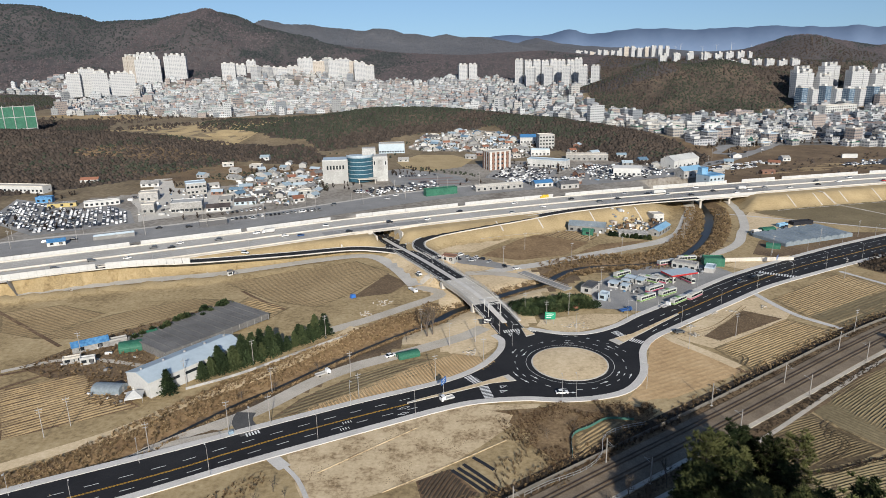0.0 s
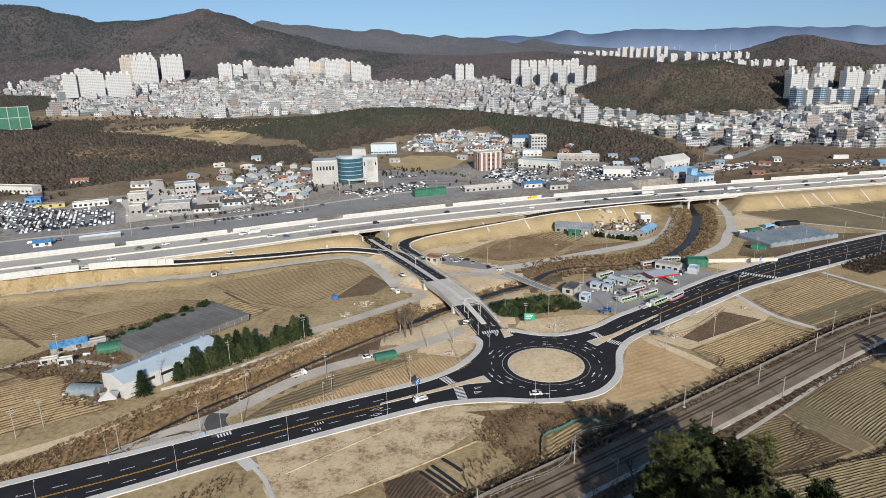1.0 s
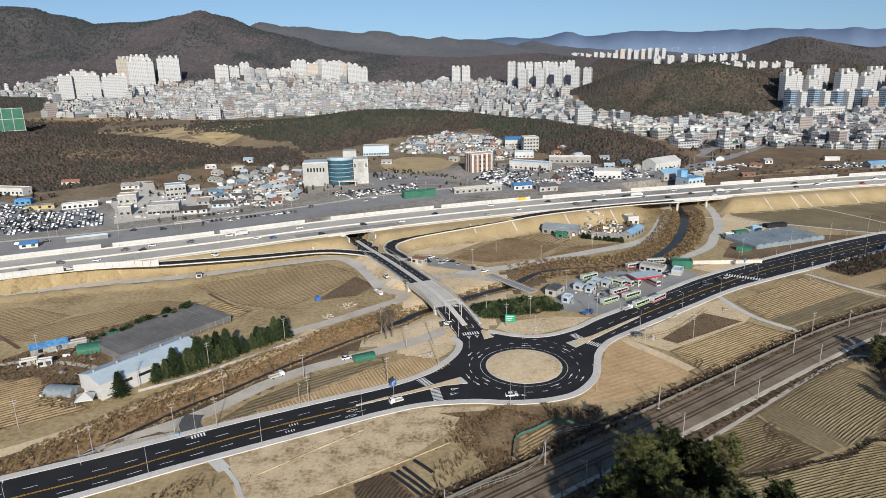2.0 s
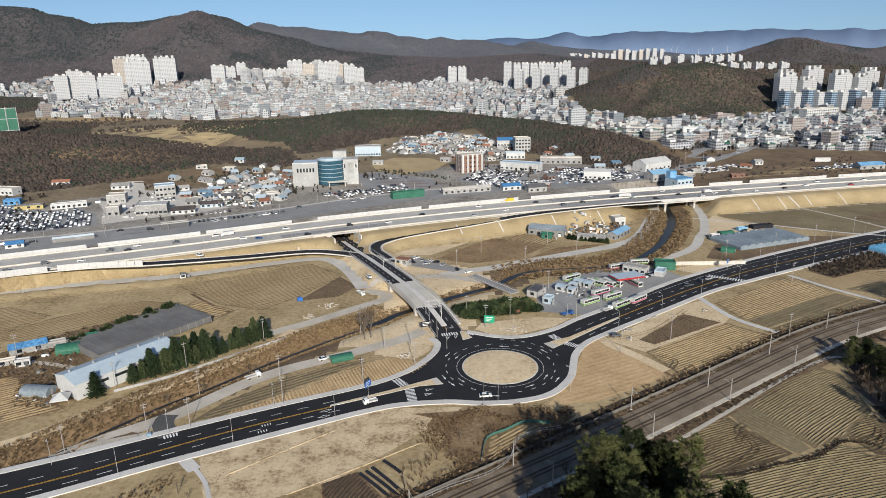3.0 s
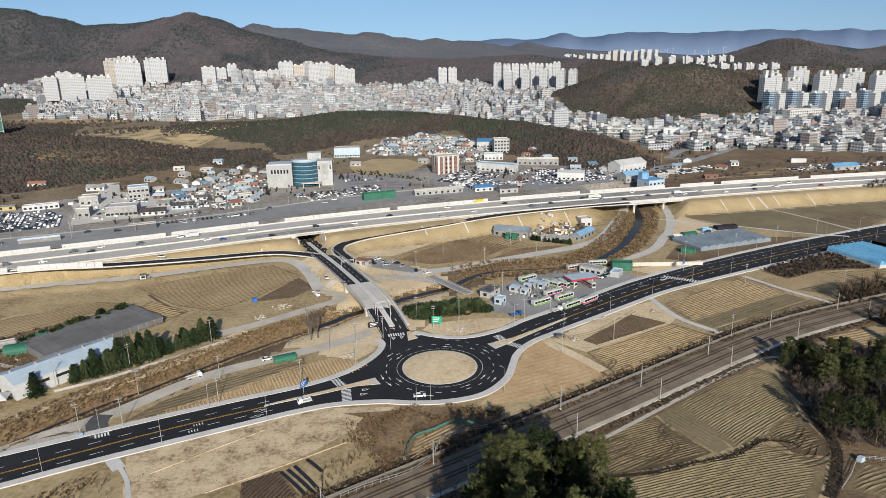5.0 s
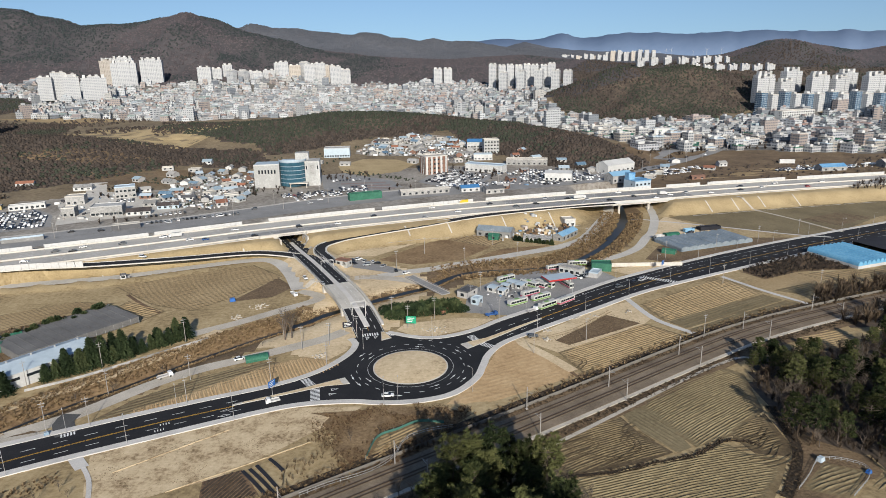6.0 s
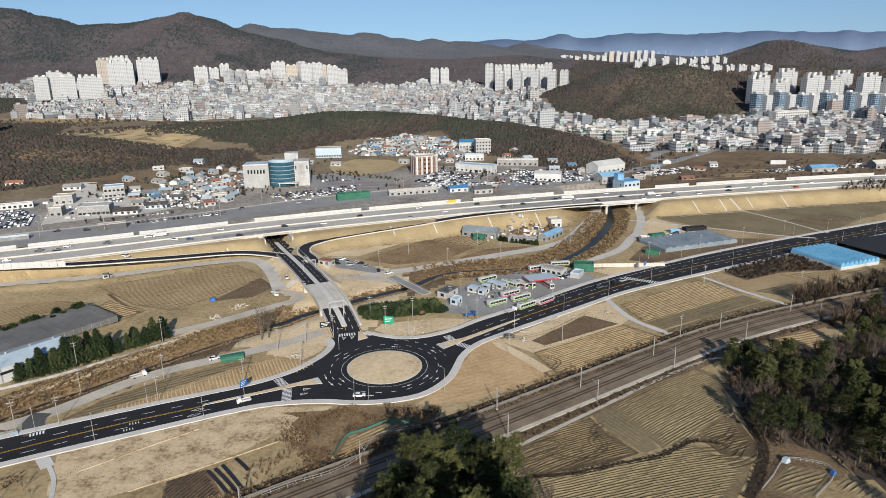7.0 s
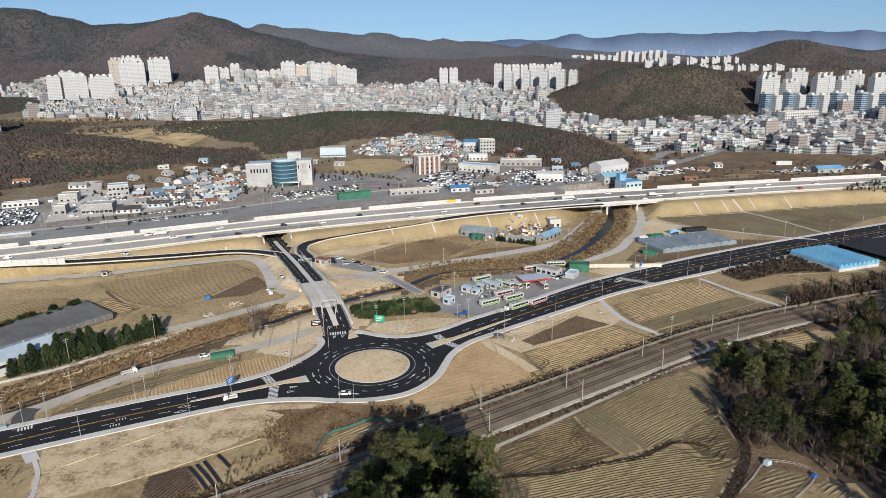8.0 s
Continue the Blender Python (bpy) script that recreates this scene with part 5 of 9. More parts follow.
yard(VILLAGE_GROUND, M_MIXED, "worn pale ground between the village houses")
yard([(-170, 520), (-175, 620), (-120, 640), (-92, 600), (-90, 540), (-110, 500)], M_MIXED, "worn pale ground between the roadside houses", 0.1)
yard([(-300, 640), (-215, 655), (-120, 662), (-112, 640), (-190, 590), (-262, 600)], M_BROWN, "brown overgrown clearing below the wood", 0.1)
yard([(140, 565), (220, 590), (205, 640), (135, 620)], M_OLDROAD, "grey asphalt car sales yard")
yard([(-410, 830), (-330, 780), (-230, 770), (-210, 820), (-300, 870)], M_SLOPE, "tan terraced field between the woods")
yard([(-440, 900), (-330, 850), (-240, 840), (-150, 880), (-280, 980)], M_SLOPE, "tan terraced field between the woods")
yard([(-620, 1060), (-470, 1010), (-400, 1050), (-520, 1090)], M_FIELD, "tan field at the edge of the town")
yard([(-400, 700), (-330, 690), (-260, 670), (-200, 690), (-250, 720), (-330, 730)], M_BROWN, "brown clearing in the wood")
yard([(235, 590), (330, 640), (420, 690), (520, 700), (560, 640), (420, 600), (300, 570)], M_BROWN, "brown rough slope behind the highway")
yard([(300, 590), (420, 615), (520, 625), (500, 650), (380, 640)], M_FIELD, "tan plot behind the highway")
for k in range(3):
    p, q = np.array([-22 + 9 * k, 596 - 9 * k]), np.array([18 + 5 * k, 602 - 14 * k])
    n_ = np.array([-(q - p)[1], (q - p)[0]]) / np.linalg.norm(q - p) * 2.6
    yard([tuple(p - n_), tuple(q - n_), tuple(q + n_), tuple(p + n_)], M_BAYS, "dull red paved parking bays of the plaza", 0.2 + 0.01 * k)
# ditches and balks between the fields
for pts in ([(-216, 312), (-188, 289), (-160, 266)], [(-100, 331), (-88, 318), (-72, 303)], [(-230, 222), (-185, 234), (-148, 249)], [(-215, 205), (-175, 219), (-148, 243)],
            [(115, 231), (122, 228), (165, 254), (180, 262)], [(236, 350), (262, 362), (300, 356), (350, 372)], [(172, 262), (200, 268), (230, 286)]):
    ribbon("field_ditch", spline(pts, 3), 0.9, -0.9, M_TILLED, 0.16, "dark weedy ditch between fields")

DITCHES = (([(94, 163), (99.9, 164.2), (115.4, 166.3), (126.6, 169.6), (140.1, 173.2), (147.3, 177.5), (153.7, 181.6)], 0.7), ([(153.7, 181.6), (159.5, 180.7), (163.5, 178.4)], 0.35), ([(178, 202), (176.5, 188), (173.5, 175), (165.6, 161.9), (158.7, 152.6)], 1.5))
# flat strips; the shade inside the ditches is painted as near-black soil
M_DITCH_SHADE = mat("wet_ditch_soil", [(0.016, 0.012, 0.008), (0.032, 0.024, 0.016), (0.06, 0.044, 0.028)], 0.2, 1.5, 0.9, 0.6, 0.2)
for pts, hw in DITCHES:
    ribbon("deep_ditch", spline(pts, 2), hw, -hw, M_DITCH_SHADE, 0.16, "flat ditch strip between the stubble fields, its shade painted dark")

# ---- plants ----
def fast_mesh(name, V, F, m, parent=None, smooth=False):
    """A mesh from vertex and triangle arrays."""
    me = bpy.data.meshes.new(name)
    me.vertices.add(len(V))
    me.vertices.foreach_set("co", np.asarray(V, np.float32).ravel())
    me.loops.add(len(F) * 3)
    me.loops.foreach_set("vertex_index", np.asarray(F, np.int32).ravel())
    me.polygons.add(len(F))
    me.polygons.foreach_set("loop_start", np.arange(0, len(F) * 3, 3, dtype=np.int32))
    me.materials.append(m)
    if smooth:
        me.polygons.foreach_set("use_smooth", np.ones(len(F), bool))
    me.update(calc_edges=True)
    ob = new(name, me)
    if parent:
        ob.parent = parent
    return ob


def scatter(name, P, scale, templates, m, label, category, seed=1, flat=1.0, smooth=False):
    """Copies of small templates, turned and sized at random, joined into one mesh of kind stuff."""
    rng = np.random.default_rng(seed)
    P, scale = np.asarray(P, float), np.broadcast_to(scale, len(P))
    which = rng.integers(0, len(templates), len(P))
    Vs, Fs, n0 = [], [], 0
    for k, (V, F) in enumerate(templates):
        sel = which == k
        q, s = P[sel], scale[sel]
        a = rng.uniform(0, 2 * np.pi, len(q))
        c, sn = np.cos(a)[:, None], np.sin(a)[:, None]
        st = rng.uniform(0.8, 1.25, len(q))[:, None] * flat
        X = (V[None, :, 0] * c - V[None, :, 1] * sn) * s[:, None] + q[:, 0:1]
        Y = (V[None, :, 0] * sn + V[None, :, 1] * c) * s[:, None] + q[:, 1:2]
        Z = V[None, :, 2] * s[:, None] * st + q[:, 2:3]
        Vs.append(np.stack([X, Y, Z], -1).reshape(-1, 3))
        Fs.append((F[None] + (np.arange(len(q)) * len(V))[:, None, None] + n0).reshape(-1, 3))
        n0 += len(q) * len(V)
    return tagged(fast_mesh(name, np.concatenate(Vs), np.concatenate(Fs), m, None, smooth), label, category, "", "stuff")


def broom(rng, n, r, h, w):
    """Bare crown: slivers that fan up and out, held together by a short stem so that the crown is one piece."""
    V, F = [(0, 0, 0)], []
    for i in range(n):
        a, e = rng.uniform(0, 6.283), rng.uniform(0.15, 1.0)
        z0 = rng.uniform(0.15, 0.55) * h
        p = np.array([math.cos(a) * r * 0.25 * e, math.sin(a) * r * 0.25 * e, z0])
        q = np.array([math.cos(a) * r * e, math.sin(a) * r * e, min(h, z0 + h * rng.uniform(0.3, 0.6)) * (1.05 - 0.25 * e)])
        b = rng.uniform(0, 6.283)
        s = np.array([math.cos(b), math.sin(b), 0]) * w
        k = len(V)
        V += [p - s, p + s, q + s * 1.5, q - s * 1.2]
        F += [(k, k + 1, k + 2), (k, k + 2, k + 3), (0, k, k + 1)]
    return np.array(V), np.array(F)


def clump(rng, n, r, h, size):
    """Evergreen crown: tilted sprays through an egg-shaped volume."""
    V, F = [(0, 0, 0)], []
    for i in range(n):
        u = rng.uniform(0.25, 1.0)
        rad = r * math.sqrt(rng.uniform(0.1, 1)) * math.sin(math.pi * min(0.93, 0.2 + 0.72 * u)) * 1.05
        a = rng.uniform(0, 6.283)
        c = np.array([math.cos(a) * rad, math.sin(a) * rad, u * h])
        o = np.array([math.cos(a), math.sin(a), rng.uniform(-0.1, 0.9)]) * size * rng.uniform(0.7, 1.3)
        t = np.array([-math.sin(a), math.cos(a), rng.uniform(-0.4, 0.4)]) * size * rng.uniform(0.5, 1.0)
        k = len(V)
        V += [c - o * 0.5, c + t, c + o * 0.7, c - t]
        F += [(k, k + 1, k + 2), (k, k + 2, k + 3), (0, k, k + 1)]
    return np.array(V), np.array(F)


RNG = np.random.default_rng(7)
T_BARE = [broom(RNG, 13, 3.4, 8.5, 0.42) for _ in range(5)]
T_EVER = [clump(RNG, 14, 2.9, 8.5, 2.0) for _ in range(5)]


def dome(rng, r, h):
    """Low canopy hump for far slopes."""
    V = [(0, 0, h)] + [(math.cos(a) * r * rng.uniform(0.7, 1.2), math.sin(a) * r * rng.uniform(0.7, 1.2), -h * rng.uniform(0.8, 1.6)) for a in np.arange(6) * 1.047]
    return np.array(V), np.array([(0, i, i % 6 + 1) for i in range(1, 7)])


T_DOME = [dome(RNG, 4.6, 1.9) for _ in range(5)]


def puff(rng, r, h, sprays, w):
    """Crown of a far tree: an uneven rounded body with sprigs that break its outline."""
    V = [(0, 0, h)]
    for z, q in ((0.66, 0.74), (-0.12, 1.05)):
        V += [(math.cos(a) * r * q * rng.uniform(0.65, 1.25), math.sin(a) * r * q * rng.uniform(0.65, 1.25), h * z * rng.uniform(0.75, 1.2)) for a in np.arange(6) * 1.047 + rng.uniform(0, 1)]
    F = [(0, i, i % 6 + 1) for i in range(1, 7)]
    for i in range(6):
        a, b, c, d = 1 + i, 1 + (i + 1) % 6, 7 + i, 7 + (i + 1) % 6
        F += [(a, c, d), (a, d, b)]
    for k in range(sprays):
        a, z0 = rng.uniform(0, 6.283), rng.uniform(0.35, 0.85)
        p = np.array([math.cos(a) * r * 0.6, math.sin(a) * r * 0.6, h * z0])
        q = p * np.array([1.75, 1.75, 1.0]) + np.array([0, 0, h * rng.uniform(0.15, 0.4)])
        s = np.array([-math.sin(a), math.cos(a), rng.uniform(-0.5, 0.5)]) * w
        n = len(V)
        V += [tuple(p - s), tuple(p + s), tuple(q)]
        F += [(n, n + 1, n + 2), (0, n, n + 1)]
    return np.array(V), np.array(F)


T_BAREPUFF = [puff(RNG, 3.0, 4.8, 4, 0.34) for _ in range(6)]
T_EVERPUFF = [puff(RNG, 2.9, 5.0, 3, 0.5) for _ in range(6)]
T_TUFT = [broom(RNG, 12, 0.75, 0.85, 0.1) for _ in range(4)]
T_BRUSH = [broom(RNG, 26, 0.85, 1.1, 0.045) for _ in range(4)]
T_THICKET = [broom(RNG, 38, 3.3, 7.0, 0.075) for _ in range(4)]


def fill(poly, pitch, seed, sink=None):
    """Jittered points inside a plan outline, on the ground."""
    rng = np.random.default_rng(seed)
    p = np.array(poly)
    xs, ys = np.arange(p[:, 0].min(), p[:, 0].max(), pitch), np.arange(p[:, 1].min(), p[:, 1].max(), pitch)
    X, Y = np.meshgrid(xs, ys)
    X, Y = X.ravel() + rng.uniform(-0.6, 0.6, X.size) * pitch, Y.ravel() + rng.uniform(-0.6, 0.6, X.size) * pitch
    k = inside(X, Y, poly)
    return np.stack([X[k], Y[k], height(X[k], Y[k]) - ((0.4 if pitch > 3 else -0.03) if sink is None else sink)], 1)


for poly, pitch, seed, bias in ((FOREST_A, 4.0, 11, -0.42), (FOREST_B, 4.0, 12, -0.16), (FOREST_C, 4.6, 13, 0.1), (FOREST_E, 8.0, 14, -0.25), (FOREST_G, 6.0, 15, 0.1)):
    P = fill(poly, pitch, seed)
    if poly is FOREST_A:
        P = P[P[:, 0] > -640]
    rng = np.random.default_rng(seed)
    g = wave(P[:, 0], P[:, 1], 55, seed) * 0.6 + wave(P[:, 0], P[:, 1], 19, seed + 2) * 0.35 + rng.uniform(-0.35, 0.35, len(P)) + bias
    if poly is FOREST_B:
        g = g + np.clip((P[:, 2] - 24) / 14, -0.5, 0.5)
    ev = g > 0.0
    sc = rng.uniform(0.4, 0.78, len(P)) * (1.2 if poly is FOREST_E else 1.0)
    scatter("bare_woodland", P[~ev], sc[~ev] * 1.1, T_BAREPUFF, M_CROWNS, "leafless brown-grey winter woodland", "woodland", seed, 0.7, True)
    scatter("pine_woodland", P[ev], sc[ev] * 1.05, T_EVERPUFF, M_GREENS, "dark green pine woodland", "woodland", seed + 1, 0.7, True)

# woods on the mountains, with haze mixed into their colours
rng = np.random.default_rng(31)
n = 165000
mx, my = rng.uniform(-1700, 1700, n), 1180 + 1970 * rng.uniform(0, 1, n) ** 1.3
keep = (np.abs(mx) < my * 0.8) & ((my > 1450) | (mx < 0))
mx, my = mx[keep], my[keep]
mz = height(mx, my)
keep = (my > 1640) | ~inside(mx, my, TOWN)
keep &= ~inside(mx, my, FOREST_E) & ~inside(mx, my, FOREST_C) & ~inside(mx, my, FOREST_G)
P = np.stack([mx[keep], my[keep], mz[keep] + 0.6], 1)
g = wave(P[:, 0], P[:, 1], 150, 4) * 0.6 + wave(P[:, 0], P[:, 1], 46, 9) * 0.45 + rng.uniform(-0.15, 0.15, len(P)) + np.clip((P[:, 2] - 150) / 160, -0.3, 0.35)
ev = g > 0.02
sc = rng.uniform(0.6, 1.05, len(P))
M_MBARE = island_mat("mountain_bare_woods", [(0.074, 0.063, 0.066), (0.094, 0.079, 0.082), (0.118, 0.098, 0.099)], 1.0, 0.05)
# far woods carry the same blue haze in their colour
M_FARHAZE = island_mat("far_mountain_woods", [(0.075, 0.083, 0.095), (0.092, 0.097, 0.11), (0.11, 0.108, 0.118)], 1.0, 0.05)
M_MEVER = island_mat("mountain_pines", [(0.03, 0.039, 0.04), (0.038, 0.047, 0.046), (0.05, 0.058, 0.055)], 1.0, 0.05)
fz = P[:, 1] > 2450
scatter("far_mountain_wood", P[fz], sc[fz] * 0.8, T_DOME, M_FARHAZE, "leafless woods of the farther mountain range", "woodland", 2, 1.0, True)
P, sc, ev = P[~fz], sc[~fz], ev[~fz]
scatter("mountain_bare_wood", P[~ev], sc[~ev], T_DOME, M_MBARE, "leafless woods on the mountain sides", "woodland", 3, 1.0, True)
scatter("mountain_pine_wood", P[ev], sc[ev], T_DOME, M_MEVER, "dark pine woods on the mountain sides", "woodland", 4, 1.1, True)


# scrub tufts on banks and verges
def strip_points(line, lo, hi, per_m, seed):
    rng = np.random.default_rng(seed)
    L = arc_len(np.asarray(line))
    n = int(L[-1] * per_m)
    s = rng.uniform(0, L[-1], n)
    x, y = np.interp(s, L, line[:, 0]), np.interp(s, L, line[:, 1])
    x2, y2 = np.interp(s + 1, L, line[:, 0]), np.interp(s + 1, L, line[:, 1])
    d = np.stack([x2 - x, y2 - y], 1)
    d /= np.linalg.norm(d, axis=1)[:, None] + 1e-9
    o = rng.uniform(lo, hi, n)
    x, y = x - d[:, 1] * o, y + d[:, 0] * o
    return np.stack([x, y, height(x, y) + 0.05], 1)


cw = np.array([p for p in CREEK if p[0] < 12])
ce = np.array([p for p in CREEK if p[0] > 70 and p[1] < 500])
P = np.vstack([strip_points(cw, 2.5, 15, 16, 1), strip_points(cw, -5, -2.5, 4, 2), strip_points(RAILWAY, 9.6, 16, 2, 5)])
R = np.vstack([strip_points(RAILWAY, -12.2, -8.6, 5, 3), strip_points(RAILWAY, 6.8, 9.0, 2.2, 4), strip_points(RAILWAY, 9.3, 13.5, 5, 14)])
R = R[(R[:, 0] > 0) & (R[:, 0] < 330)]
scatter("railway_scrub", R, np.random.default_rng(33).uniform(0.3, 0.8, len(R)), T_BRUSH, M_DARKSCRUB, "brown-grey leafless scrub on the railway verges", "scrub", 34)
scatter("dry_grass_tufts", P, np.random.default_rng(3).uniform(0.5, 1.15, len(P)), T_TUFT + T_BRUSH, M_BANKGRASS, "dry brown grass tufts on the banks", "dry grass", 5)
cm = np.array([p for p in CREEK if -8 < p[0] < 74])
P = np.vstack([strip_points(cm, 2.0, 6.5, 7, 601), strip_points(cm, -6.5, -2.0, 7, 602)])
scatter("creek_edge_grass", P, np.random.default_rng(603).uniform(0.3, 0.8, len(P)), T_BRUSH, M_BANKGRASS, "dry golden grass along the creek edge", "dry grass", 604)
P = np.vstack([strip_points(ce, 3.0, 17, 9, 6), strip_points(ce, -14, -3, 7, 7)])
scatter("stream_scrub", P, np.random.default_rng(4).uniform(0.5, 1.5, len(P)), T_BRUSH, M_BANKGRASS, "brown leafless scrub along the stream", "scrub", 6)
P = np.vstack([strip_points(spline(pts, 2), -hw - 0.5, hw + 0.5, 6, 500 + i) for i, (pts, hw) in enumerate(DITCHES)])
scatter("ditch_weeds", P, np.random.default_rng(505).uniform(0.3, 0.8, len(P)), T_BRUSH, M_DARKSCRUB, "dark dry weeds in the field ditches", "weeds", 506, 0.7)
SCRUBLAND = [(19, 204), (30, 203.5), (42, 208.4), (50, 209.5), (62, 208), (76, 206), (68, 190), (50, 172), (37, 166), (30, 178), (22, 190)]
P = fill(SCRUBLAND, 0.75, 21)
P = P[wave(P[:, 0], P[:, 1], 6, 1) + 0.4 * wave(P[:, 0], P[:, 1], 2, 2) > -0.3]
M_RUSSET = island_mat("russet_scrub", [(0.085, 0.052, 0.03), (0.17, 0.108, 0.06), (0.3, 0.215, 0.125)], 0.95, 0.1)
P = P[~inside(P[:, 0], P[:, 1], [(39.5, 174), (43, 188), (50, 193), (57, 197), (66, 196), (60, 190), (50, 182), (46, 173)])]
scatter("brown_scrub", P, np.random.default_rng(5).uniform(0.25, 0.7, len(P)) * (1 + 0.6 * wave(P[:, 0], P[:, 1], 4, 3)), T_BRUSH, M_RUSSET, "overgrown brown scrub by the roundabout", "scrub", 7)
OPEN = [(-250, 120), (430, 120), (430, 470), (250, 470), (-60, 360), (-250, 300)]
P = fill(OPEN, 3.6, 22, -0.04)
keep = (wave(P[:, 0], P[:, 1], 14, 3) > 0.15) & ~inside(P[:, 0], P[:, 1], np.vstack([SOUTH, NEAST[::-1], NWEST[::-1]])[:, :2].tolist())
for nm, pts, hw, m_, lb in FARM_ROADS:
    keep &= np.abs(near_line(P[:, 0], P[:, 1], spline(pts, 8))[0]) > hw + 0.5
keep &= np.abs(near_line(P[:, 0], P[:, 1], BRIDGE_ROAD)[0]) > 10
keep &= np.abs(near_line(P[:, 0], P[:, 1], RAILWAY)[0]) > 9
for rp in (RAMP_WEST, RAMP_EAST):
    keep &= np.abs(near_line(P[:, 0], P[:, 1], rp)[0]) > 6
keep &= ~((np.abs(near_line(P[:, 0], P[:, 1], MAIN_W)[0]) < 14) | (np.abs(near_line(P[:, 0], P[:, 1], MAIN_E)[0]) < 14))
keep &= ~inside(P[:, 0], P[:, 1], [(76, 290), (100, 288), (168, 338), (158, 356), (140, 368), (76, 340)])
keep &= P[:, 2] < 3
P = P[keep]
scatter("weed_tufts", P, np.random.default_rng(6).uniform(0.18, 0.5, len(P)), T_TUFT, M_SCRUB, "scattered dry weeds on open ground", "weeds", 8, 0.45)
FRONT = [(-300, 400), (-150, 470), (0, 560), (150, 610), (260, 640), (330, 720), (320, 760), (240, 640), (60, 690), (-60, 690), (-190, 690), (-330, 560)]
P = fill(FRONT, 9, 23)
k = np.abs(near_line(P[:, 0], P[:, 1], spline([q for q in FARM_ROADS if q[0] == "front_road"][0][1], 10))[0]) > 11
P = P[k & (near_line(P[:, 0], P[:, 1], HIGHWAY)[0] > 24) & (wave(P[:, 0], P[:, 1], 25, 6) > 0.35)]
scatter("roadside_trees", P, np.random.default_rng(8).uniform(0.25, 0.6, len(P)), T_BARE + T_EVER[:1], M_CROWNS, "small bare trees and shrubs behind the highway", "shrubs", 9)


P = np.vstack([strip_points(spline([(300, 706), (360, 767), (412, 781), (498, 758), (640, 730)], 10), lo, lo + 6, 0.14, sd) for lo, sd in ((9, 401), (-15, 402), (18, 403))])
scatter("town_road_trees", P, np.random.default_rng(404).uniform(0.35, 0.65, len(P)), T_BARE + T_EVER[:1], M_CROWNS, "bare street trees along the town road", "trees", 405)
P = fill([(240, 592), (330, 640), (420, 692), (600, 705), (640, 650), (420, 600), (300, 572)], 9, 91)
P = P[wave(P[:, 0], P[:, 1], 22, 3) > -0.2]
scatter("slope_shrubs", P, np.random.default_rng(92).uniform(0.2, 0.55, len(P)), T_BAREPUFF, M_CROWNS, "bare shrubs on the rough slope behind the highway", "shrubs", 93)


P = fill([(-120, 640), (-112, 700), (-105, 800), (-40, 845), (-10, 850), (-32, 770), (-45, 700), (-60, 640)], 8, 95)
P = np.vstack([P[wave(P[:, 0], P[:, 1], 18, 3) > 0.15], fill([(-30, 652), (-2, 634), (38, 606), (44, 616), (4, 642), (-26, 662)], 4.5, 96), fill([(-100, 548), (-86, 556), (-88, 590), (-100, 600)], 5, 97)])
P = np.vstack([P, fill(VILLAGE_GROUND, 11, 421), fill([(-170, 520), (-175, 620), (-120, 640), (-92, 600), (-90, 540), (-110, 500)], 11, 422), fill([(-215, 610), (-180, 632), (-150, 640), (-165, 610), (-195, 596)], 4.5, 423), fill([(-142, 505), (-128, 512), (-122, 536), (-136, 530)], 6, 424)])
scatter("evergreen_shrubs", P, np.random.default_rng(98).uniform(0.22, 0.5, len(P)), T_EVERPUFF + T_BAREPUFF[:2], M_GREENS, "dark evergreen shrubs and small trees by the plaza", "shrubs", 99)


P = fill([(13, 182), (24, 190), (31, 180), (38, 168), (36, 160), (16, 159), (17, 172)], 1.5, 411)
P = P[wave(P[:, 0], P[:, 1], 5, 4) > -0.2]
scatter("bare_bushes", P, np.random.default_rng(412).uniform(0.08, 0.22, len(P)), T_THICKET, M_SCRUB, "grey-brown bare bushes on the sandy slope", "bushes", 413)
# scrub in a dark colour, which also deepens the grove's shade here
P = fill([(46, 172), (66, 190), (84, 196), (90, 184), (70, 170), (52, 160), (40, 156)], 1.6, 414)
P = P[np.abs(near_line(P[:, 0], P[:, 1], RAILWAY)[0]) > 7.5]
scatter("slope_scrub", P, np.random.default_rng(415).uniform(0.12, 0.4, len(P)), T_THICKET, M_DARKSCRUB, "dark bare scrub between the garden slope and the railway", "scrub", 416)


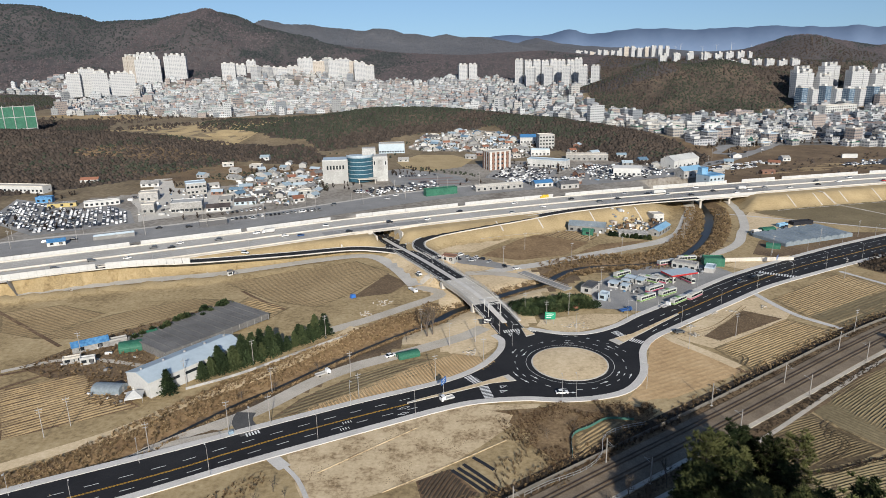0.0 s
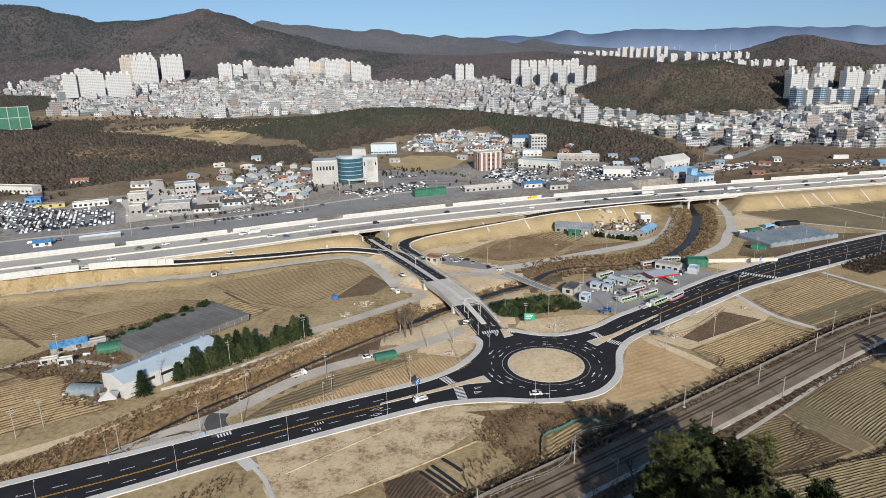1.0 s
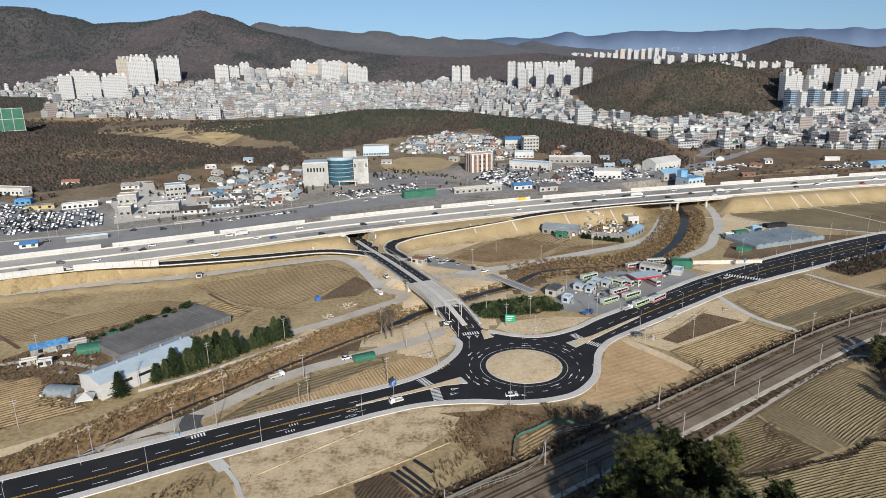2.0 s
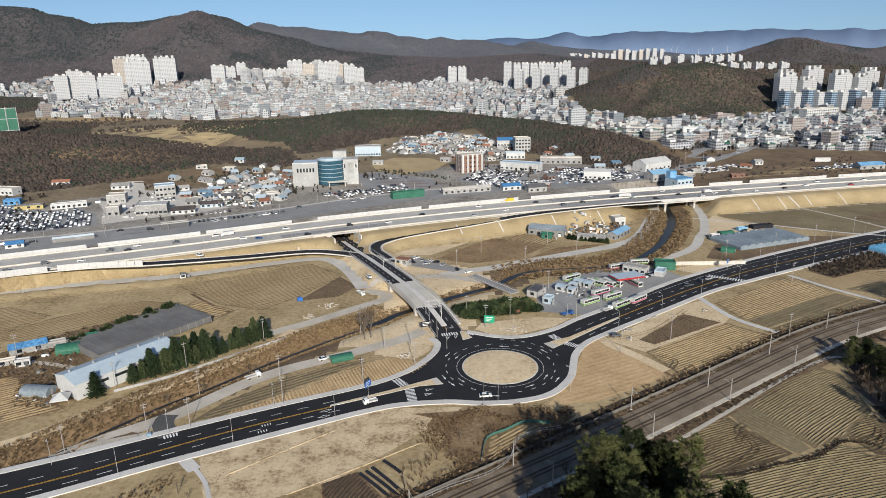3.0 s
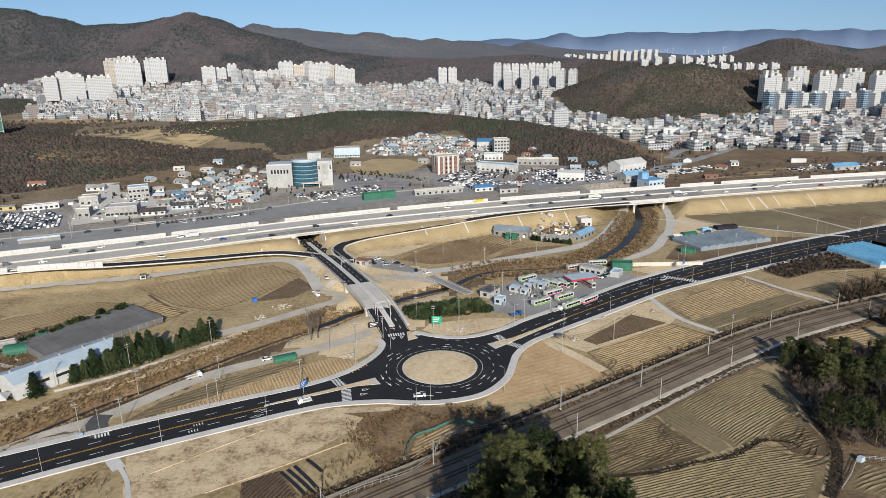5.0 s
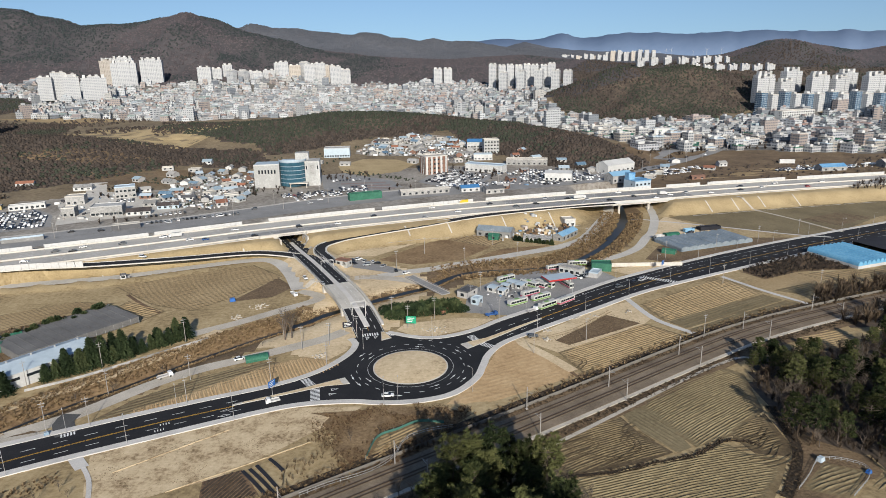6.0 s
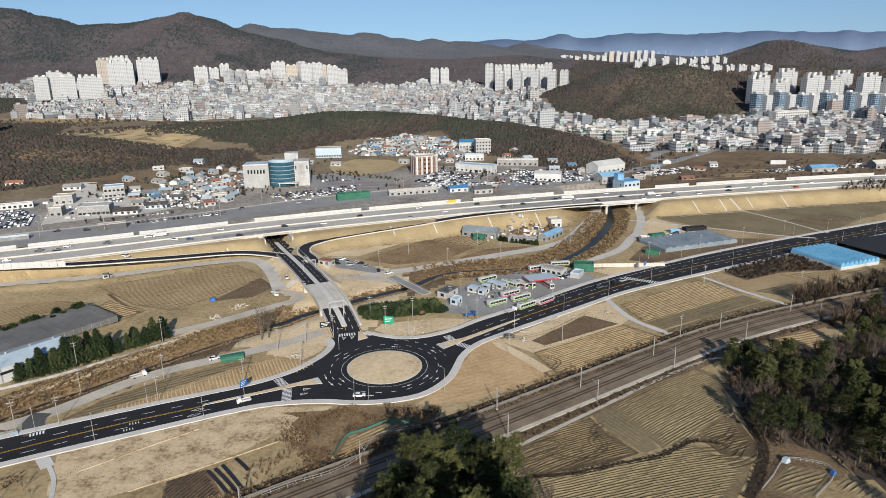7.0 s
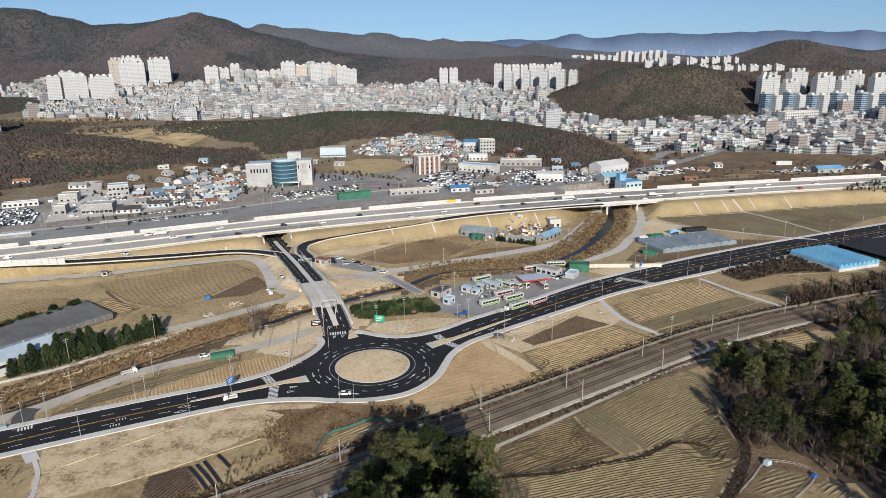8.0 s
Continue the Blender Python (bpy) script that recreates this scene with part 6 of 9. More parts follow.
# single trees: trunk and crown
def pine(seed, H, spread, needles=34, wide=1.0):
    rng = random.Random(seed)
    t = thing("pine_tree", "tall dark green pine with an open, uneven crown", "tree", "pines on the hillock")
    tr = Mesh()
    pts = [Vector((0, 0, -1))]
    for k in range(1, 7):
        pts.append(Vector((pts[-1].x + rng.uniform(-0.3, 0.3), pts[-1].y + rng.uniform(-0.3, 0.3), H * k / 6.3)))
    for k in range(6):
        tr.tube(pts[k], pts[k + 1], 0.34 * (1 - k / 7), 0.34 * (1 - (k + 1) / 7), 6)
    V, F = [], []
    for w in range(13):
        u = 0.3 + 0.7 * w / 12
        i = min(5, int(u * 6))
        base = pts[i].lerp(pts[i + 1], u * 6 - i)
        for l in range(6):
            a = rng.uniform(0, 6.283)
            R = spread * (1.12 - u) ** 0.55 * rng.uniform(0.5, 1.1) + 0.5
            tip = base + Vector((math.cos(a) * R, math.sin(a) * R, rng.uniform(0.1, 1.3)))
            tr.tube(base, tip, 0.07, 0.02, 3)
            for c in range(3):
                cen = base.lerp(tip, 0.45 + 0.27 * c) + Vector((rng.uniform(-0.7, 0.7), rng.uniform(-0.7, 0.7), rng.uniform(-0.2, 0.5)))
                for q in range(needles):
                    dv = Vector((rng.gauss(0, 1), rng.gauss(0, 1), rng.gauss(0.6, 0.6))).normalized() * rng.uniform(0.55, 1.15)
                    sd = dv.orthogonal().normalized() * rng.uniform(0.055, 0.12) * wide
                    n = len(V)
                    V += [tuple(cen + dv * 0.12 - sd), tuple(cen + dv * 0.12 + sd), tuple(cen + dv + sd * 0.5)]
                    F.append((n, n + 1, n + 2))
    tr.make("trunk", M_BARK, t)
    fast_mesh("crown", V, F, M_PINE, t)
    return t


def fir(seed, H, spread):
    rng = random.Random(seed)
    t = thing("fir_tree", "dense dark green cone-shaped fir", "tree", "row of firs beside the warehouse")
    tr = Mesh().tube((0, 0, -0.5), (0, 0, H * 0.96), 0.22, 0.04, 6)
    V, F = [], []
    for w in range(20):
        u = 0.08 + 0.92 * w / 19
        R = spread * (1.03 - u) ** 0.75 * rng.uniform(0.8, 1.1) + 0.15
        for l in range(14):
            a = rng.uniform(0, 6.283)
            r = R * rng.uniform(0.55, 1.1)
            for c in range(4):
                e = (c + 1) / 4
                cen = Vector((math.cos(a) * r * e, math.sin(a) * r * e, H * u - 0.35 * r * e + rng.uniform(-0.15, 0.15)))
                for q in range(3):
                    dv = Vector((math.cos(a) + rng.gauss(0, 0.5), math.sin(a) + rng.gauss(0, 0.5), rng.gauss(0.25, 0.5))).normalized() * rng.uniform(0.6, 1.1)
                    sd = dv.cross(Vector((0, 0, 1)) + Vector((rng.gauss(0, 0.4), rng.gauss(0, 0.4), 0))).normalized() * rng.uniform(0.22, 0.4)
                    n = len(V)
                    V += [tuple(cen - dv * 0.3 - sd), tuple(cen - dv * 0.3 + sd), tuple(cen + dv)]
                    F.append((n, n + 1, n + 2))
    tr.make("trunk", M_BARK, t)
    fast_mesh("crown", V, F, M_FIR, t)
    return t


def bare_tree(seed, H, group, label, spread=0.5, levels=4):
    rng = random.Random(seed)
    t = thing("bare_tree", label, "tree", group)
    tr, tw = Mesh(), Mesh()

    def grow(p, d, L, r, lev):
        q = p + d * L
        if lev >= 4:
            s = d.orthogonal().normalized() * r * 1.3
            tw.add([p - s, p + s, q + s * 0.5], [(0, 1, 2)])
        else:
            (tr if lev < 2 else tw).tube(p, q, r, r * 0.62, 5 if lev < 2 else 3)
        if lev >= levels:
            return
        for k in range(3 if lev else 5):
            nd = (d + Vector((rng.gauss(0, spread), rng.gauss(0, spread), rng.gauss(0.12, 0.25)))).normalized()
            grow(p.lerp(q, rng.uniform(0.45, 1.0)), nd, L * rng.uniform(0.55, 0.8), r * 0.55, lev + 1)
    grow(Vector((0, 0, -0.4)), Vector((rng.gauss(0, 0.05), rng.gauss(0, 0.05), 1)).normalized(), H * 0.38, H * 0.02, 0)
    tr.make("trunk", M_BARK, t)
    tw.make("crown", M_TWIG, t)
    return t


PINES = [pine(s, 14.5 + s % 3 * 1.6, 5.2, 42, 0.95) for s in (1, 2, 3)]
WOOD_PINES = [pine(s, 15, 5.4, 16, 2.1) for s in (11, 12)]
for w_ in WOOD_PINES:
    tagged(w_, "dark green pine among the hillside wood", "tree", "pines of the hillside wood")
BARES = [bare_tree(s, 11 + s % 3, "leafless trees of the wood", "leafless grey-brown tree of the hillside wood", 0.5, 5) for s in (4, 5, 6)]
FIRS = [fir(7, 10.5, 4.3), fir(8, 9.0, 4.2), fir(9, 11.5, 4.1)]


STOOD = set()


def place(templates, spots, seed, lo=0.85, hi=1.15, sink=0.0):
    """First uses stand the templates themselves, then copies."""
    rng = random.Random(seed)
    for i, (x, y) in enumerate(spots):
        t = templates[i % len(templates)]
        s = rng.uniform(lo, hi)
        m = pose(x, y, z_at(x, y) - sink, 0, 0, rng.uniform(0, 360))
        if t.name not in STOOD:
            STOOD.add(t.name)
            t.matrix_basis = m @ Matrix.Diagonal((s, s, s, 1))
        else:
            c = copy_thing(t, m)
            c.scale = (s, s, s * rng.uniform(0.92, 1.08))


GROVE = [(73, 155), (82, 158), (89, 152), (66, 149), (78, 147), (98, 148), (70, 140), (86, 142), (94, 138), (62, 141), (104, 142), (78, 133), (88, 128), (100, 131), (68, 130), (58, 134), (110, 135), (96, 121)]
GROVE += [(77, 151), (85, 147), (70, 145), (92, 145), (80, 139), (64, 135), (90, 133), (74, 126), (84, 122), (104, 126), (94, 113), (62, 124), (114, 128), (68, 117), (108, 117), (80, 112), (58, 116), (120, 118), (72, 106), (100, 106), (112, 106), (88, 102), (60, 106), (126, 108)]
GROVE = [p for p in GROVE if (p[0] < 92 and p[1] < 146) or p in ((73, 155), (89, 152), (66, 149)) or (p[1] < 120 and p[0] < 104)]
# tall front of the grove, then the lower rest
place(PINES, [(72, 151), (78, 154), (83, 156), (88, 153), (67, 145), (76, 146), (85, 147), (92, 147), (63, 138), (72, 139)], 24, 1.22, 1.4)
place(PINES, GROVE, 1, 0.82, 1.12)
# back pines, mostly out of view, added to lengthen the grove's shadow
place(PINES, [(62 + 7 * k, 127 - 7 * (k % 3)) for k in range(5)] + [(60 + 10 * k, 108) for k in range(4)], 21, 1.15, 1.4)
place(BARES, [(93, 158), (97, 154), (96, 149), (90, 161), (53, 148), (48, 146), (56, 152), (99, 146), (94, 143), (101, 151), (92, 153), (46, 152), (52, 156), (64, 160), (78, 164), (86, 163), (96, 160), (100, 157), (104, 150), (102, 145), (98, 141), (106, 146), (94, 148), (90, 157), (98, 163), (88, 166), (82, 167)], 2, 0.45, 0.8)
P = fill(FOREST_D, 6.4, 41)
rng = np.random.default_rng(42)
P = P[(P[:, 0] < 330) & (P[:, 1] > 128) & (P[:, 0] - 75 < 1.05 * P[:, 1]) & ~inside(P[:, 0], P[:, 1], [(190, 163), (206, 167), (212, 152), (200, 137), (184, 142)])]
ev = (wave(P[:, 0], P[:, 1], 22, 2) + rng.uniform(-0.5, 0.5, len(P)) + np.where((P[:, 1] > 178) & (P[:, 1] < 262), 0.5, -0.25)) > 0.1
near_rail = np.abs(near_line(P[:, 0], P[:, 1], RAILWAY)[0])
clear = (near_rail > 15) & ~inside(P[:, 0], P[:, 1], [(210, 246), (212, 262), (240, 274), (247, 258), (238, 242)])
place(WOOD_PINES, P[ev & clear & (P[:, 1] < 214)][:, :2].tolist(), 3, 0.6, 0.9)
place(WOOD_PINES, P[ev & clear & (P[:, 1] >= 214)][:, :2].tolist(), 33, 0.42, 0.66)
place(BARES, P[~ev & clear][:, :2].tolist(), 4, 0.7, 1.05)
FIRROW = [(-84.5, 240.5), (-77.5, 246.5), (-71, 252.5), (-65, 258.5), (-58, 265), (-52, 271), (-97.5, 222.5), (-88.5, 233), (-86, 236), (-82.5, 238.5), (-79, 241.5), (-76, 244.5), (-73, 247), (-70, 250), (-67, 252.5), (-64.5, 255.5), (-61.5, 258), (-59, 261), (-56, 263.5), (-53.5, 266.5), (-51, 269), (-48, 272)]
place(FIRS, FIRROW, 5, 0.6, 1.12)
rng = random.Random(9)
HEDGE = [(42 + 33 * u + rng.uniform(-0.7, 0.7) - 4 * v, 290 + 8 * u + 9 * v + rng.uniform(-0.8, 0.8)) for u in [k / 11 for k in range(12)] for v in (0, 0.5, 1.0)]
def bush(seed, H, spread):
    """Low rounded evergreen: leaf sprays through a dome, on short stems."""
    rng = random.Random(seed)
    t = thing("hedge_bush", "dense rounded dark green bush in a hedge block", "bush", "evergreen block by the creek")
    tr = Mesh()
    for k in range(4):
        tr.tube((0, 0, -0.3), (spread * 0.35 * math.cos(1.6 * k), spread * 0.35 * math.sin(1.6 * k), H * 0.6), 0.07, 0.03, 4)
    V, F = [], []
    for k in range(1500):
        a, u, e = rng.uniform(0, 6.283), rng.random(), rng.uniform(0.55, 1.0) ** 0.5
        el = math.asin(u)
        rad = e * (1 + 0.12 * math.sin(3 * a + seed) + 0.1 * math.sin(7 * a))
        cen = Vector((math.cos(a) * math.cos(el) * spread * rad, math.sin(a) * math.cos(el) * spread * rad, H * (0.15 + 0.85 * math.sin(el)) * rad))
        dv = Vector((math.cos(a) + rng.gauss(0, 0.6), math.sin(a) + rng.gauss(0, 0.6), 0.8 + rng.gauss(0, 0.5))).normalized() * rng.uniform(0.3, 0.6)
        sd = dv.orthogonal().normalized() * rng.uniform(0.1, 0.2)
        n = len(V)
        V += [tuple(cen - sd), tuple(cen + sd), tuple(cen + dv)]
        F.append((n, n + 1, n + 2))
    tr.make("stem", M_BARK, t)
    fast_mesh("crown", V, F, M_FIR, t)
    return t


YOUNG = [bush(20, 3.4, 2.7), bush(21, 3.0, 2.9)]
place(YOUNG, HEDGE, 6, 1.0, 1.3)
BIG = [bare_tree(31, 15, "leafless trees by the creek", "tall leafless tree with fanned grey branches by the creek", 0.42, 5)]
place(BIG, [(-1, 270), (-3.5, 268)], 7, 1.15, 1.3)
place(BARES, [(-12, 262), (-46, 240), (-60, 226), (-70, 219), (35, 186), (44, 190), (-46, 163), (-50, 158), (-42, 160), (58, 180)], 8, 0.3, 0.5)
SHRUB = [fir(40, 2.6, 1.5)]
tagged(SHRUB[0], "low olive-green evergreen shrub", "shrub", "shrubs round the sheds")
rng = random.Random(12)
place(SHRUB, [(-128 + 30 * k / 17 + rng.uniform(-2, 2), 266 + 42 * k / 17 + rng.uniform(-2, 2)) for k in range(18)], 9, 1.1, 2.0)
place(SHRUB, [(116 + 22 * k / 9, 424 - 12 * k / 9) for k in range(10)], 11, 0.8, 1.3)

# taller trees added at this end to shade the railway wood
P = fill([(252, 272), (300, 272), (420, 296), (430, 336), (330, 330), (292, 316), (262, 300)], 13, 431)
P = P[np.abs(near_line(P[:, 0], P[:, 1], RAILWAY)[0]) > 10]
place(WOOD_PINES, P[::2, :2].tolist(), 432, 0.7, 1.0)
place(BARES, P[1::2, :2].tolist(), 433, 0.9, 1.2)
P = fill(FOREST_F, 4.2, 61)
P = P[(np.abs(near_line(P[:, 0], P[:, 1], RAILWAY)[0]) > 8) & (P[:, 0] < 480)]
# dense dark wood, with the hill trees' shade also put into its colour
scatter("railway_wood", P, np.random.default_rng(62).uniform(0.7, 1.35, len(P)), T_THICKET, M_DARKSCRUB, "dark bare wood beside the railway", "woodland", 63)
PLOT = [(-46, 181), (10, 208), (30, 206), (14, 183), (-2, 168), (-34, 152), (-40, 165)]
P = fill(PLOT, 0.8, 70)
P = P[wave(P[:, 0], P[:, 1], 5, 4) + 0.5 * wave(P[:, 0], P[:, 1], 1.7, 1) > 0.42]
scatter("fallow_weeds", fill([(112, 262), (143, 291), (158, 279), (119, 254)], 1.2, 81), 0.32, T_BRUSH, M_SCRUB, "dry weeds on the fallow patch", "weeds", 82)
scatter("plot_weeds", P, np.random.default_rng(71).uniform(0.14, 0.4, len(P)), T_BRUSH, M_SCRUB, "patches of dry weeds on the sandy plot", "weeds", 72, 0.28)
P = fill([(-100, 130), (10, 130), (40, 165), (16, 160), (-34, 150), (-52, 172)], 1.3, 73)
P = P[wave(P[:, 0], P[:, 1], 7, 9) > -0.1]
scatter("bank_scrub", P, np.random.default_rng(74).uniform(0.4, 1.3, len(P)), T_TUFT, M_SCRUB, "dry scrub along the railway bank", "scrub", 75)
P = fill([(233, 348), (257, 370), (288, 381), (298, 350), (264, 347), (240, 335)], 2.2, 63)
scatter("dark_scrub", P, np.random.default_rng(64).uniform(0.7, 2.2, len(P)), T_BRUSH, M_CROWNS, "dark brown scrub beside the greenhouses", "scrub", 65)
P = fill([(405, 535), (430, 560), (500, 580), (560, 590), (560, 560), (450, 530)], 4.5, 66)
scatter("embankment_scrub", P, np.random.default_rng(67).uniform(0.4, 0.8, len(P)), T_THICKET, M_CROWNS, "dark bare scrub on the embankment", "scrub", 68)
GARDEN = [(-166, 246), (-150, 272), (-120, 300), (-104, 312), (-100, 304), (-122, 272), (-116, 256), (-112, 240), (-104, 222), (-112, 212), (-126, 216), (-134, 238), (-148, 236)]
P = fill(GARDEN, 1.7, 76)
scatter("garden_scrub", P, np.random.default_rng(77).uniform(0.4, 1.5, len(P)), T_TUFT, M_SCRUB, "tangled brown scrub round the sheds", "scrub", 78)
# undergrowth of the hillside wood, and town trees
P = fill(FOREST_D, 2.9, 45)
P = P[(P[:, 0] < 320) & (P[:, 1] > 128) & (P[:, 0] - 75 < 1.05 * P[:, 1])]
scatter("undergrowth", P, np.random.default_rng(46).uniform(0.25, 0.7, len(P)), T_THICKET, M_DARKSCRUB, "brown leafless undergrowth of the hillside wood", "undergrowth", 47)
P = fill(TOWN, 21, 48)
scatter("town_trees", P, np.random.default_rng(49).uniform(0.4, 0.75, len(P)), T_BAREPUFF + T_EVERPUFF, M_CROWNS, "bare and dark trees between the town buildings", "trees", 50)
EDGE = [(-640, 1000), (-420, 880), (-300, 830), (-150, 800), (-300, 1020), (-520, 1090)]
P = fill(EDGE, 9, 53)
P = P[wave(P[:, 0], P[:, 1], 35, 8) > 0.1]
scatter("field_edge_trees", P, np.random.default_rng(54).uniform(0.45, 0.8, len(P)), T_BAREPUFF, M_CROWNS, "bare trees between terraced fields", "trees", 55)

# ---- buildings ----
WIN = Mesh().box(-0.6, -0.06, 0, 0.6, 0.05, 1.3).make("window", M_DARKGLASS)
WIN_ME = WIN.data
bpy.data.objects.remove(WIN)
DOOR = Mesh().box(-0.6, -0.06, 0, 0.6, 0.05, 2.1).make("door", M_ROOFGREY)
DOOR_ME = DOOR.data
bpy.data.objects.remove(DOOR)


def building(name, label, x, y, w, d, h, rot=0, wall=None, roof=None, shape="flat", win=(0, 0), z=None, over=0.3, group="", door=True, category="building", rise=None, winw=1.0, sides=True):
    """A house or hall: wall, roof, windows and door. w runs along the front, which faces the valley; d goes back."""
    wall, roof = wall or M_WALLWHITE, roof or M_ROOFGREY
    t = thing(name, label, category, group)
    zz = z_at(x, y) if z is None else z
    t.matrix_basis = pose(x, y, zz, 0, 0, rot)
    b = Mesh()
    rz = rise or min(w, d) * 0.24
    if shape == "flat":
        b.box(-w / 2, -d / 2, -0.8, w / 2, d / 2, h)
        b.make("wall", wall, t)
        r = Mesh().box(-w / 2 - 0.12, -d / 2 - 0.12, h, w / 2 + 0.12, d / 2 + 0.12, h + 0.16)
        for x0, y0, x1, y1 in ((-w / 2, -d / 2, w / 2, -d / 2 + 0.25), (-w / 2, d / 2 - 0.25, w / 2, d / 2), (-w / 2, -d / 2 + 0.25, -w / 2 + 0.25, d / 2 - 0.25), (w / 2 - 0.25, -d / 2 + 0.25, w / 2, d / 2 - 0.25)):
            r.box(x0, y0, h + 0.16, x1, y1, h + 0.7)
        r.make("roof", roof, t)
    elif shape == "arch":
        sec = [(-d / 2, -0.3)] + [(-d / 2 * math.cos(math.pi * k / 10), h * 0.45 + (h * 0.55) * math.sin(math.pi * k / 10)) for k in range(11)] + [(d / 2, -0.3)]
        b.prism(sec, -w / 2, w / 2)
        o = b.make("cover", roof, t)
        o.matrix_basis = pose(0, 0, 0, 0, 0, 90)
        for sd in (-1, 1):
            e = Mesh().box(-0.03, -0.5, 0, 0.03, 0.5, min(2.0, h * 0.7)).make("door", wall, t)
            e.matrix_basis = pose(sd * (w / 2 + 0.03), 0, 0)
        return t
    else:
        sec = [(-d / 2, -0.8), (-d / 2, h), (0, h + rz), (d / 2, h), (d / 2, -0.8)]
        b.prism(sec, -w / 2, w / 2)
        b.make("wall", wall, t).matrix_basis = pose(0, 0, 0, 0, 0, 90)
        k = rz / (d / 2)
        dd = d / 2 + over
        top = [(-dd, h - over * k), (0, h + rz), (dd, h - over * k), (dd, h - over * k + 0.18), (0, h + rz + 0.18), (-dd, h - over * k + 0.18)]
        Mesh().prism(top, -w / 2 - over, w / 2 + over).make("roof", roof, t).matrix_basis = pose(0, 0, 0, 0, 0, 90)
    nx_, nz_ = win
    for i in range(nx_):
        for j in range(nz_):
            o = new("window", WIN_ME)
            o.parent = t
            o.matrix_basis = pose(-w / 2 + w * (i + 0.5) / nx_, -d / 2, 0.9 + (h - 0.4) / nz_ * j) @ Matrix.Diagonal((winw * min(1.6, w / nx_ * 0.55), 1, min(1.2, (h / nz_) * 0.4), 1))
    for j in range(nz_ if sides else 0):
        for k2 in (-1, 1):
            o = new("window", WIN_ME)
            o.parent = t
            o.matrix_basis = pose(k2 * w / 2, d * 0.18 * k2, 0.9 + (h - 0.4) / nz_ * j, 0, 0, 90 * k2)
    if door and nx_:
        o = new("door", DOOR_ME)
        o.parent = t
        o.matrix_basis = pose(w * (0.5 / nx_) if nx_ % 2 == 0 else w * 0.5 / nx_ * 1.9, -d / 2, 0)
    return t


# near sheds
ware = building("warehouse", "long white warehouse with a pale blue metal roof", -96, 239.5, 41, 15, 6.2, 53, M_PANEL, M_ROOFPALE, "gable", (0, 0), z=0, group="", category="warehouse", rise=2.0)
for k in range(4):
    Mesh().box(-14 + 8 * k, -7.62, 3.4, -8.5 + 8 * k, -7.5, 4.5).make("strip_window", M_DARKGLASS, ware)
for k in range(5):
    Mesh().tube((-18 + 9 * k, 1.2, 7.9), (-18 + 9 * k, 1.2, 8.8), 0.45, 0.45, 8).make("roof_vent", M_STEEL, ware)
nt_ = thing("net_house", "low flat house covered with dark grey shade net", "greenhouse")
Mesh().box(-26, -14, 3.1, 26, 14, 3.35).make("net_roof", M_NET, nt_)
for k in range(14):
    Mesh().box(-25.8 + 4 * k - 0.1, -14.1, 3.35, -25.8 + 4 * k + 0.1, 14.1, 3.5).make("roof_wire", M_NET, nt_)
for a in (-26, 26):
    Mesh().box(a - 0.05, -14, 0.0, a + 0.05, 14, 3.1).make("side_net", M_NET, nt_)
for a in (-14, 14):
    Mesh().box(-26, a - 0.05, 0.6, 26, a + 0.05, 3.1).make("side_net", M_NET, nt_)
for k in range(14):
    for a in (-14.1, 14.1):
        Mesh().tube((-26 + 4 * k, a, -0.2), (-26 + 4 * k, a, 3.4), 0.06, 0.06, 5).make("post", M_STEEL, nt_)
nt_.matrix_basis = pose(-104, 279, 0, 0, 0, 52)
building("tarp_shed", "shed with a bright blue tarpaulin roof", -146, 264, 14, 6, 2.8, 32, M_WALLGREY, M_ROOFBLUE, "gable", (2, 1), z=0, category="shed")
building("polytunnel", "small tunnel shed under a green tarpaulin", -128, 262, 9, 7, 3.6, 20, M_WALLGREY, M_ROOFGREEN, "arch", z=0, category="shed")
building("polytunnel", "small tunnel shed under grey film", -120, 225, 11, 6, 3.0, -8, M_WALLGREY, M_GREYFILM, "arch", z=0, category="shed")
building("container", "small white cabin beside the sheds", -139.5, 249, 5.5, 2.6, 2.5, 20, M_WALLWHITE, M_WALLWHITE, "flat", (2, 1), z=0, category="cabin")
building("container", "long pale cabin beside the sheds", -146.5, 250, 6.5, 2.6, 2.2, 25, M_WALLGREY, M_CONC, "flat", (2, 1), z=0, category="cabin")
building("shed", "low grey-roofed lean-to beside the blue shed", -136, 268, 7, 3, 2.2, 30, M_WALLGREY, M_ROOFGREY, "flat", (0, 0), z=0, category="shed")
building("shed", "small shed with a green tarpaulin", -124, 273, 5, 4, 2.8, 40, M_WALLGREY, M_ROOFGREEN, "gable", (0, 0), z=0, category="shed")
building("shed", "small shed with a teal roof", -116, 276, 5, 3.5, 2.2, 40, M_WALLGREY, M_ROOFGREEN, "flat", (0, 0), z=0, category="shed")
tent = thing("canopy_tent", "white pyramid canopy tent", "tent")
Mesh().add([(-3, -3, 2.3), (3, -3, 2.3), (3, 3, 2.3), (-3, 3, 2.3), (0, 0, 4.2)], [(0, 1, 4), (1, 2, 4), (2, 3, 4), (3, 0, 4), (3, 2, 1, 0)]).make("canopy", M_PANEL, tent)
Mesh().box(-3, -3, 1.9, 3, -2.95, 2.3).box(-3, -3, 1.9, -2.95, 3, 2.3).make("valance", M_PANEL, tent)
for a in (-2.9, 2.9):
    for b_ in (-2.9, 2.9):
        Mesh().tube((a, b_, 0), (a, b_, 2.3), 0.06, 0.06, 5).make("leg", M_STEEL, tent)
tent.matrix_basis = pose(-107.5, 217.5, 0, 0, 0, 15)
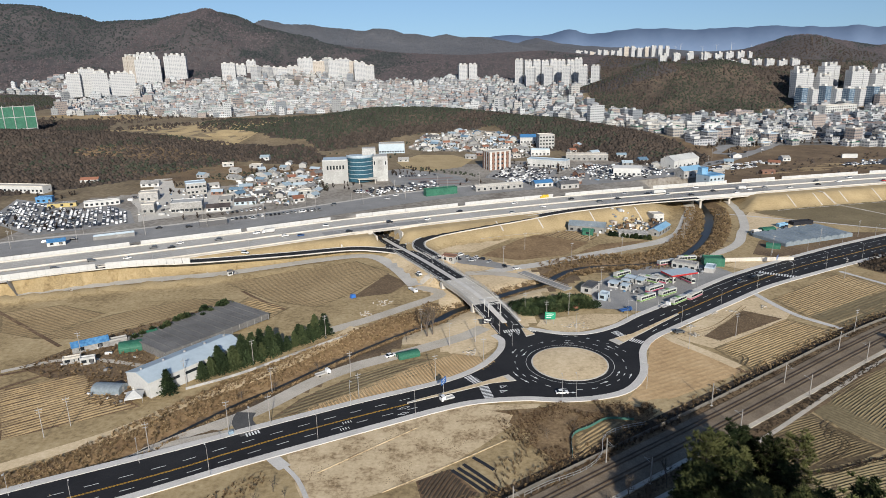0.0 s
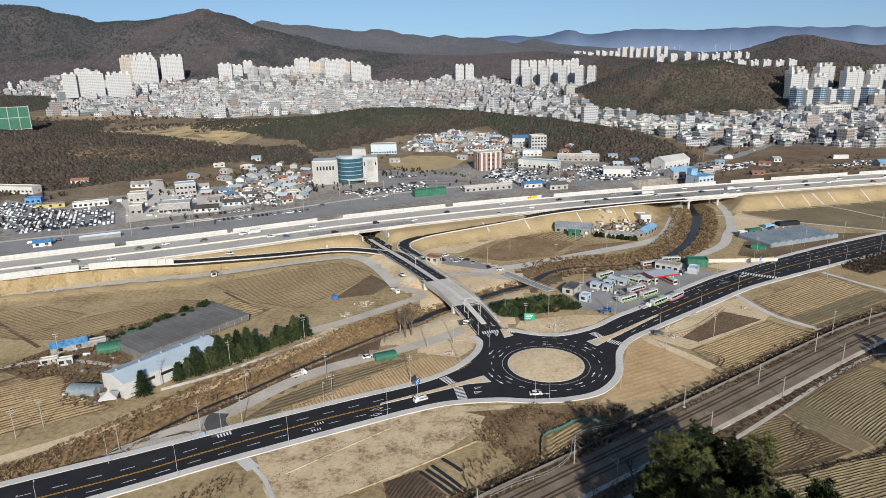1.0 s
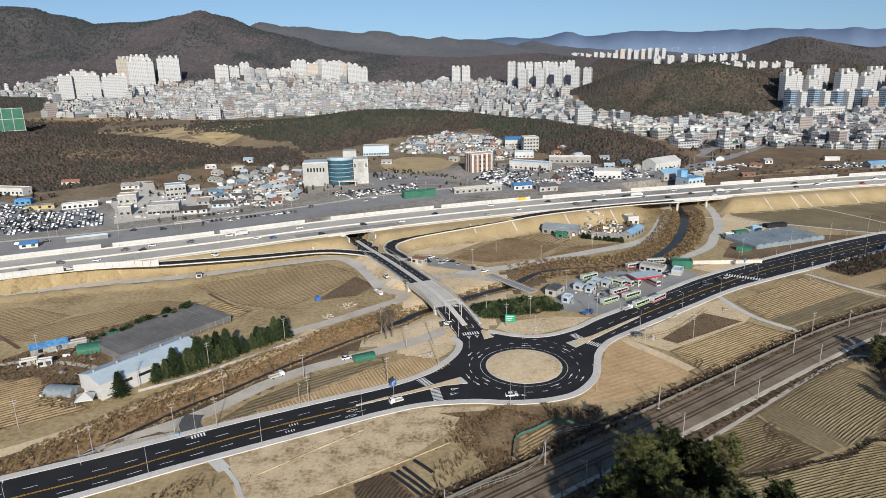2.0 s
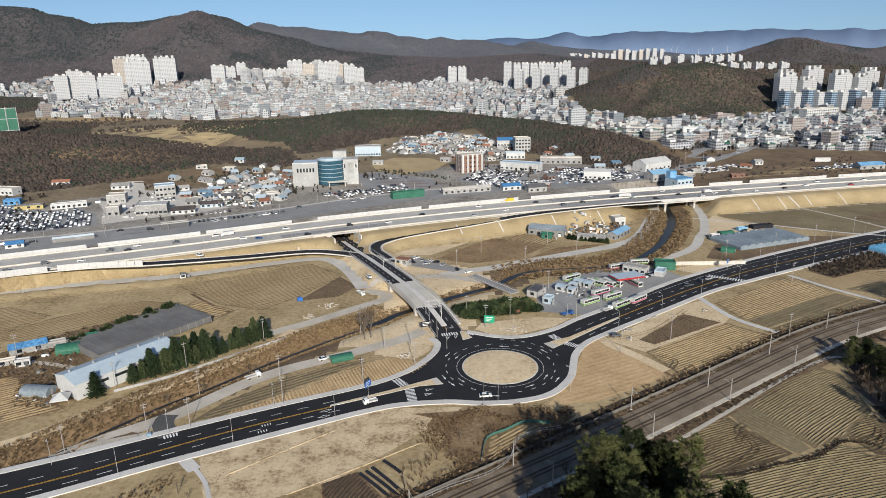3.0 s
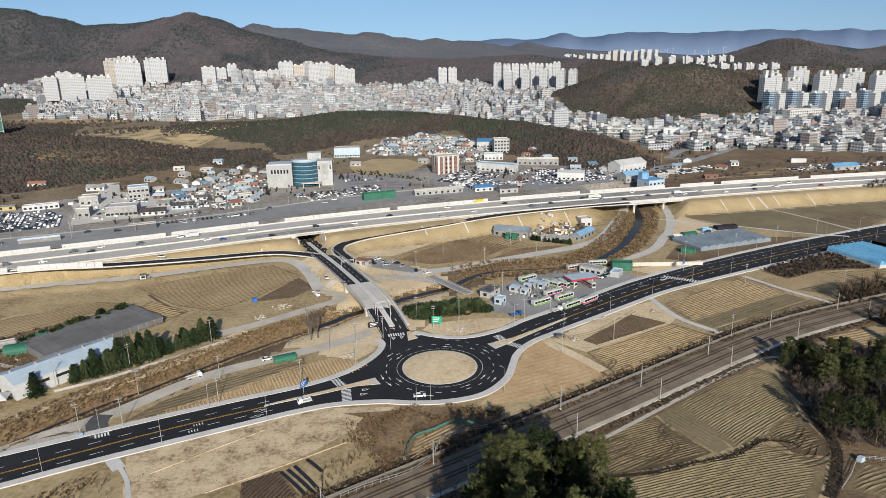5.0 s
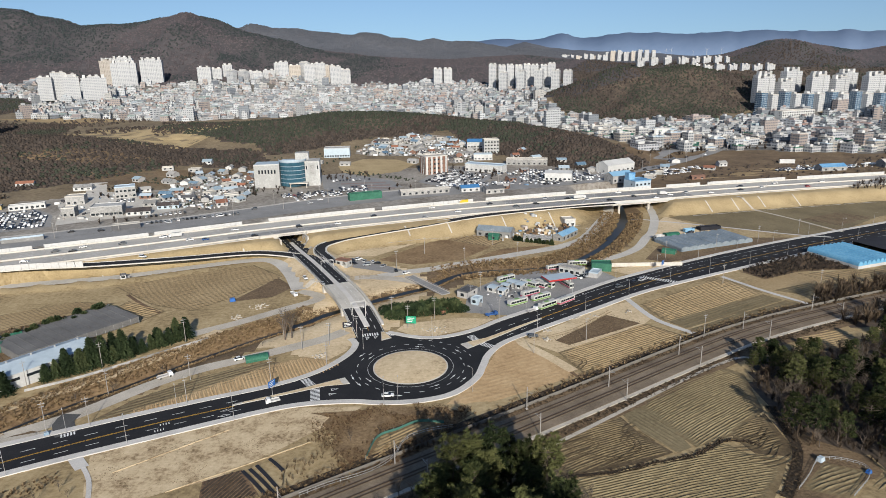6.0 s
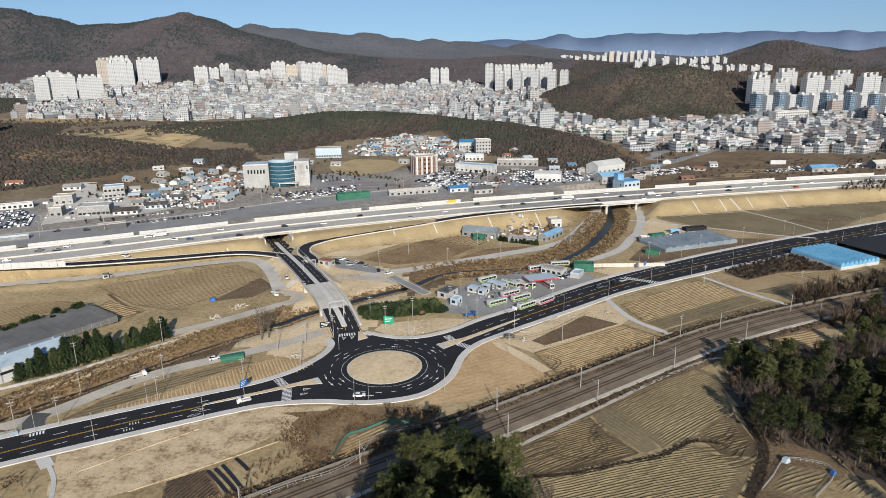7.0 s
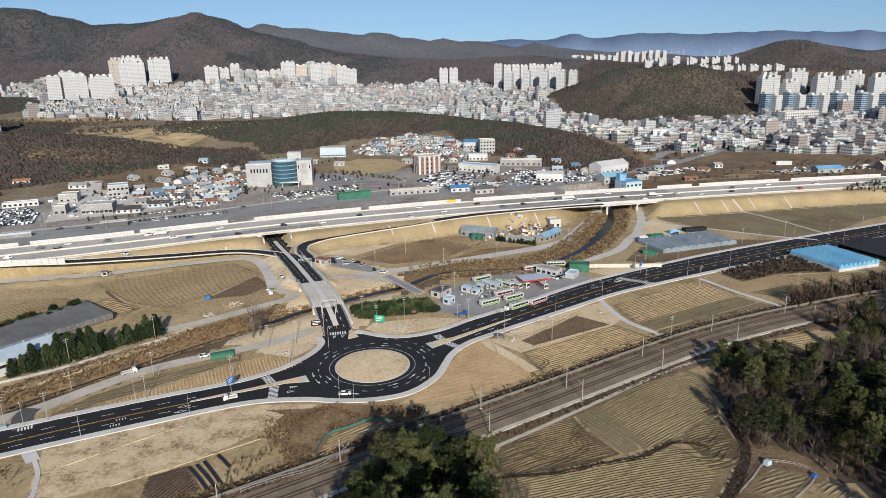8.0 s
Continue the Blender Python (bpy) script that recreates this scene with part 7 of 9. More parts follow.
building("polytunnel", "low green tarpaulin tunnel beside the gravel road", -11, 248.5, 9, 4.5, 2.2, 24, M_WALLGREY, M_ROOFGREEN, "arch", z=0, category="shed")
building("container", "small cabin beside the bridge road with a maroon roof", 9, 371, 8, 5, 3.0, -28, M_WALLWHITE, M_BRICK, "flat", (2, 1), z=z_at(9, 369), category="cabin")
building("container", "small white hut in the field", -114, 358, 3, 2.5, 2.4, 20, M_PANEL, M_ROOFGREY, "flat", (1, 1), z=0.1, category="hut")

# stream-side yard and greenhouses
building("shed", "long low workshop with a grey-blue metal roof", 104, 438, 24, 10, 4.2, -22, M_WALLGREY, M_GREYFILM, "gable", (5, 1), z=0, category="workshop")
building("shed", "small green metal workshop shed", 102, 427.5, 7, 5, 3, -20, M_ROOFGREEN, M_ROOFGREEN, "gable", (1, 1), z=0, category="shed")
building("shed", "shed with a bright blue metal roof", 150, 429, 22, 7, 3.6, 52, M_WALLGREY, M_ROOFBLUE, "gable", (4, 1), z=0, category="shed")
building("shed", "low grey-roofed open shed", 130, 420, 18, 6, 3.0, -20, M_WALLGREY, M_ROOFGREY, "gable", (3, 1), z=0, category="shed")
building("shed", "pale storage building by the timber yard", 158, 462, 8, 9, 5, 10, M_WALLWHITE, M_CONC, "flat", (2, 1), z=0, category="shed")
rng = random.Random(5)
for k in range(46):
    x, y = 126 + rng.uniform(0, 30), 434 + rng.uniform(0, 34)
    if x - 126 > 34 - (468 - y) * 0.2:
        continue
    t = thing("timber_stack", "brown stack of timber pallets", "pallet stack", "stacks in the timber yard")
    hh = rng.uniform(1.2, 3.2)
    n = min(3, int(hh / 0.45))
    for q in range(n):
        Mesh().box(-1.1, -0.9, q * hh / n, 1.1, 0.9, q * hh / n + hh / n * 0.85).make("pallet", M_TILLED if k % 3 else M_SAND, t)
    t.matrix_basis = pose(x, y, 0.05, 0, 0, rng.uniform(0, 90))


def tunnels(label, x, y, w, d, n, h, rot, cover, side):
    """A block of joined film tunnels: n vaults across w, each d long."""
    t = thing("greenhouse", label, "greenhouse")
    s = w / n
    for k in range(n):
        sec = [(-s / 2, 1.8)] + [(-s / 2 * math.cos(math.pi * j / 8), 1.8 + (h - 1.8) * math.sin(math.pi * j / 8)) for j in range(9)] + [(s / 2, 1.8)]
        Mesh().prism(sec[1:-1], -d / 2, d / 2).make("vault", cover, t).matrix_basis = pose(-w / 2 + s * (k + 0.5), 0, 0)
    Mesh().box(-w / 2, -d / 2, -0.1, w / 2, d / 2, 1.8).make("wall", side, t)
    t.matrix_basis = pose(x, y, z_at(x, y), 0, 0, rot)
    return t


tunnels("wide block of grey film greenhouses", 236, 411, 56, 26, 9, 3.1, 20, M_GREYFILM, M_GREYFILM)
tunnels("block of bright blue film greenhouses", 307, 370, 30, 34, 9, 4.4, 20, M_FILM, M_PANEL)
bn = thing("net_house", "flat house covered with black shade net", "greenhouse")
Mesh().box(-24, -17, 3.0, 24, 17, 3.2).make("net_roof", M_BLACKNET, bn)
for a in (-17, 17):
    Mesh().box(-24, a - 0.05, 0, 24, a + 0.05, 3.0).make("side_net", M_BLACKNET, bn)
for k in range(9):
    for a in (-17.1, 17.1):
        Mesh().tube((-24 + 6 * k, a, -0.2), (-24 + 6 * k, a, 3.2), 0.07, 0.07, 5).make("post", M_STEEL, bn)
bn.matrix_basis = pose(352, 389, 0, 0, 0, 22)
building("polytunnel", "small green tarpaulin tunnel", 220, 425, 10, 6, 3.2, 15, M_WALLGREY, M_ROOFGREEN, "arch", z=0, category="shed")
building("polytunnel", "small green tarpaulin tunnel at the greenhouse corner", 206, 388, 8, 5, 3.0, -30, M_WALLGREY, M_ROOFGREEN, "arch", z=0, category="shed")
building("shed", "low black-netted shed behind the greenhouse", 252, 443, 16, 5, 1.8, 14, M_BLACKNET, M_BLACKNET, "flat", z=0, category="shed")
building("shed", "low blue tarpaulin store behind the greenhouse", 236, 437, 7, 3, 1.8, 14, M_ROOFBLUE, M_ROOFBLUE, "flat", z=0, category="shed")
building("container", "small white cabin beside the greenhouse", 210, 419, 6, 2.6, 2.5, 15, M_PANEL, M_PANEL, "flat", (2, 1), z=0, category="cabin")
wallx = thing("boundary_wall", "pale concrete boundary wall", "wall")
for k in range(14):
    Mesh().box(k * 3, -0.15, -0.3, k * 3 + 2.94, 0.15, 2.2).make("panel", M_CONC, wallx)
wallx.matrix_basis = pose(163, 363, 0, 0, 0, -1)

fw = spline([(-92, 224.5), (-75, 236), (-58, 252), (-46, 263), (-38, 270)], 3)
wall_f = thing("boundary_wall", "low pale concrete block wall below the firs", "wall")
for i in range(len(fw) - 1):
    L = math.dist(fw[i], fw[i + 1])
    Mesh().box(0, -0.12, -0.2, L - 0.05, 0.12, 0.9).make("panel", M_WALLGREY, wall_f).matrix_basis = pose(fw[i][0], fw[i][1], 0.1, 0, 0, math.degrees(math.atan2(fw[i + 1][1] - fw[i][1], fw[i + 1][0] - fw[i][0])))

# bus depot
building("shed", "small dark-roofed pump house at the depot", 79, 320, 6, 10, 3.2, -35, M_WALLGREY, M_ROOFGREY, "flat", (1, 1), z=0.1, category="shed")
building("shed", "pale green shed at the depot", 83, 308, 4, 5, 2.8, -35, M_ROOFPALE, M_ROOFPALE, "flat", (1, 1), z=0.1, category="shed")
for x, y, w, d in ((93, 326, 4.5, 6), (97.5, 321.5, 3.5, 5), (104, 334, 5, 5), (108, 330, 4, 6), (100, 329, 4, 4)):
    building("shed", "small workshop with a pale blue corrugated roof", x, y, w, d, 2.3, -38, M_WALLWHITE, M_ROOFPALE, "gable", (1, 1), z=0.12, rise=0.5, category="shed", group="workshops at the depot")
building("office", "long white depot office with grey roof", 139, 352, 13, 6, 3.6, -38, M_WALLWHITE, M_ROOFGREY, "flat", (4, 1), z=0.1, category="office")
building("shed", "green netted shed at the depot", 157, 358, 11, 7, 4, -10, M_ROOFGREEN, M_ROOFGREEN, "flat", z=0.0, category="shed")
building("shed", "open carport with a pale roof", 151, 347, 5, 8, 2.6, -30, M_WALLGREY, M_ROOFPALE, "flat", z=0.0, category="carport")
cn = thing("station_canopy", "filling station canopy with a pale blue top and red edge", "canopy")
Mesh().box(-8, -4.5, 5.0, 8, 4.5, 5.5).make("canopy_top", M_ROOFPALE, cn)
Mesh().box(-8.05, -4.6, 4.6, 8.05, -4.5, 5.45).box(-8.1, -4.6, 4.6, -8.0, 4.6, 5.45).box(8.0, -4.6, 4.6, 8.1, 4.6, 5.45).make("red_edge", M_CAR["red"], cn)
for a in (-5.5, 5.5):
    for b_ in (-2.5, 2.5):
        Mesh().box(a - 0.25, b_ - 0.25, -0.2, a + 0.25, b_ + 0.25, 5.0).make("column", M_PANEL, cn)
cn.matrix_basis = pose(128, 331, 0.12, 0, 0, 18)

# behind the highway
gb = thing("glass_hall_building", "white civic building with a curved blue glass drum", "building")
Mesh().box(-27, -7, -1, -5, 14, 20).make("wall", M_WALLWHITE, gb)
Mesh().box(-26.6, -6.6, 20, -5.4, 13.6, 20.5).make("roof", M_ROOFPALE, gb)
Mesh().box(-27, -7, 20, -5, -6.7, 20.9).make("parapet", M_PANEL, gb)
Mesh().box(17, -3, -1, 30, 14, 22).make("wall", M_WALLWHITE, gb)
Mesh().box(8, 8, 20, 20, 18, 28).make("stair_tower", M_WALLWHITE, gb)
Mesh().box(-5, 6, -1, 17, 16, 21.5).make("wall", M_WALLWHITE, gb)
Mesh().box(-4, 5.5, 21.5, 16, 15, 22.0).make("roof", M_ROOFPALE, gb)
banner = Mesh().box(20, -3.25, 9, 26.5, -3.0, 20).make("banner", M_WALLWHITE, gb, label="pale banner with a grey picture")
Mesh().box(21.5, -3.3, 10.5, 25, -3.26, 18.5).make("picture", M_WALLGREY, banner)
drum = [(6 + 12 * math.cos(math.radians(a)), 3 + 12 * math.sin(math.radians(a))) for a in range(180, 361, 15)]
for f_ in range(6):
    z0 = 0.6 + 3.6 * f_
    for i in range(12):
        a, b_ = drum[i], drum[i + 1]
        Mesh().add([(*a, z0), (*b_, z0), (*b_, z0 + 3.0), (*a, z0 + 3.0)], [(0, 1, 2, 3)]).make("pane", M_GLASS, gb)
    k = len(drum)
    Mesh().add([(*p, z0 + 3.0) for p in drum] + [(p[0] + (p[0] - 6) * 0.03, p[1] + (p[1] - 3) * 0.03, z0 + 3.6) for p in drum], [(i, i + 1, k + i + 1, k + i) for i in range(k - 1)]).make("spandrel", M_ROOFPALE, gb)
Mesh().add([(*p, 22.2) for p in drum] + [(p[0] * 1.02 - 0.12, p[1] * 1.02, 24.0) for p in drum], [(i, i + 1, 14 + i, 13 + i) for i in range(12)] + [tuple(range(13))]).make("crown_ring", M_ROOFPALE, gb)
for i in range(6):
    o = new("window", WIN_ME)
    o.parent = gb
    o.matrix_basis = pose(-22.5 + 2.7 * i, -7, 12.5) @ Matrix.Diagonal((1.2, 1, 2.6, 1))
for i in range(2):
    o = new("window", WIN_ME)
    o.parent = gb
    o.matrix_basis = pose(18.4 + 9.8 * i, -3, 14.5) @ Matrix.Diagonal((0.9, 1, 2.6, 1))
Mesh().box(3, -13, 3.6, 20, -6, 4.2).box(4, -12, -1, 4.6, -11.4, 3.6).box(18, -12, -1, 18.6, -11.4, 3.6).make("porch", M_CONC, gb)
gb.matrix_basis = pose(-70, 592, 8.6, 0, 0, 6)
building("hall", "long white hall behind the civic building", -45, 741, 28, 14, 10, 3, M_ROOFPALE, M_WALLWHITE, "flat", (10, 1), category="hall")
rb = building("brick_building", "four-storey red-brick building with white stripes", 62, 646, 23, 15, 17, 22, M_BRICK, M_CONC, "flat", (6, 4), category="building")
for k in range(5):
    Mesh().box(-10 + 5 * k - 1.0, -7.65, 0, -10 + 5 * k + 1.0, -7.5, 17.4).make("pilaster", M_WALLWHITE, rb)
for k in range(3):
    Mesh().box(-11.65, -6 + 5 * k - 0.8, 0, -11.5, -6 + 5 * k + 0.8, 17.4).make("pilaster", M_WALLWHITE, rb)
building("office_block", "white five-storey office block", 126, 750, 17, 14, 15, 5, M_WALLWHITE, M_CONC, "flat", (5, 4))
building("hall", "hall with a teal-blue roof", 115, 716, 20, 10, 6, -4, M_WALLWHITE, M_ROOFPALE, "flat", (5, 1), category="hall")
building("hall", "white hall with a blue roof", 110, 776, 18, 12, 7, -5, M_WALLWHITE, M_ROOFBLUE, "gable", (5, 1), category="hall")
building("station_hall", "long low hall with a flat pale canopy roof", 158, 684, 42, 9, 6, -10, M_WALLGREY, M_CONC, "flat", (8, 1), category="hall")
building("hall", "long car hall with white front and blue roof", 113, 652, 40, 12, 7, -30, M_WALLWHITE, M_ROOFPALE, "flat", (8, 1), category="hall")
building("hall", "white hall by the town road", 176, 601, 24, 14, 7, -14, M_WALLWHITE, M_PANEL, "gable", (6, 1), category="hall", rise=1.5)
building("hall", "white hall with a low vaulted roof", 238, 640, 36, 16, 7, 32, M_PANEL, M_PANEL, "gable", (6, 1), category="hall")
bb = building("blue_building", "blue-clad building with a square blue tower", 238, 566, 17, 15, 13, 24, M_ROOFPALE, M_ROOFBLUE, "flat", (4, 3))
Mesh().box(-8, 2, 13, -1, 7, 19).make("tower", M_ROOFBLUE, bb)
Mesh().box(8.5, -3, 6, 8.62, -1.5, 11).make("banner", M_CAR["red"], bb)
building("hall", "low grey hall with blue roof", 228, 590, 22, 12, 6, 24, M_WALLGREY, M_ROOFBLUE, "gable", (4, 1), category="hall")
building("office", "long white sales office with open bays", -354, 566, 62, 10, 5, -12, M_PANEL, M_CONC, "flat", (16, 1), category="office")
building("shed", "low shed with a blue front", -308, 527, 12, 6, 4, 10, M_ROOFBLUE, M_ROOFBLUE, "flat", (3, 1), category="shed")
M_DARKTILE = mat("dark_tile_roof", [(0.035, 0.03, 0.03), (0.06, 0.05, 0.048), (0.09, 0.075, 0.07)], 0.2, 2.0, 0.8, 0.2, 0.05)
building("shed", "long low shed with a yellow front", -286, 511, 20, 5, 3, 16, paint("faded_yellow_panel", (0.42, 0.33, 0.13), 0.7), M_ROOFGREY, "flat", (3, 1), category="shed")
building("shed", "long white shed by the car yard", -257, 514, 25, 6, 3.5, 24, M_WALLWHITE, M_PANEL, "flat", (7, 1), category="shed")
building("workshop", "plain grey concrete workshop building", -227, 531, 14, 11, 6.5, 14, M_WALLGREY, M_CONC, "flat", (3, 1))
building("workshop", "small grey concrete workshop", -210, 488, 9, 9, 6.5, 10, M_WALLGREY, M_CONC, "flat", (2, 1))
building("showroom", "long pale showroom with dark glazing", -183, 492, 22, 14, 7, 12, M_WALLGREY, M_WALLWHITE, "flat", (7, 1), winw=1.3)
building("office", "two-storey grey office with a blue band", -198, 555, 16, 12, 9, 24, M_WALLGREY, M_ROOFPALE, "flat", (5, 2), category="office")
building("house", "house with a red metal roof", -306, 597, 15, 7, 2.6, 10, M_WALLWHITE, M_ROOFORANGE, "gable", (3, 1), category="house")
building("house", "house with a dark hipped roof", -246, 581, 15, 9, 2.8, 10, M_WALLWHITE, M_ROOFGREY, "gable", (3, 1), category="house")
building("house", "long house with a dark tiled roof", -160, 491, 17, 9, 2.8, 14, M_WALLWHITE, M_DARKTILE, "gable", (4, 1), category="house")
building("house", "white house with a dark tiled roof and pale green front", -145, 510, 16, 8, 2.8, 12, M_ROOFPALE, M_DARKTILE, "gable", (4, 1), category="house")
building("hut", "small roadside hut with a bright blue roof", -233, 403, 10, 6, 2.6, 24, M_WALLWHITE, M_ROOFBLUE, "gable", (2, 1), category="hut")

M_ROOFDULL = mat("faded_blue_roof", [(0.1, 0.17, 0.24), (0.18, 0.26, 0.33), (0.28, 0.35, 0.4)], 0.1, 0.8, 0.6, 0.0, rand=0.5)
ROOFS = ((M_ROOFDULL, "faded blue"), (M_ROOFGREY, "grey"), (M_ROOFPALE, "pale blue"), (M_ROOFORANGE, "orange"), (M_ROOFPALE, "pale blue"), (M_ROOFGREY, "grey"), (M_CONC, "pale flat"), (M_CONC, "pale flat"), (M_ROOFGREY, "dark"), (M_ROOFGREY, "grey"), (M_WALLGREY, "pale grey"), (M_ROOFDULL, "faded blue"))
VILLAGE = [(-180, 604), (-165, 602), (-153, 611), (-152, 634), (-128, 555), (-121, 548), (-115, 573), (-105, 562), (-137, 586), (-129, 607), (-125, 630), (-172, 690), (-144, 671), (-110, 590), (-96, 548), (-83, 552), (-106, 517), (-96, 530), (-163, 520), (-150, 523), (-171, 649), (-143, 645), (-128, 660), (-160, 570), (-147, 560), (-118, 605), (-140, 540), (-190, 575), (-178, 548), (-160, 620)]
VILLAGE += [(-210, 610), (-150, 585), (-135, 515), (-112, 640), (-186, 630), (-200, 655), (-70, 640), (-30, 690), (-60, 700), (-85, 690)]
VILLAGE2 = [(51, 718), (68, 735), (90, 735)]
VILLAGE2 += [(150, 720), (170, 705), (195, 690), (210, 668), (190, 650), (150, 645), (215, 640), (160, 740), (60, 700), (88, 705), (40, 700), (132, 600), (122, 565), (108, 556), (96, 562), (260, 600), (275, 620), (290, 650), (310, 680), (330, 640), (350, 660)]
rng = random.Random(77)
VILLAGE_PLAN = [(-28, 765), (-10, 836), (34, 850), (82, 828), (108, 785), (110, 724), (84, 705), (52, 735), (34, 745), (-10, 745)]
VILLAGE += [(rng.uniform(-165, -88), rng.uniform(520, 640)) for _ in range(150)] + [(x, y) for x, y in ((rng.uniform(-12, 116), rng.uniform(736, 862)) for _ in range(230)) if inside(np.array([x]), np.array([y]), VILLAGE_PLAN)[0]]
VILLAGE = [p for i, p in enumerate(VILLAGE) if all(math.dist(p, q) > 10.0 for q in VILLAGE[:i]) and not (-98 < p[0] < -30 and 548 < p[1] < 622) and all(math.dist(p, q) > 14 for q in ((-160, 491), (-145, 510), (-198, 555), (-183, 492), (-227, 531), (-246, 581)))]
VILLAGE2 = [p for i, p in enumerate(VILLAGE2) if all(math.dist(p, q) > 10.5 for q in VILLAGE)]
for x, y in VILLAGE + VILLAGE2:
    r, nm = rng.choice(ROOFS)
    sh = "flat" if nm == "pale flat" else "gable"
    wl, wn_ = rng.choice(((M_WALLWHITE, "white"), (M_WALLGREY, "grey"), (M_WALLWHITE, "white"), (M_WALLGREY, "grey"), (M_WALLGREY, "grey"), (M_WALLGREY, "grey"), (M_WALLWHITE, "white"), (M_BRICK, "brick")))
    building("house", f"small {wn_} village house with a {nm} roof", x, y, rng.uniform(6.5, 11.5), rng.uniform(5.5, 8.5), rng.uniform(2.1, 3.2), rng.choice((0, 20, -25, 60, 90)) + rng.uniform(-8, 8), wl, r, sh, (2, 1), category="house", group="village houses", sides=False, door=False)

M_CLUTTER = island_mat("yard_clutter", [(0.05, 0.05, 0.055), (0.6, 0.6, 0.58), (0.2, 0.2, 0.2), (0.1, 0.22, 0.36), (0.5, 0.48, 0.45), (0.28, 0.2, 0.15), (0.4, 0.46, 0.5), (0.65, 0.65, 0.64)], 0.7, 1.0, loose=0.9)
crate = [(a, b, c) for c in (0, 1) for a, b in ((-1, -0.7), (1, -0.7), (1, 0.7), (-1, 0.7))]
T_CRATE = [(np.array(crate) * np.array(k), np.array([(0, 1, 5), (0, 5, 4), (1, 2, 6), (1, 6, 5), (2, 3, 7), (2, 7, 6), (3, 0, 4), (3, 4, 7), (4, 5, 6), (4, 6, 7)])) for k in ((1.0, 1.0, 0.9), (1.8, 0.8, 1.6), (0.7, 1.2, 1.2), (2.4, 1.3, 1.9))]
for poly, pitch, seed in ((VILLAGE_GROUND, 5.5, 301), ([(-170, 520), (-175, 620), (-120, 640), (-92, 600), (-90, 540), (-110, 500)], 5.0, 302), ([(-246, 535), (-205, 565), (-170, 505), (-180, 476), (-216, 470)], 9.0, 303), ([(120, 640), (240, 660), (250, 600), (140, 575)], 7.5, 304), ([(420, 630), (500, 640), (500, 660), (420, 652)], 5.0, 305), ([(88, 318), (100, 312), (118, 330), (108, 340)], 3.0, 306), ([(-150, 244), (-128, 240), (-112, 262), (-128, 282), (-152, 268)], 6.5, 307), ([(-112, 214), (-104, 226), (-120, 232), (-130, 222)], 3.6, 308), ([(205, 420), (226, 418), (250, 436), (214, 428)], 3.6, 309), ([(95, 425), (112, 428), (150, 426), (160, 455), (128, 470), (118, 446)], 4.2, 310)):
    P = fill(poly, pitch, seed, 0.05)
    scatter("yard_clutter", P, np.random.default_rng(seed).uniform(0.35, 1.1, len(P)) * (0.6 if P[0, 1] < 350 else 1.0), T_CRATE, M_CLUTTER, "small boxes, tarpaulins and stored goods in the yards", "clutter", seed)
building("screen_shed", "long green-clad shed behind the noise barrier", 6, 531, 27, 6, 5, 22, M_ROOFGREEN, M_ROOFGREEN, "flat", (0, 0), category="shed")
building("screen_shed", "long low pale-roofed shed behind the noise barrier", 54, 548, 42, 7, 4, 17, M_WALLGREY, M_CONC, "gable", (8, 1), category="shed", rise=1.0)
building("shed", "low grey shed with dark roof", 112, 548, 16, 9, 4, 14, M_WALLGREY, M_ROOFGREY, "gable", (3, 1), category="shed")
building("shed", "low pale shed with a long blue roof", 92, 556, 16, 8, 3.6, 14, M_WALLWHITE, M_ROOFBLUE, "gable", (3, 1), category="shed")
building("toll_cabin", "dark long canopy beside the highway barrier", -150, 446, 18, 5, 3.4, 24, M_ROOFGREY, M_ROOFGREY, "flat", (0, 0), category="canopy")
building("toll_cabin", "blue long canopy roof beside the highway barrier", -204, 417, 24, 2.5, 2.4, 24, M_WALLGREY, M_ROOFPALE, "flat", (0, 0), category="canopy")
building("shed", "red-roofed shed on the open ground", 300, 592, 13, 5, 2.6, 10, M_BRICK, M_BRICK, "gable", (2, 1), category="shed")
building("shed", "white long hoarding wall in the open ground", 420, 668, 15, 2, 3.4, -4, M_PANEL, M_PANEL, "flat", (0, 0), category="hoarding")
building("shed", "blue-roofed scrap shed on the open ground", 440, 625, 26, 10, 4, 8, M_WALLGREY, M_ROOFBLUE, "gable", (3, 1), category="shed")
building("hall", "long low hall with grey roof by the highway", 520, 640, 50, 12, 5, 8, M_WALLGREY, M_CONC, "gable", (8, 1), category="hall")

# driving range: green net on tall frame
dr = thing("driving_range", "golf driving range with tall green nets on a steel frame", "sports cage")
for k in range(7):
    for b_ in (0, 26):
        Mesh().tube((12 * k, b_, -2), (12 * k, b_, 30), 0.5, 0.4, 6).make("mast", M_STEEL, dr)
for z0 in (1, 16, 29.5):
    Mesh().box(0, -0.2, z0, 72, 0.2, z0 + 0.7).make("beam", M_STEEL, dr)
for k in range(6):
    Mesh().box(12 * k + 0.6, -0.05, 1.8, 12 * k + 11.4, 0.05, 29.4).make("net", M_ROOFGREEN, dr)
Mesh().box(71.9, 0.6, 1.8, 72, 25.4, 29.4).make("net", M_ROOFGREEN, dr)
dr.matrix_basis = pose(-580, 862, z_at(-560, 880) + 2, 0, 0, 31)

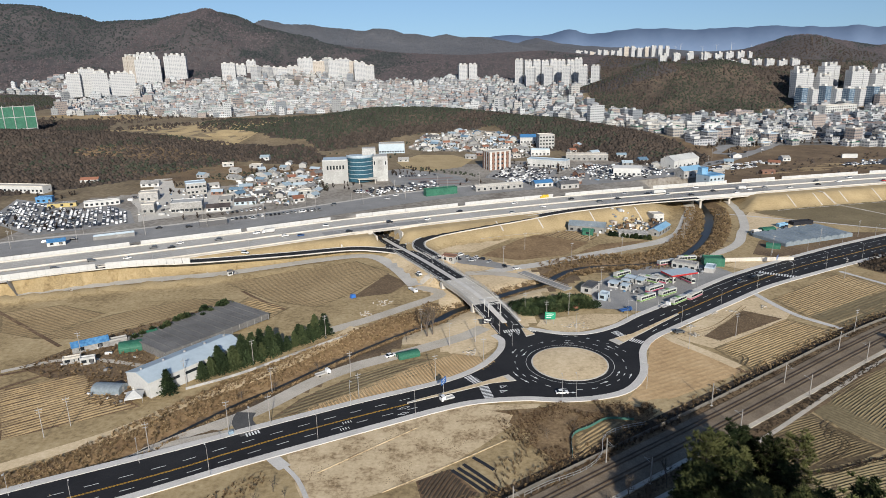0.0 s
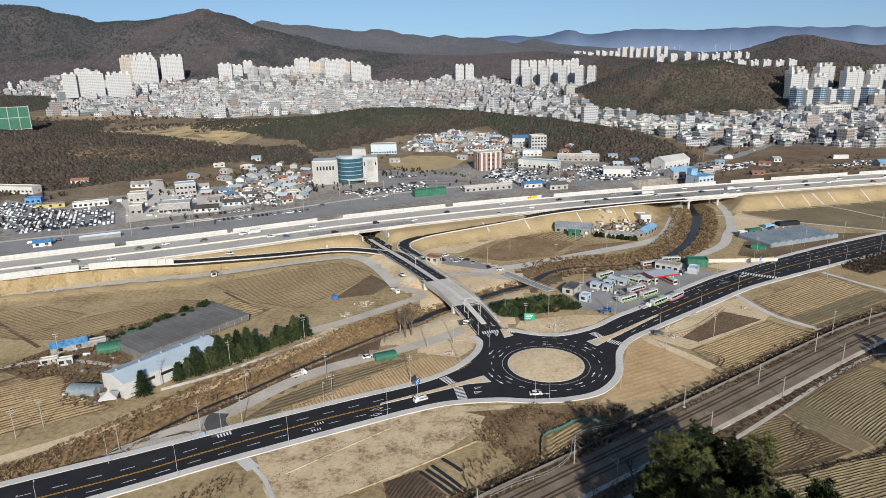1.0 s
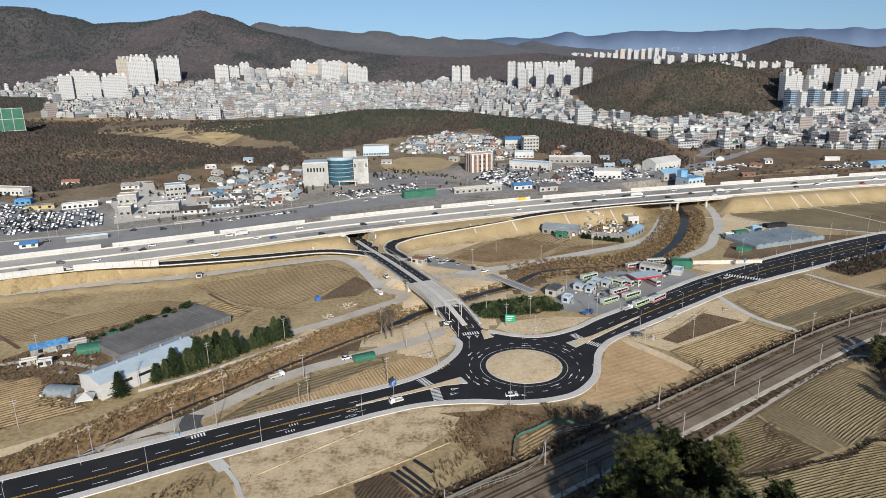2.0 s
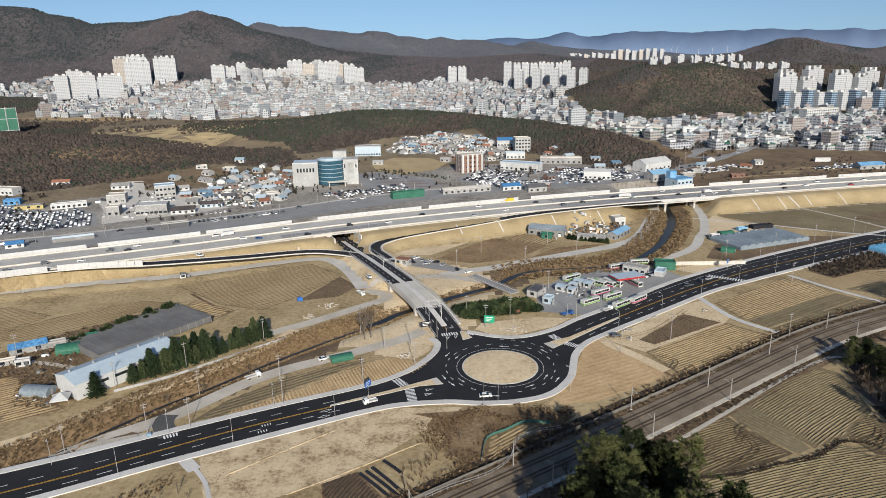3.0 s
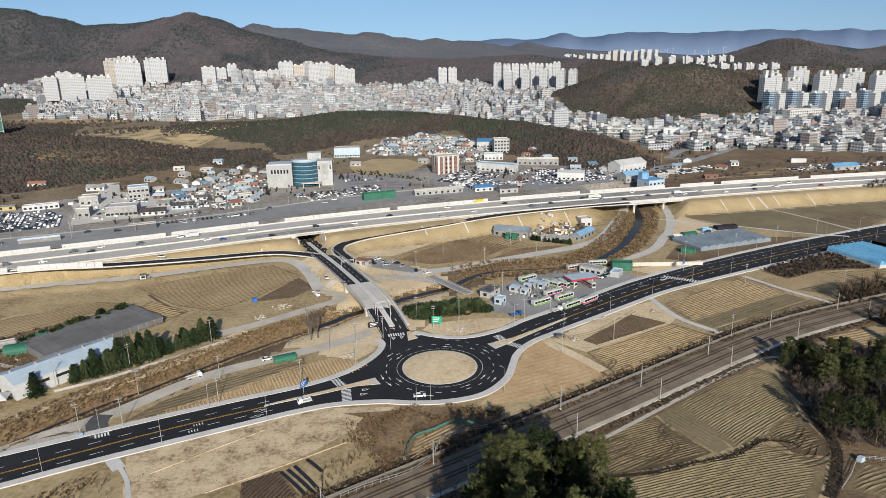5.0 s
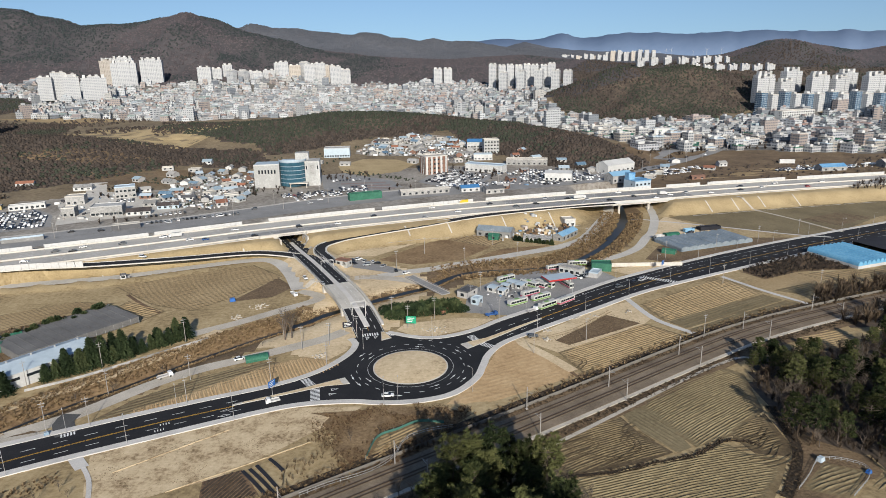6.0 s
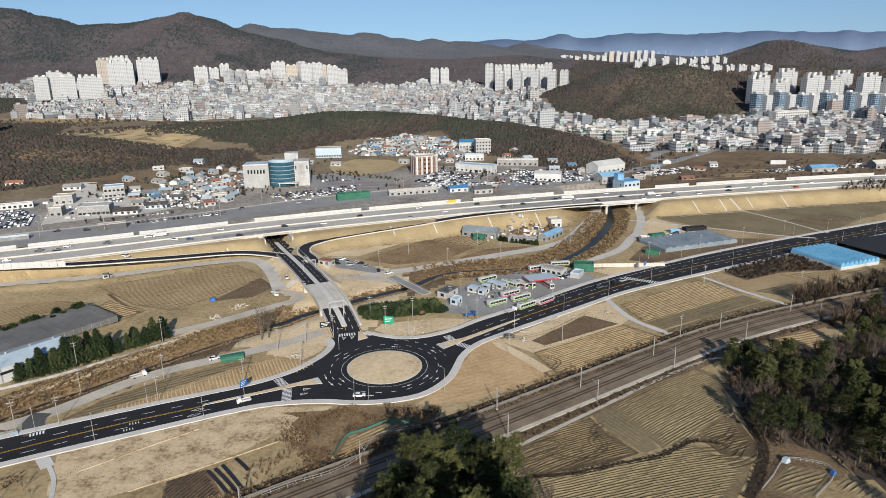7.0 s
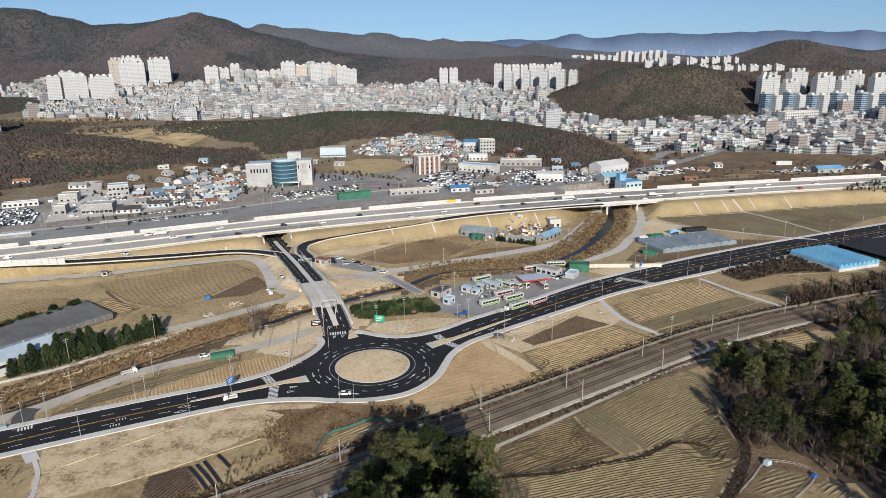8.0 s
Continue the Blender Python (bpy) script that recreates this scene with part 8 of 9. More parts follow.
# ---- apartment towers ----
def tower(label, x, y, w, d, h, rot, m, group, base=None):
    t = thing("apartment_tower", label, "apartment tower", group)
    zz = z_at(x, y) if base is None else base
    t.matrix_basis = pose(x, y, zz, 0, 0, rot)
    b = Mesh()
    k = max(2, int(w / 11))
    for i in range(k):
        s = 0.9 if i % 2 else 0
        b.box(-w / 2 + w * i / k, -d / 2 + s, -6, -w / 2 + w * (i + 1) / k, d / 2 + s, h - (2.9 if i in (0, k - 1) and k > 2 else 0))
    b.make("wall", m, t)
    heads = []
    for i in range(k if h > 25 else 1):
        c = -w / 2 + w * (i + 0.5) / k
        heads.append(Mesh().box(c - 2.6, -2.6, h - 3, c + 2.6, 3.4, h + 3.2).make("lift_head", M_WALLWHITE, t))
    roof_ob = Mesh().box(-w / 2 + w / k * 0.9 if k > 2 else -w / 2, -d / 2 + 0.2, h - 0.1 if k <= 2 else h + 0.02, w / 2 - (w / k * 0.9 if k > 2 else 0), d / 2 - 0.2, h + 0.4).make("roof", M_CONC, t)
    for o in heads:
        o.parent = roof_ob
    return t


rng = random.Random(15)
for x, y, w, h, m, r in ((-682, 1592, 36, 66, M_APTWARM, -20), (-650, 1600, 44, 70, M_APT, 12), (-636, 1570, 54, 60, M_APT, 12), (-580, 1586, 48, 66, M_APT, 8)):
    tower("tall cream concrete apartment slab", x, y, w, 13, h, r, m, "western apartment estate", 58)
for k, (x, y, w, h) in enumerate(((-684, 1330, 24, 38), (-668, 1350, 26, 46), (-650, 1356, 26, 42), (-634, 1330, 28, 38), (-596, 1342, 44, 38))):
    tower("grey-white concrete apartment slab block", x, y, w, 13, h, 25, M_APT, "north-western apartment estate", 54)
for k in range(17):
    u = k / 16
    x, y = -462 + 312 * u, 1588 + 52 * u + (k % 3) * 22
    hh = (50, 46, 54, 42, 40, 38, 36, 40, 56, 58, 50, 56, 52, 54, 48, 46, 38)[k]
    tower("white concrete apartment slab block", x, y, rng.uniform(20, 30), 13, hh, rng.choice((10, 14, -30)), M_APT if k not in (10, 14) else M_APTWARM, "central apartment estate", 53)
for x, y in ((72, 1598), (95, 1605)):
    tower("white concrete apartment slab block", x, y, 20, 13, 40, 10, M_APT, "small apartment pair", 50)
for k in range(8):
    tower("white concrete apartment tower block", 196 + 18.5 * k, 1545 - 2 * k, 17, 14, rng.uniform(44, 49), rng.choice((10, -15)), M_APT, "northern apartment estate", 50)
for k, x in enumerate((214, 252, 290, 326, 352)):
    tower("white concrete apartment tower block with a shaded flank", x, 1488 - 2 * k, 17, 15, rng.uniform(32, 37), -22, M_APT, "northern apartment estate", 50)
for k in range(10):
    x, y = 572 + 31 * k, 1052 - 9 * k
    tower("white apartment block with blue glazed balconies", x, y, 14, 13, 22 + rng.uniform(-2, 3), 20, M_APTBLUE, "eastern apartment estate", 33)
    tower("white apartment block with plain end walls", x + 14, y - 3, 13, 14, 21 + rng.uniform(-2, 3), 20, M_APT, "eastern apartment estate", 33)
for k in range(9):
    tower("long white apartment slab", 592 + 38 * k, 1094 - 10 * k + (k % 2) * 16, 33, 13, 44 + rng.uniform(-5, 4), 24 if k % 2 else 14, M_APT, "eastern apartment estate", 33)
    tower("tall white apartment slab", 612 + 40 * k, 1136 - 10 * k, 34, 13, 52 + rng.uniform(-5, 4), 20, M_APT, "eastern apartment estate", 33)
for k in range(26):
    x, y = 500 + 18.5 * k, 2860 - (k % 3) * 25
    tall = k > 14
    tower("far white apartment tower", x, y, rng.uniform(13, 24), 13, rng.uniform(26, 36) if tall else rng.uniform(10, 19), 0, M_APT if k % 4 else M_APTWARM, "far apartment estate", 92 if tall else 96)
for k in range(10):
    x, y = 600 + 12 * k, 1812 + (k % 3) * 18
    tower("small white apartment tower on the hillside", x, y, rng.uniform(6, 9), 9, rng.uniform(14, 22), rng.choice((0, 12)), M_APT, "hillside apartment estate")
for k in range(9):
    x, y = 716 + 14.5 * k, 1808 + (k % 2) * 14
    tower("white slab apartment block on the hillside", x, y, rng.uniform(9, 13), 9, rng.uniform(11, 18), 8, M_APT, "hillside apartment estate")
for k in range(14):
    x, y = 700 + 14 * k, 1690 - 3 * k + (k % 2) * 12
    tower("low white apartment block below the hillside estate", x, y, rng.uniform(9, 14), 9, rng.uniform(9, 15), 10, M_APT, "lower hillside apartment estate")
building("school", "long cream school building with many windows", 590, 985, 62, 14, 15, 20, M_WALLWHITE, M_CONC, "flat", (14, 4))
building("office_block", "dark grey office block with ribbon windows", 302, 850, 30, 16, 11, -14, M_ROOFGREY, M_CONC, "flat", (8, 3))

# ---- the town ----
P = fill(TOWN, 13.0, 51)
rng2 = np.random.default_rng(52)
P = P[(rng2.uniform(0, 1, len(P)) < 0.9) & (wave(P[:, 0], P[:, 1], 38, 5) + rng2.uniform(-0.3, 0.3, len(P)) < 0.72)]
P[:, 2] += 0.4
order = np.argsort(np.hypot(P[:, 0] - 40, P[:, 1]))
P = P[order]
# town whites lean blue: distance haze is put into these colours
M_TOWN = facade_mat("town_block_facade", (0.4, 0.4, 0.4), (0.11, 0.12, 0.135), 3.3, 3.4, 0.4,
                    [(0.42, 0.435, 0.445), (0.27, 0.278, 0.285), (0.47, 0.48, 0.49), (0.33, 0.28, 0.255), (0.4, 0.39, 0.37), (0.53, 0.545, 0.56), (0.2, 0.22, 0.245), (0.37, 0.37, 0.36), (0.29, 0.325, 0.345)])
nt2 = M_TOWN.node_tree
oi2 = next(n for n in nt2.nodes if n.type == "OBJECT_INFO")
rp2 = next(n for n in nt2.nodes if n.type == "VALTORGB")
g2 = next(n for n in nt2.nodes if n.type == "NEW_GEOMETRY")
nt2.links.new(g2.outputs["Random Per Island"], rp2.inputs[0])
nt2.nodes.remove(oi2)
M_TROOF = island_mat("town_roofs", [(0.17, 0.175, 0.18), (0.3, 0.31, 0.32), (0.44, 0.45, 0.46), (0.19, 0.26, 0.23), (0.33, 0.345, 0.36), (0.29, 0.34, 0.37), (0.4, 0.405, 0.405), (0.25, 0.14, 0.105)], 0.8)
walls, roofs = Mesh(), Mesh()
rng = random.Random(61)
for i, (x, y, z) in enumerate(P):
    w, d = rng.uniform(7.5, 13), rng.uniform(7, 11)
    h = rng.choice((3.2, 3.6, 4, 5.5, 6, 7, 9, 11)) * rng.uniform(0.85, 1.1)
    if rng.random() < 0.06:
        h *= 2.0
        w *= 1.4
    elif rng.random() < 0.08:
        w, d = w * 2.2, d * 1.4
    if x > 180 and y < 1100:
        if rng.random() < 0.12:
            continue
        w *= 1.25
        d *= 1.15
        h *= 1.15
    h *= 0.88
    rot = (12 if x < 200 else 20) + rng.choice((0, 0, 0, 90, 45)) + rng.uniform(-4, 4)
    if i < 195:
        t = building("town_building", rng.choice(("pale concrete town building with flat roof", "small white town building with flat roof", "grey rendered town building with flat roof")), x, y, w, d, h, rot, M_FACADE, rng.choice((M_CONC, M_ROOFGREY, M_WALLWHITE, M_ROOFPALE, M_ROOFGREEN)), "flat", z=z - 0.3, door=False, group="buildings of the town")
        Mesh().box(-w * 0.35, -d * 0.1, h + 0.16, -w * 0.05, d * 0.35, h + 2.8).make("stair_head", M_WALLWHITE, next(o for o in t.children if o.name.startswith("roof")))
        continue
    c, s = math.cos(radians(rot)), math.sin(radians(rot))
    def R(q):
        return [(x + a * c - b * s, y + a * s + b * c, z + e) for a, b, e in q]
    q = [(-w / 2, -d / 2), (w / 2, -d / 2), (w / 2, d / 2), (-w / 2, d / 2)]
    walls.add(R([(a, b, -2) for a, b in q] + [(a, b, h) for a, b in q]), [(0, 1, 5, 4), (1, 2, 6, 5), (2, 3, 7, 6), (3, 0, 4, 7)])
    gable = h < 7.5 and rng.random() < 0.5
    if gable:
        roofs.add(R([(-w / 2 - 0.3, -d / 2 - 0.3, h), (w / 2 + 0.3, -d / 2 - 0.3, h), (w / 2 + 0.3, d / 2 + 0.3, h), (-w / 2 - 0.3, d / 2 + 0.3, h), (-w / 2, 0, h + 2.2), (w / 2, 0, h + 2.2)]), [(0, 1, 5, 4), (2, 3, 4, 5), (1, 2, 5), (3, 0, 4)])
    else:
        roofs.add(R([(a, b, h) for a, b in q] + [(a * 0.96, b * 0.96, h - 0.5) for a, b in q]), [(0, 1, 5, 4), (1, 2, 6, 5), (2, 3, 7, 6), (3, 0, 4, 7), (4, 5, 6, 7)])
        roofs.add(R([(a, b, e) for e in (h - 0.5, h + 2.6) for a, b in ((-w * 0.3, -1), (0, -1), (0, 3), (-w * 0.3, 3))]), [(0, 1, 5, 4), (1, 2, 6, 5), (2, 3, 7, 6), (3, 0, 4, 7), (4, 5, 6, 7)])
tb = tagged(new("far_town_buildings"), "crowded pale low-rise buildings of the far town", "buildings", "", "stuff")
walls.make("walls", M_TOWN, tb)
roofs.make("roofs", M_TROOF, tb)

# wind turbines on the far range
def turbine(x, y, z, turn):
    t = thing("wind_turbine", "white wind turbine on the far ridge", "wind turbine", "wind turbines")
    Mesh().tube((0, 0, -10), (0, 0, 62), 2.0, 1.2, 6).make("tower", M_PANEL, t)
    Mesh().box(-1.6, -3, 61, 1.6, 4, 64.5).make("nacelle", M_PANEL, t)
    for k in range(3):
        a = radians(turn + 120 * k)
        Mesh().tube((0, -3.2, 62.5), (34 * math.sin(a), -3.2, 62.5 + 34 * math.cos(a)), 1.2, 0.4, 4).make("blade", M_PANEL, t)
    t.matrix_basis = pose(x, y, z) @ Matrix.Diagonal((0.42, 0.42, 0.42, 1))


for k, (x, y) in enumerate(((1330, 3900), (1362, 3880), (1395, 3890), (1500, 3840), (1560, 3800), (1630, 3770), (1720, 3730), (560, 4100), (600, 4080))):
    turbine(x, y, 95 + 6 * (k % 3) if k < 7 else 150, 17 * k)

# ---- vehicles ----
WHEEL = Mesh().tube((0, -0.11, 0), (0, 0.11, 0), 0.32, 0.32, 10).make("wheel", M_RUBBER)
WHEEL_ME = WHEEL.data
bpy.data.objects.remove(WHEEL)


def wheels(t, xs, half, r=1.0):
    for x in xs:
        for sd in (-1, 1):
            o = new("wheel", WHEEL_ME)
            o.parent = t
            o.matrix_basis = pose(x, half * sd, 0.32 * r) @ Matrix.Diagonal((r, 1.2, r, 1))


def car(colour, kind="saloon"):
    lab = {"white": "white", "black": "black", "silver": "silver", "grey": "dark grey", "blue": "blue", "red": "red", "yellow": "yellow"}[colour]
    t = thing("car", f"{lab} {kind} car with dark windows", "car", "cars")
    low = kind == "saloon"
    z1, z2 = (0.92, 1.42) if low else (1.05, 1.7)
    b = Mesh()
    sec = [(-2.2, 0.3), (-2.25, 0.75), (-2.1, z1), (1.0, z1), (2.1, z1 - 0.2), (2.25, 0.6), (2.2, 0.3)]
    b.prism(sec, -0.88, 0.88)
    if low:
        b.prism([(-1.25, z2), (-1.2, z2 + 0.06), (0.25, z2 + 0.06), (0.3, z2)], -0.62, 0.62)
    else:
        b.prism([(-1.95, z2), (-1.9, z2 + 0.06), (0.4, z2 + 0.06), (0.5, z2)], -0.68, 0.68)
    b.make("body", M_CAR[colour], t)
    g = Mesh()
    x0, x1, x2, x3 = (-1.95, -1.25, 0.3, 1.15) if low else (-2.12, -1.95, 0.5, 1.25)
    g.add([(x0, -0.8, z1), (x3, -0.8, z1), (x3, 0.8, z1), (x0, 0.8, z1), (x1, -0.63, z2), (x2, -0.63, z2), (x2, 0.63, z2), (x1, 0.63, z2)],
          [(0, 1, 5, 4), (1, 2, 6, 5), (2, 3, 7, 6), (3, 0, 4, 7), (4, 5, 6, 7)])
    g.make("glazing", M_DARKGLASS, t)
    wheels(t, (-1.35, 1.35), 0.8)
    return t


def far_car(t):
    """A car for the far yards and the highway: its wheels and sills are one dark underbody."""
    f = tagged(new("car"), t["label"] if "label" in t else "", "car", "cars")
    for o in t.children:
        if not o.name.startswith("wheel"):
            c = new(o.name.split(".")[0], o.data)
            c.parent = f
    Mesh().box(-1.75, -0.86, 0, -0.95, 0.86, 0.5).box(0.95, -0.86, 0, 1.75, 0.86, 0.5).box(-1.9, -0.8, 0.2, 1.9, 0.8, 0.4).make("underbody", M_RUBBER, f)
    return f


CARS = [car(c, k) for c, k in (("white", "saloon"), ("black", "saloon"), ("silver", "saloon"), ("grey", "estate"), ("white", "estate"), ("black", "estate"), ("blue", "saloon"), ("red", "saloon"), ("silver", "estate"))]
WEIGHTS = (9, 7, 6, 6, 6, 4, 1, 1, 3)
FAR_CARS = [far_car(t) for t in CARS]
used_cars = set()
crng = random.Random(101)


def put_car(x, y, heading, z=None, pick=None):
    i = pick if pick is not None else crng.choices(range(len(CARS)), WEIGHTS)[0]
    t = (FAR_CARS if y > 400 else CARS)[i]
    m = pose(x, y, z_at(x, y) + 0.1 if z is None else z, 0, 0, heading)
    if t.name not in used_cars:
        used_cars.add(t.name)
        t.matrix_basis = m
        return t
    return copy_thing(t, m)


REST = []


def car_rows(poly, angle, gap, pitch, lift, share=0.85):
    """Rows of parked cars inside a yard."""
    p = np.array(poly)
    c = p.mean(axis=0)
    u, v = np.array([math.cos(radians(angle)), math.sin(radians(angle))]), np.array([-math.sin(radians(angle)), math.cos(radians(angle))])
    r = int(np.abs(p - c).max() * 1.5)
    for a in np.arange(-r, r, gap):
        for b in np.arange(-r, r, pitch):
            q = c + v * a + u * b
            if not inside(q[:1], q[1:], poly)[0]:
                continue
            if crng.random() > share:
                if crng.random() < 0.7:
                    REST.append((q[0], q[1], z_at(*q) + lift, angle + 90 + crng.choice((0, 180)) + crng.uniform(-4, 4)))
            else:
                put_car(q[0], q[1], angle + 90 + crng.choice((0, 180)) + crng.uniform(-4, 4), z_at(*q) + lift)


car_rows([(-330, 526), (-293, 512), (-272, 496), (-249, 506), (-229, 490), (-212, 458), (-240, 443), (-262, 432), (-316, 470)], 24, 6.3, 2.75, 0.13, 0.12)
car_rows([(54, 604), (73, 662), (112, 626), (100, 592), (80, 574)], -22, 7.0, 2.9, 0.13, 0.15)
car_rows([(-62, 536), (-22, 556), (-24, 564), (-66, 548)], 24, 6.5, 3.0, 0.13, 0.6)
car_rows([(145, 572), (212, 592), (200, 630), (142, 612)], 12, 9, 3.2, 0.13, 0.15)
car_rows([(-208, 512), (-196, 545), (-182, 540), (-190, 508)], 20, 6.5, 2.9, 0.13, 0.0)
car_rows([(120, 640), (160, 652), (206, 632), (214, 604), (150, 618)], 12, 7.5, 2.9, 0.13, 0.0)
car_rows([(60, 560), (128, 582), (140, 592), (130, 600), (60, 574)], 16, 7.0, 2.9, 0.13, 0.0)
car_rows([(255, 600), (300, 622), (330, 650), (320, 660), (262, 628)], 26, 8.0, 3.0, 0.13, 0.0)
car_rows([(385, 618), (470, 632), (468, 642), (390, 634)], 8, 7.0, 3.0, 0.13, 0.0)
car_rows([(-56.8, 553.3), (0.1, 589.5), (6.8, 563.4), (-49.5, 523.5)], 22, 6.5, 2.9, 0.13, 0.0)
car_rows([(-30, 604), (4, 612), (0, 620), (-34, 612)], 12, 7.0, 3.0, 0.13, 0.0)
for k in range(22):
    q = np.array([-141, 459]) + (np.array([-84, 484]) - np.array([-141, 459])) * k / 21
    put_car(q[0], q[1], 112, z_at(*q) + 0.12)
for k in range(9):
    put_car(-150 + 3 * k, 479 + 1.5 * k, 115)
fr = spline([q for q in FARM_ROADS if q[0] == "front_road"][0][1], 4)
for s in np.arange(60, arc_len(fr)[-1] - 30, 33):
    p, d = along(fr, s + crng.uniform(-12, 12))
    sd = crng.choice((-1, 1))
    q = p + np.array([-d[1], d[0]]) * 3.4 * sd
    put_car(q[0], q[1], math.degrees(math.atan2(d[1], d[0])) + (180 if sd > 0 else 0), z_at(*q) + 0.18)
fine = island_mat("parked_car_paints", [(0.015, 0.015, 0.018), (0.025, 0.03, 0.045), (0.08, 0.085, 0.1), (0.4, 0.41, 0.42), (0.68, 0.68, 0.67), (0.7, 0.7, 0.69)], 0.35, 2.0, 0.5)
rest = Mesh()
for x, y, z, a in REST:
    c, s_ = math.cos(radians(a)), math.sin(radians(a))
    V = []
    for px, py, pz in [(u, v, w) for w in (0.2, 0.9) for u, v in ((-2.2, -0.88), (2.2, -0.88), (2.2, 0.88), (-2.2, 0.88))] + [(u, v, 1.45) for u, v in ((-1.4, -0.65), (0.4, -0.65), (0.4, 0.65), (-1.4, 0.65))] + [(u, v, 0.9) for u, v in ((-1.95, -0.82), (1.2, -0.82), (1.2, 0.82), (-1.95, 0.82))]:
        V.append((x + px * c - py * s_, y + px * s_ + py * c, z + pz))
    rest.add(V, [(0, 1, 5, 4), (1, 2, 6, 5), (2, 3, 7, 6), (3, 0, 4, 7), (4, 5, 6, 7), (12, 13, 9, 8), (13, 14, 10, 9), (14, 15, 11, 10), (15, 12, 8, 11), (8, 9, 10, 11)])
tagged(rest.make("far_parked_cars", fine), "rows of far parked cars in white, silver and black", "cars", "", "stuff")
# highway traffic, as it stands
for x, lane in ((-251, -6), (-240, 8), (-194, -4), (-177, -8), (-164, 8), (-155, 4), (-150, 11), (-130, 8), (-108, 12), (-95, -4), (-87, -8), (-68, 8), (-31, -4), (-7, -8), (51, -14.8), (64, 11.5), (77, -8), (107, 8), (122, -8), (139, -4), (153, 11.5), (168, 4), (181, -4), (196, -11), (215, 12), (220, -4), (233, -14.8), (249, -8), (266, -4), (283, -11), (312, -8), (320, 4), (335, -4), (356, 8), (372, -11), (398, 4), (-210, -11), (-60, -14), (20, 4)):
    p, d = along(HIGHWAY, s_of(x))
    q = p + np.array([-d[1], d[0]]) * lane
    put_car(q[0], q[1], math.degrees(math.atan2(d[1], d[0])) + (180 if lane > 0 else 0), DECK + 0.01)
for x, y, h, z in ((-8, 341, -65, 3.85), (3, 331, 115, 3.95), (-110, 376.5, -22, 7.3), (159, 327, 38, 0.16), (169, 333, 38, 0.16), (174, 337, 38, 0.16), (45, 214.7, 4, 0.16), (105, 265, 10, 0.1), (-18, 248.3, 30, 0.2), (46, 357, 25, 0.2)):
    put_car(x, y, h, z)
for k in range(8):
    put_car(141 + 1.9 * k, 343 + 1.4 * k, -55, 0.15, crng.choice((0, 1, 2, 4)))
for k, (x, y) in enumerate(((12, 384), (16, 386), (20, 382), (25, 380), (28, 377), (22, 374), (32, 371), (40, 362), (14, 378))):
    put_car(x, y, 40 * k, z_at(x, y) + 0.2)


for t in CARS + FAR_CARS:
    if t.name not in used_cars:
        for o in list(t.children) + [t]:
            bpy.data.objects.remove(o)


M_BUSBODY = paint("off_white_bus_paint", (0.5, 0.5, 0.47), 0.45)


def bus(colour):
    t = thing("bus", f"parked city bus in white and {colour}", "bus", "buses at the depot")
    Mesh().prism([(-5.5, 0.35), (-5.5, 2.7), (-5.3, 3.05), (5.2, 3.05), (5.5, 2.6), (5.5, 0.35)], -1.22, 1.22).make("body", M_BUSBODY, t)
    Mesh().box(-5.52, -1.24, 0.5, 5.4, 1.24, 1.15).make("stripe", M_CAR["green" if colour == "green" else "pink"], t)
    for sd in (-1, 1):
        for k in range(6):
            Mesh().box(-4.9 + 1.65 * k, sd * 1.235 - 0.02, 1.45, -4.9 + 1.65 * k + 1.5, sd * 1.235 + 0.02, 2.45).make("window", M_DARKGLASS, t)
    Mesh().box(5.45, -1.1, 1.2, 5.53, 1.1, 2.5).make("windscreen", M_DARKGLASS, t)
    Mesh().box(-1.6, -0.7, 3.05, 0.6, 0.7, 3.3).make("roof_unit", M_CAR["green"] if colour == "green" else M_WALLGREY, t)
    Mesh().box(-4.6, -0.6, 3.05, -3.6, 0.6, 3.2).make("roof_hatch", M_WALLGREY, t)
    wheels(t, (-3.2, 3.4), 1.08, 1.5)
    return t


BUS = {"green": bus("green"), "crimson": bus("crimson")}
for i, (x, y, h, c) in enumerate(((103, 305, 33, "green"), (115.5, 311.5, 33, "green"), (117, 300.5, 38, "green"), (127, 306.5, 40, "crimson"), (111, 317.5, 33, "crimson"), (112.5, 332, -48, "green"), (117, 331, -48, "crimson"), (121, 332, -48, "green"), (101, 341, 33, "green"), (131, 359, 20, "crimson"), (145, 366, 5, "green"), (132, 331, -70, "crimson"))):
    m = pose(x, y, 0.14 if i != 2 and i != 3 else 0.16, 0, 0, h)
    if i in (0, 3):
        BUS[c].matrix_basis = m
    else:
        copy_thing(BUS[c], m)


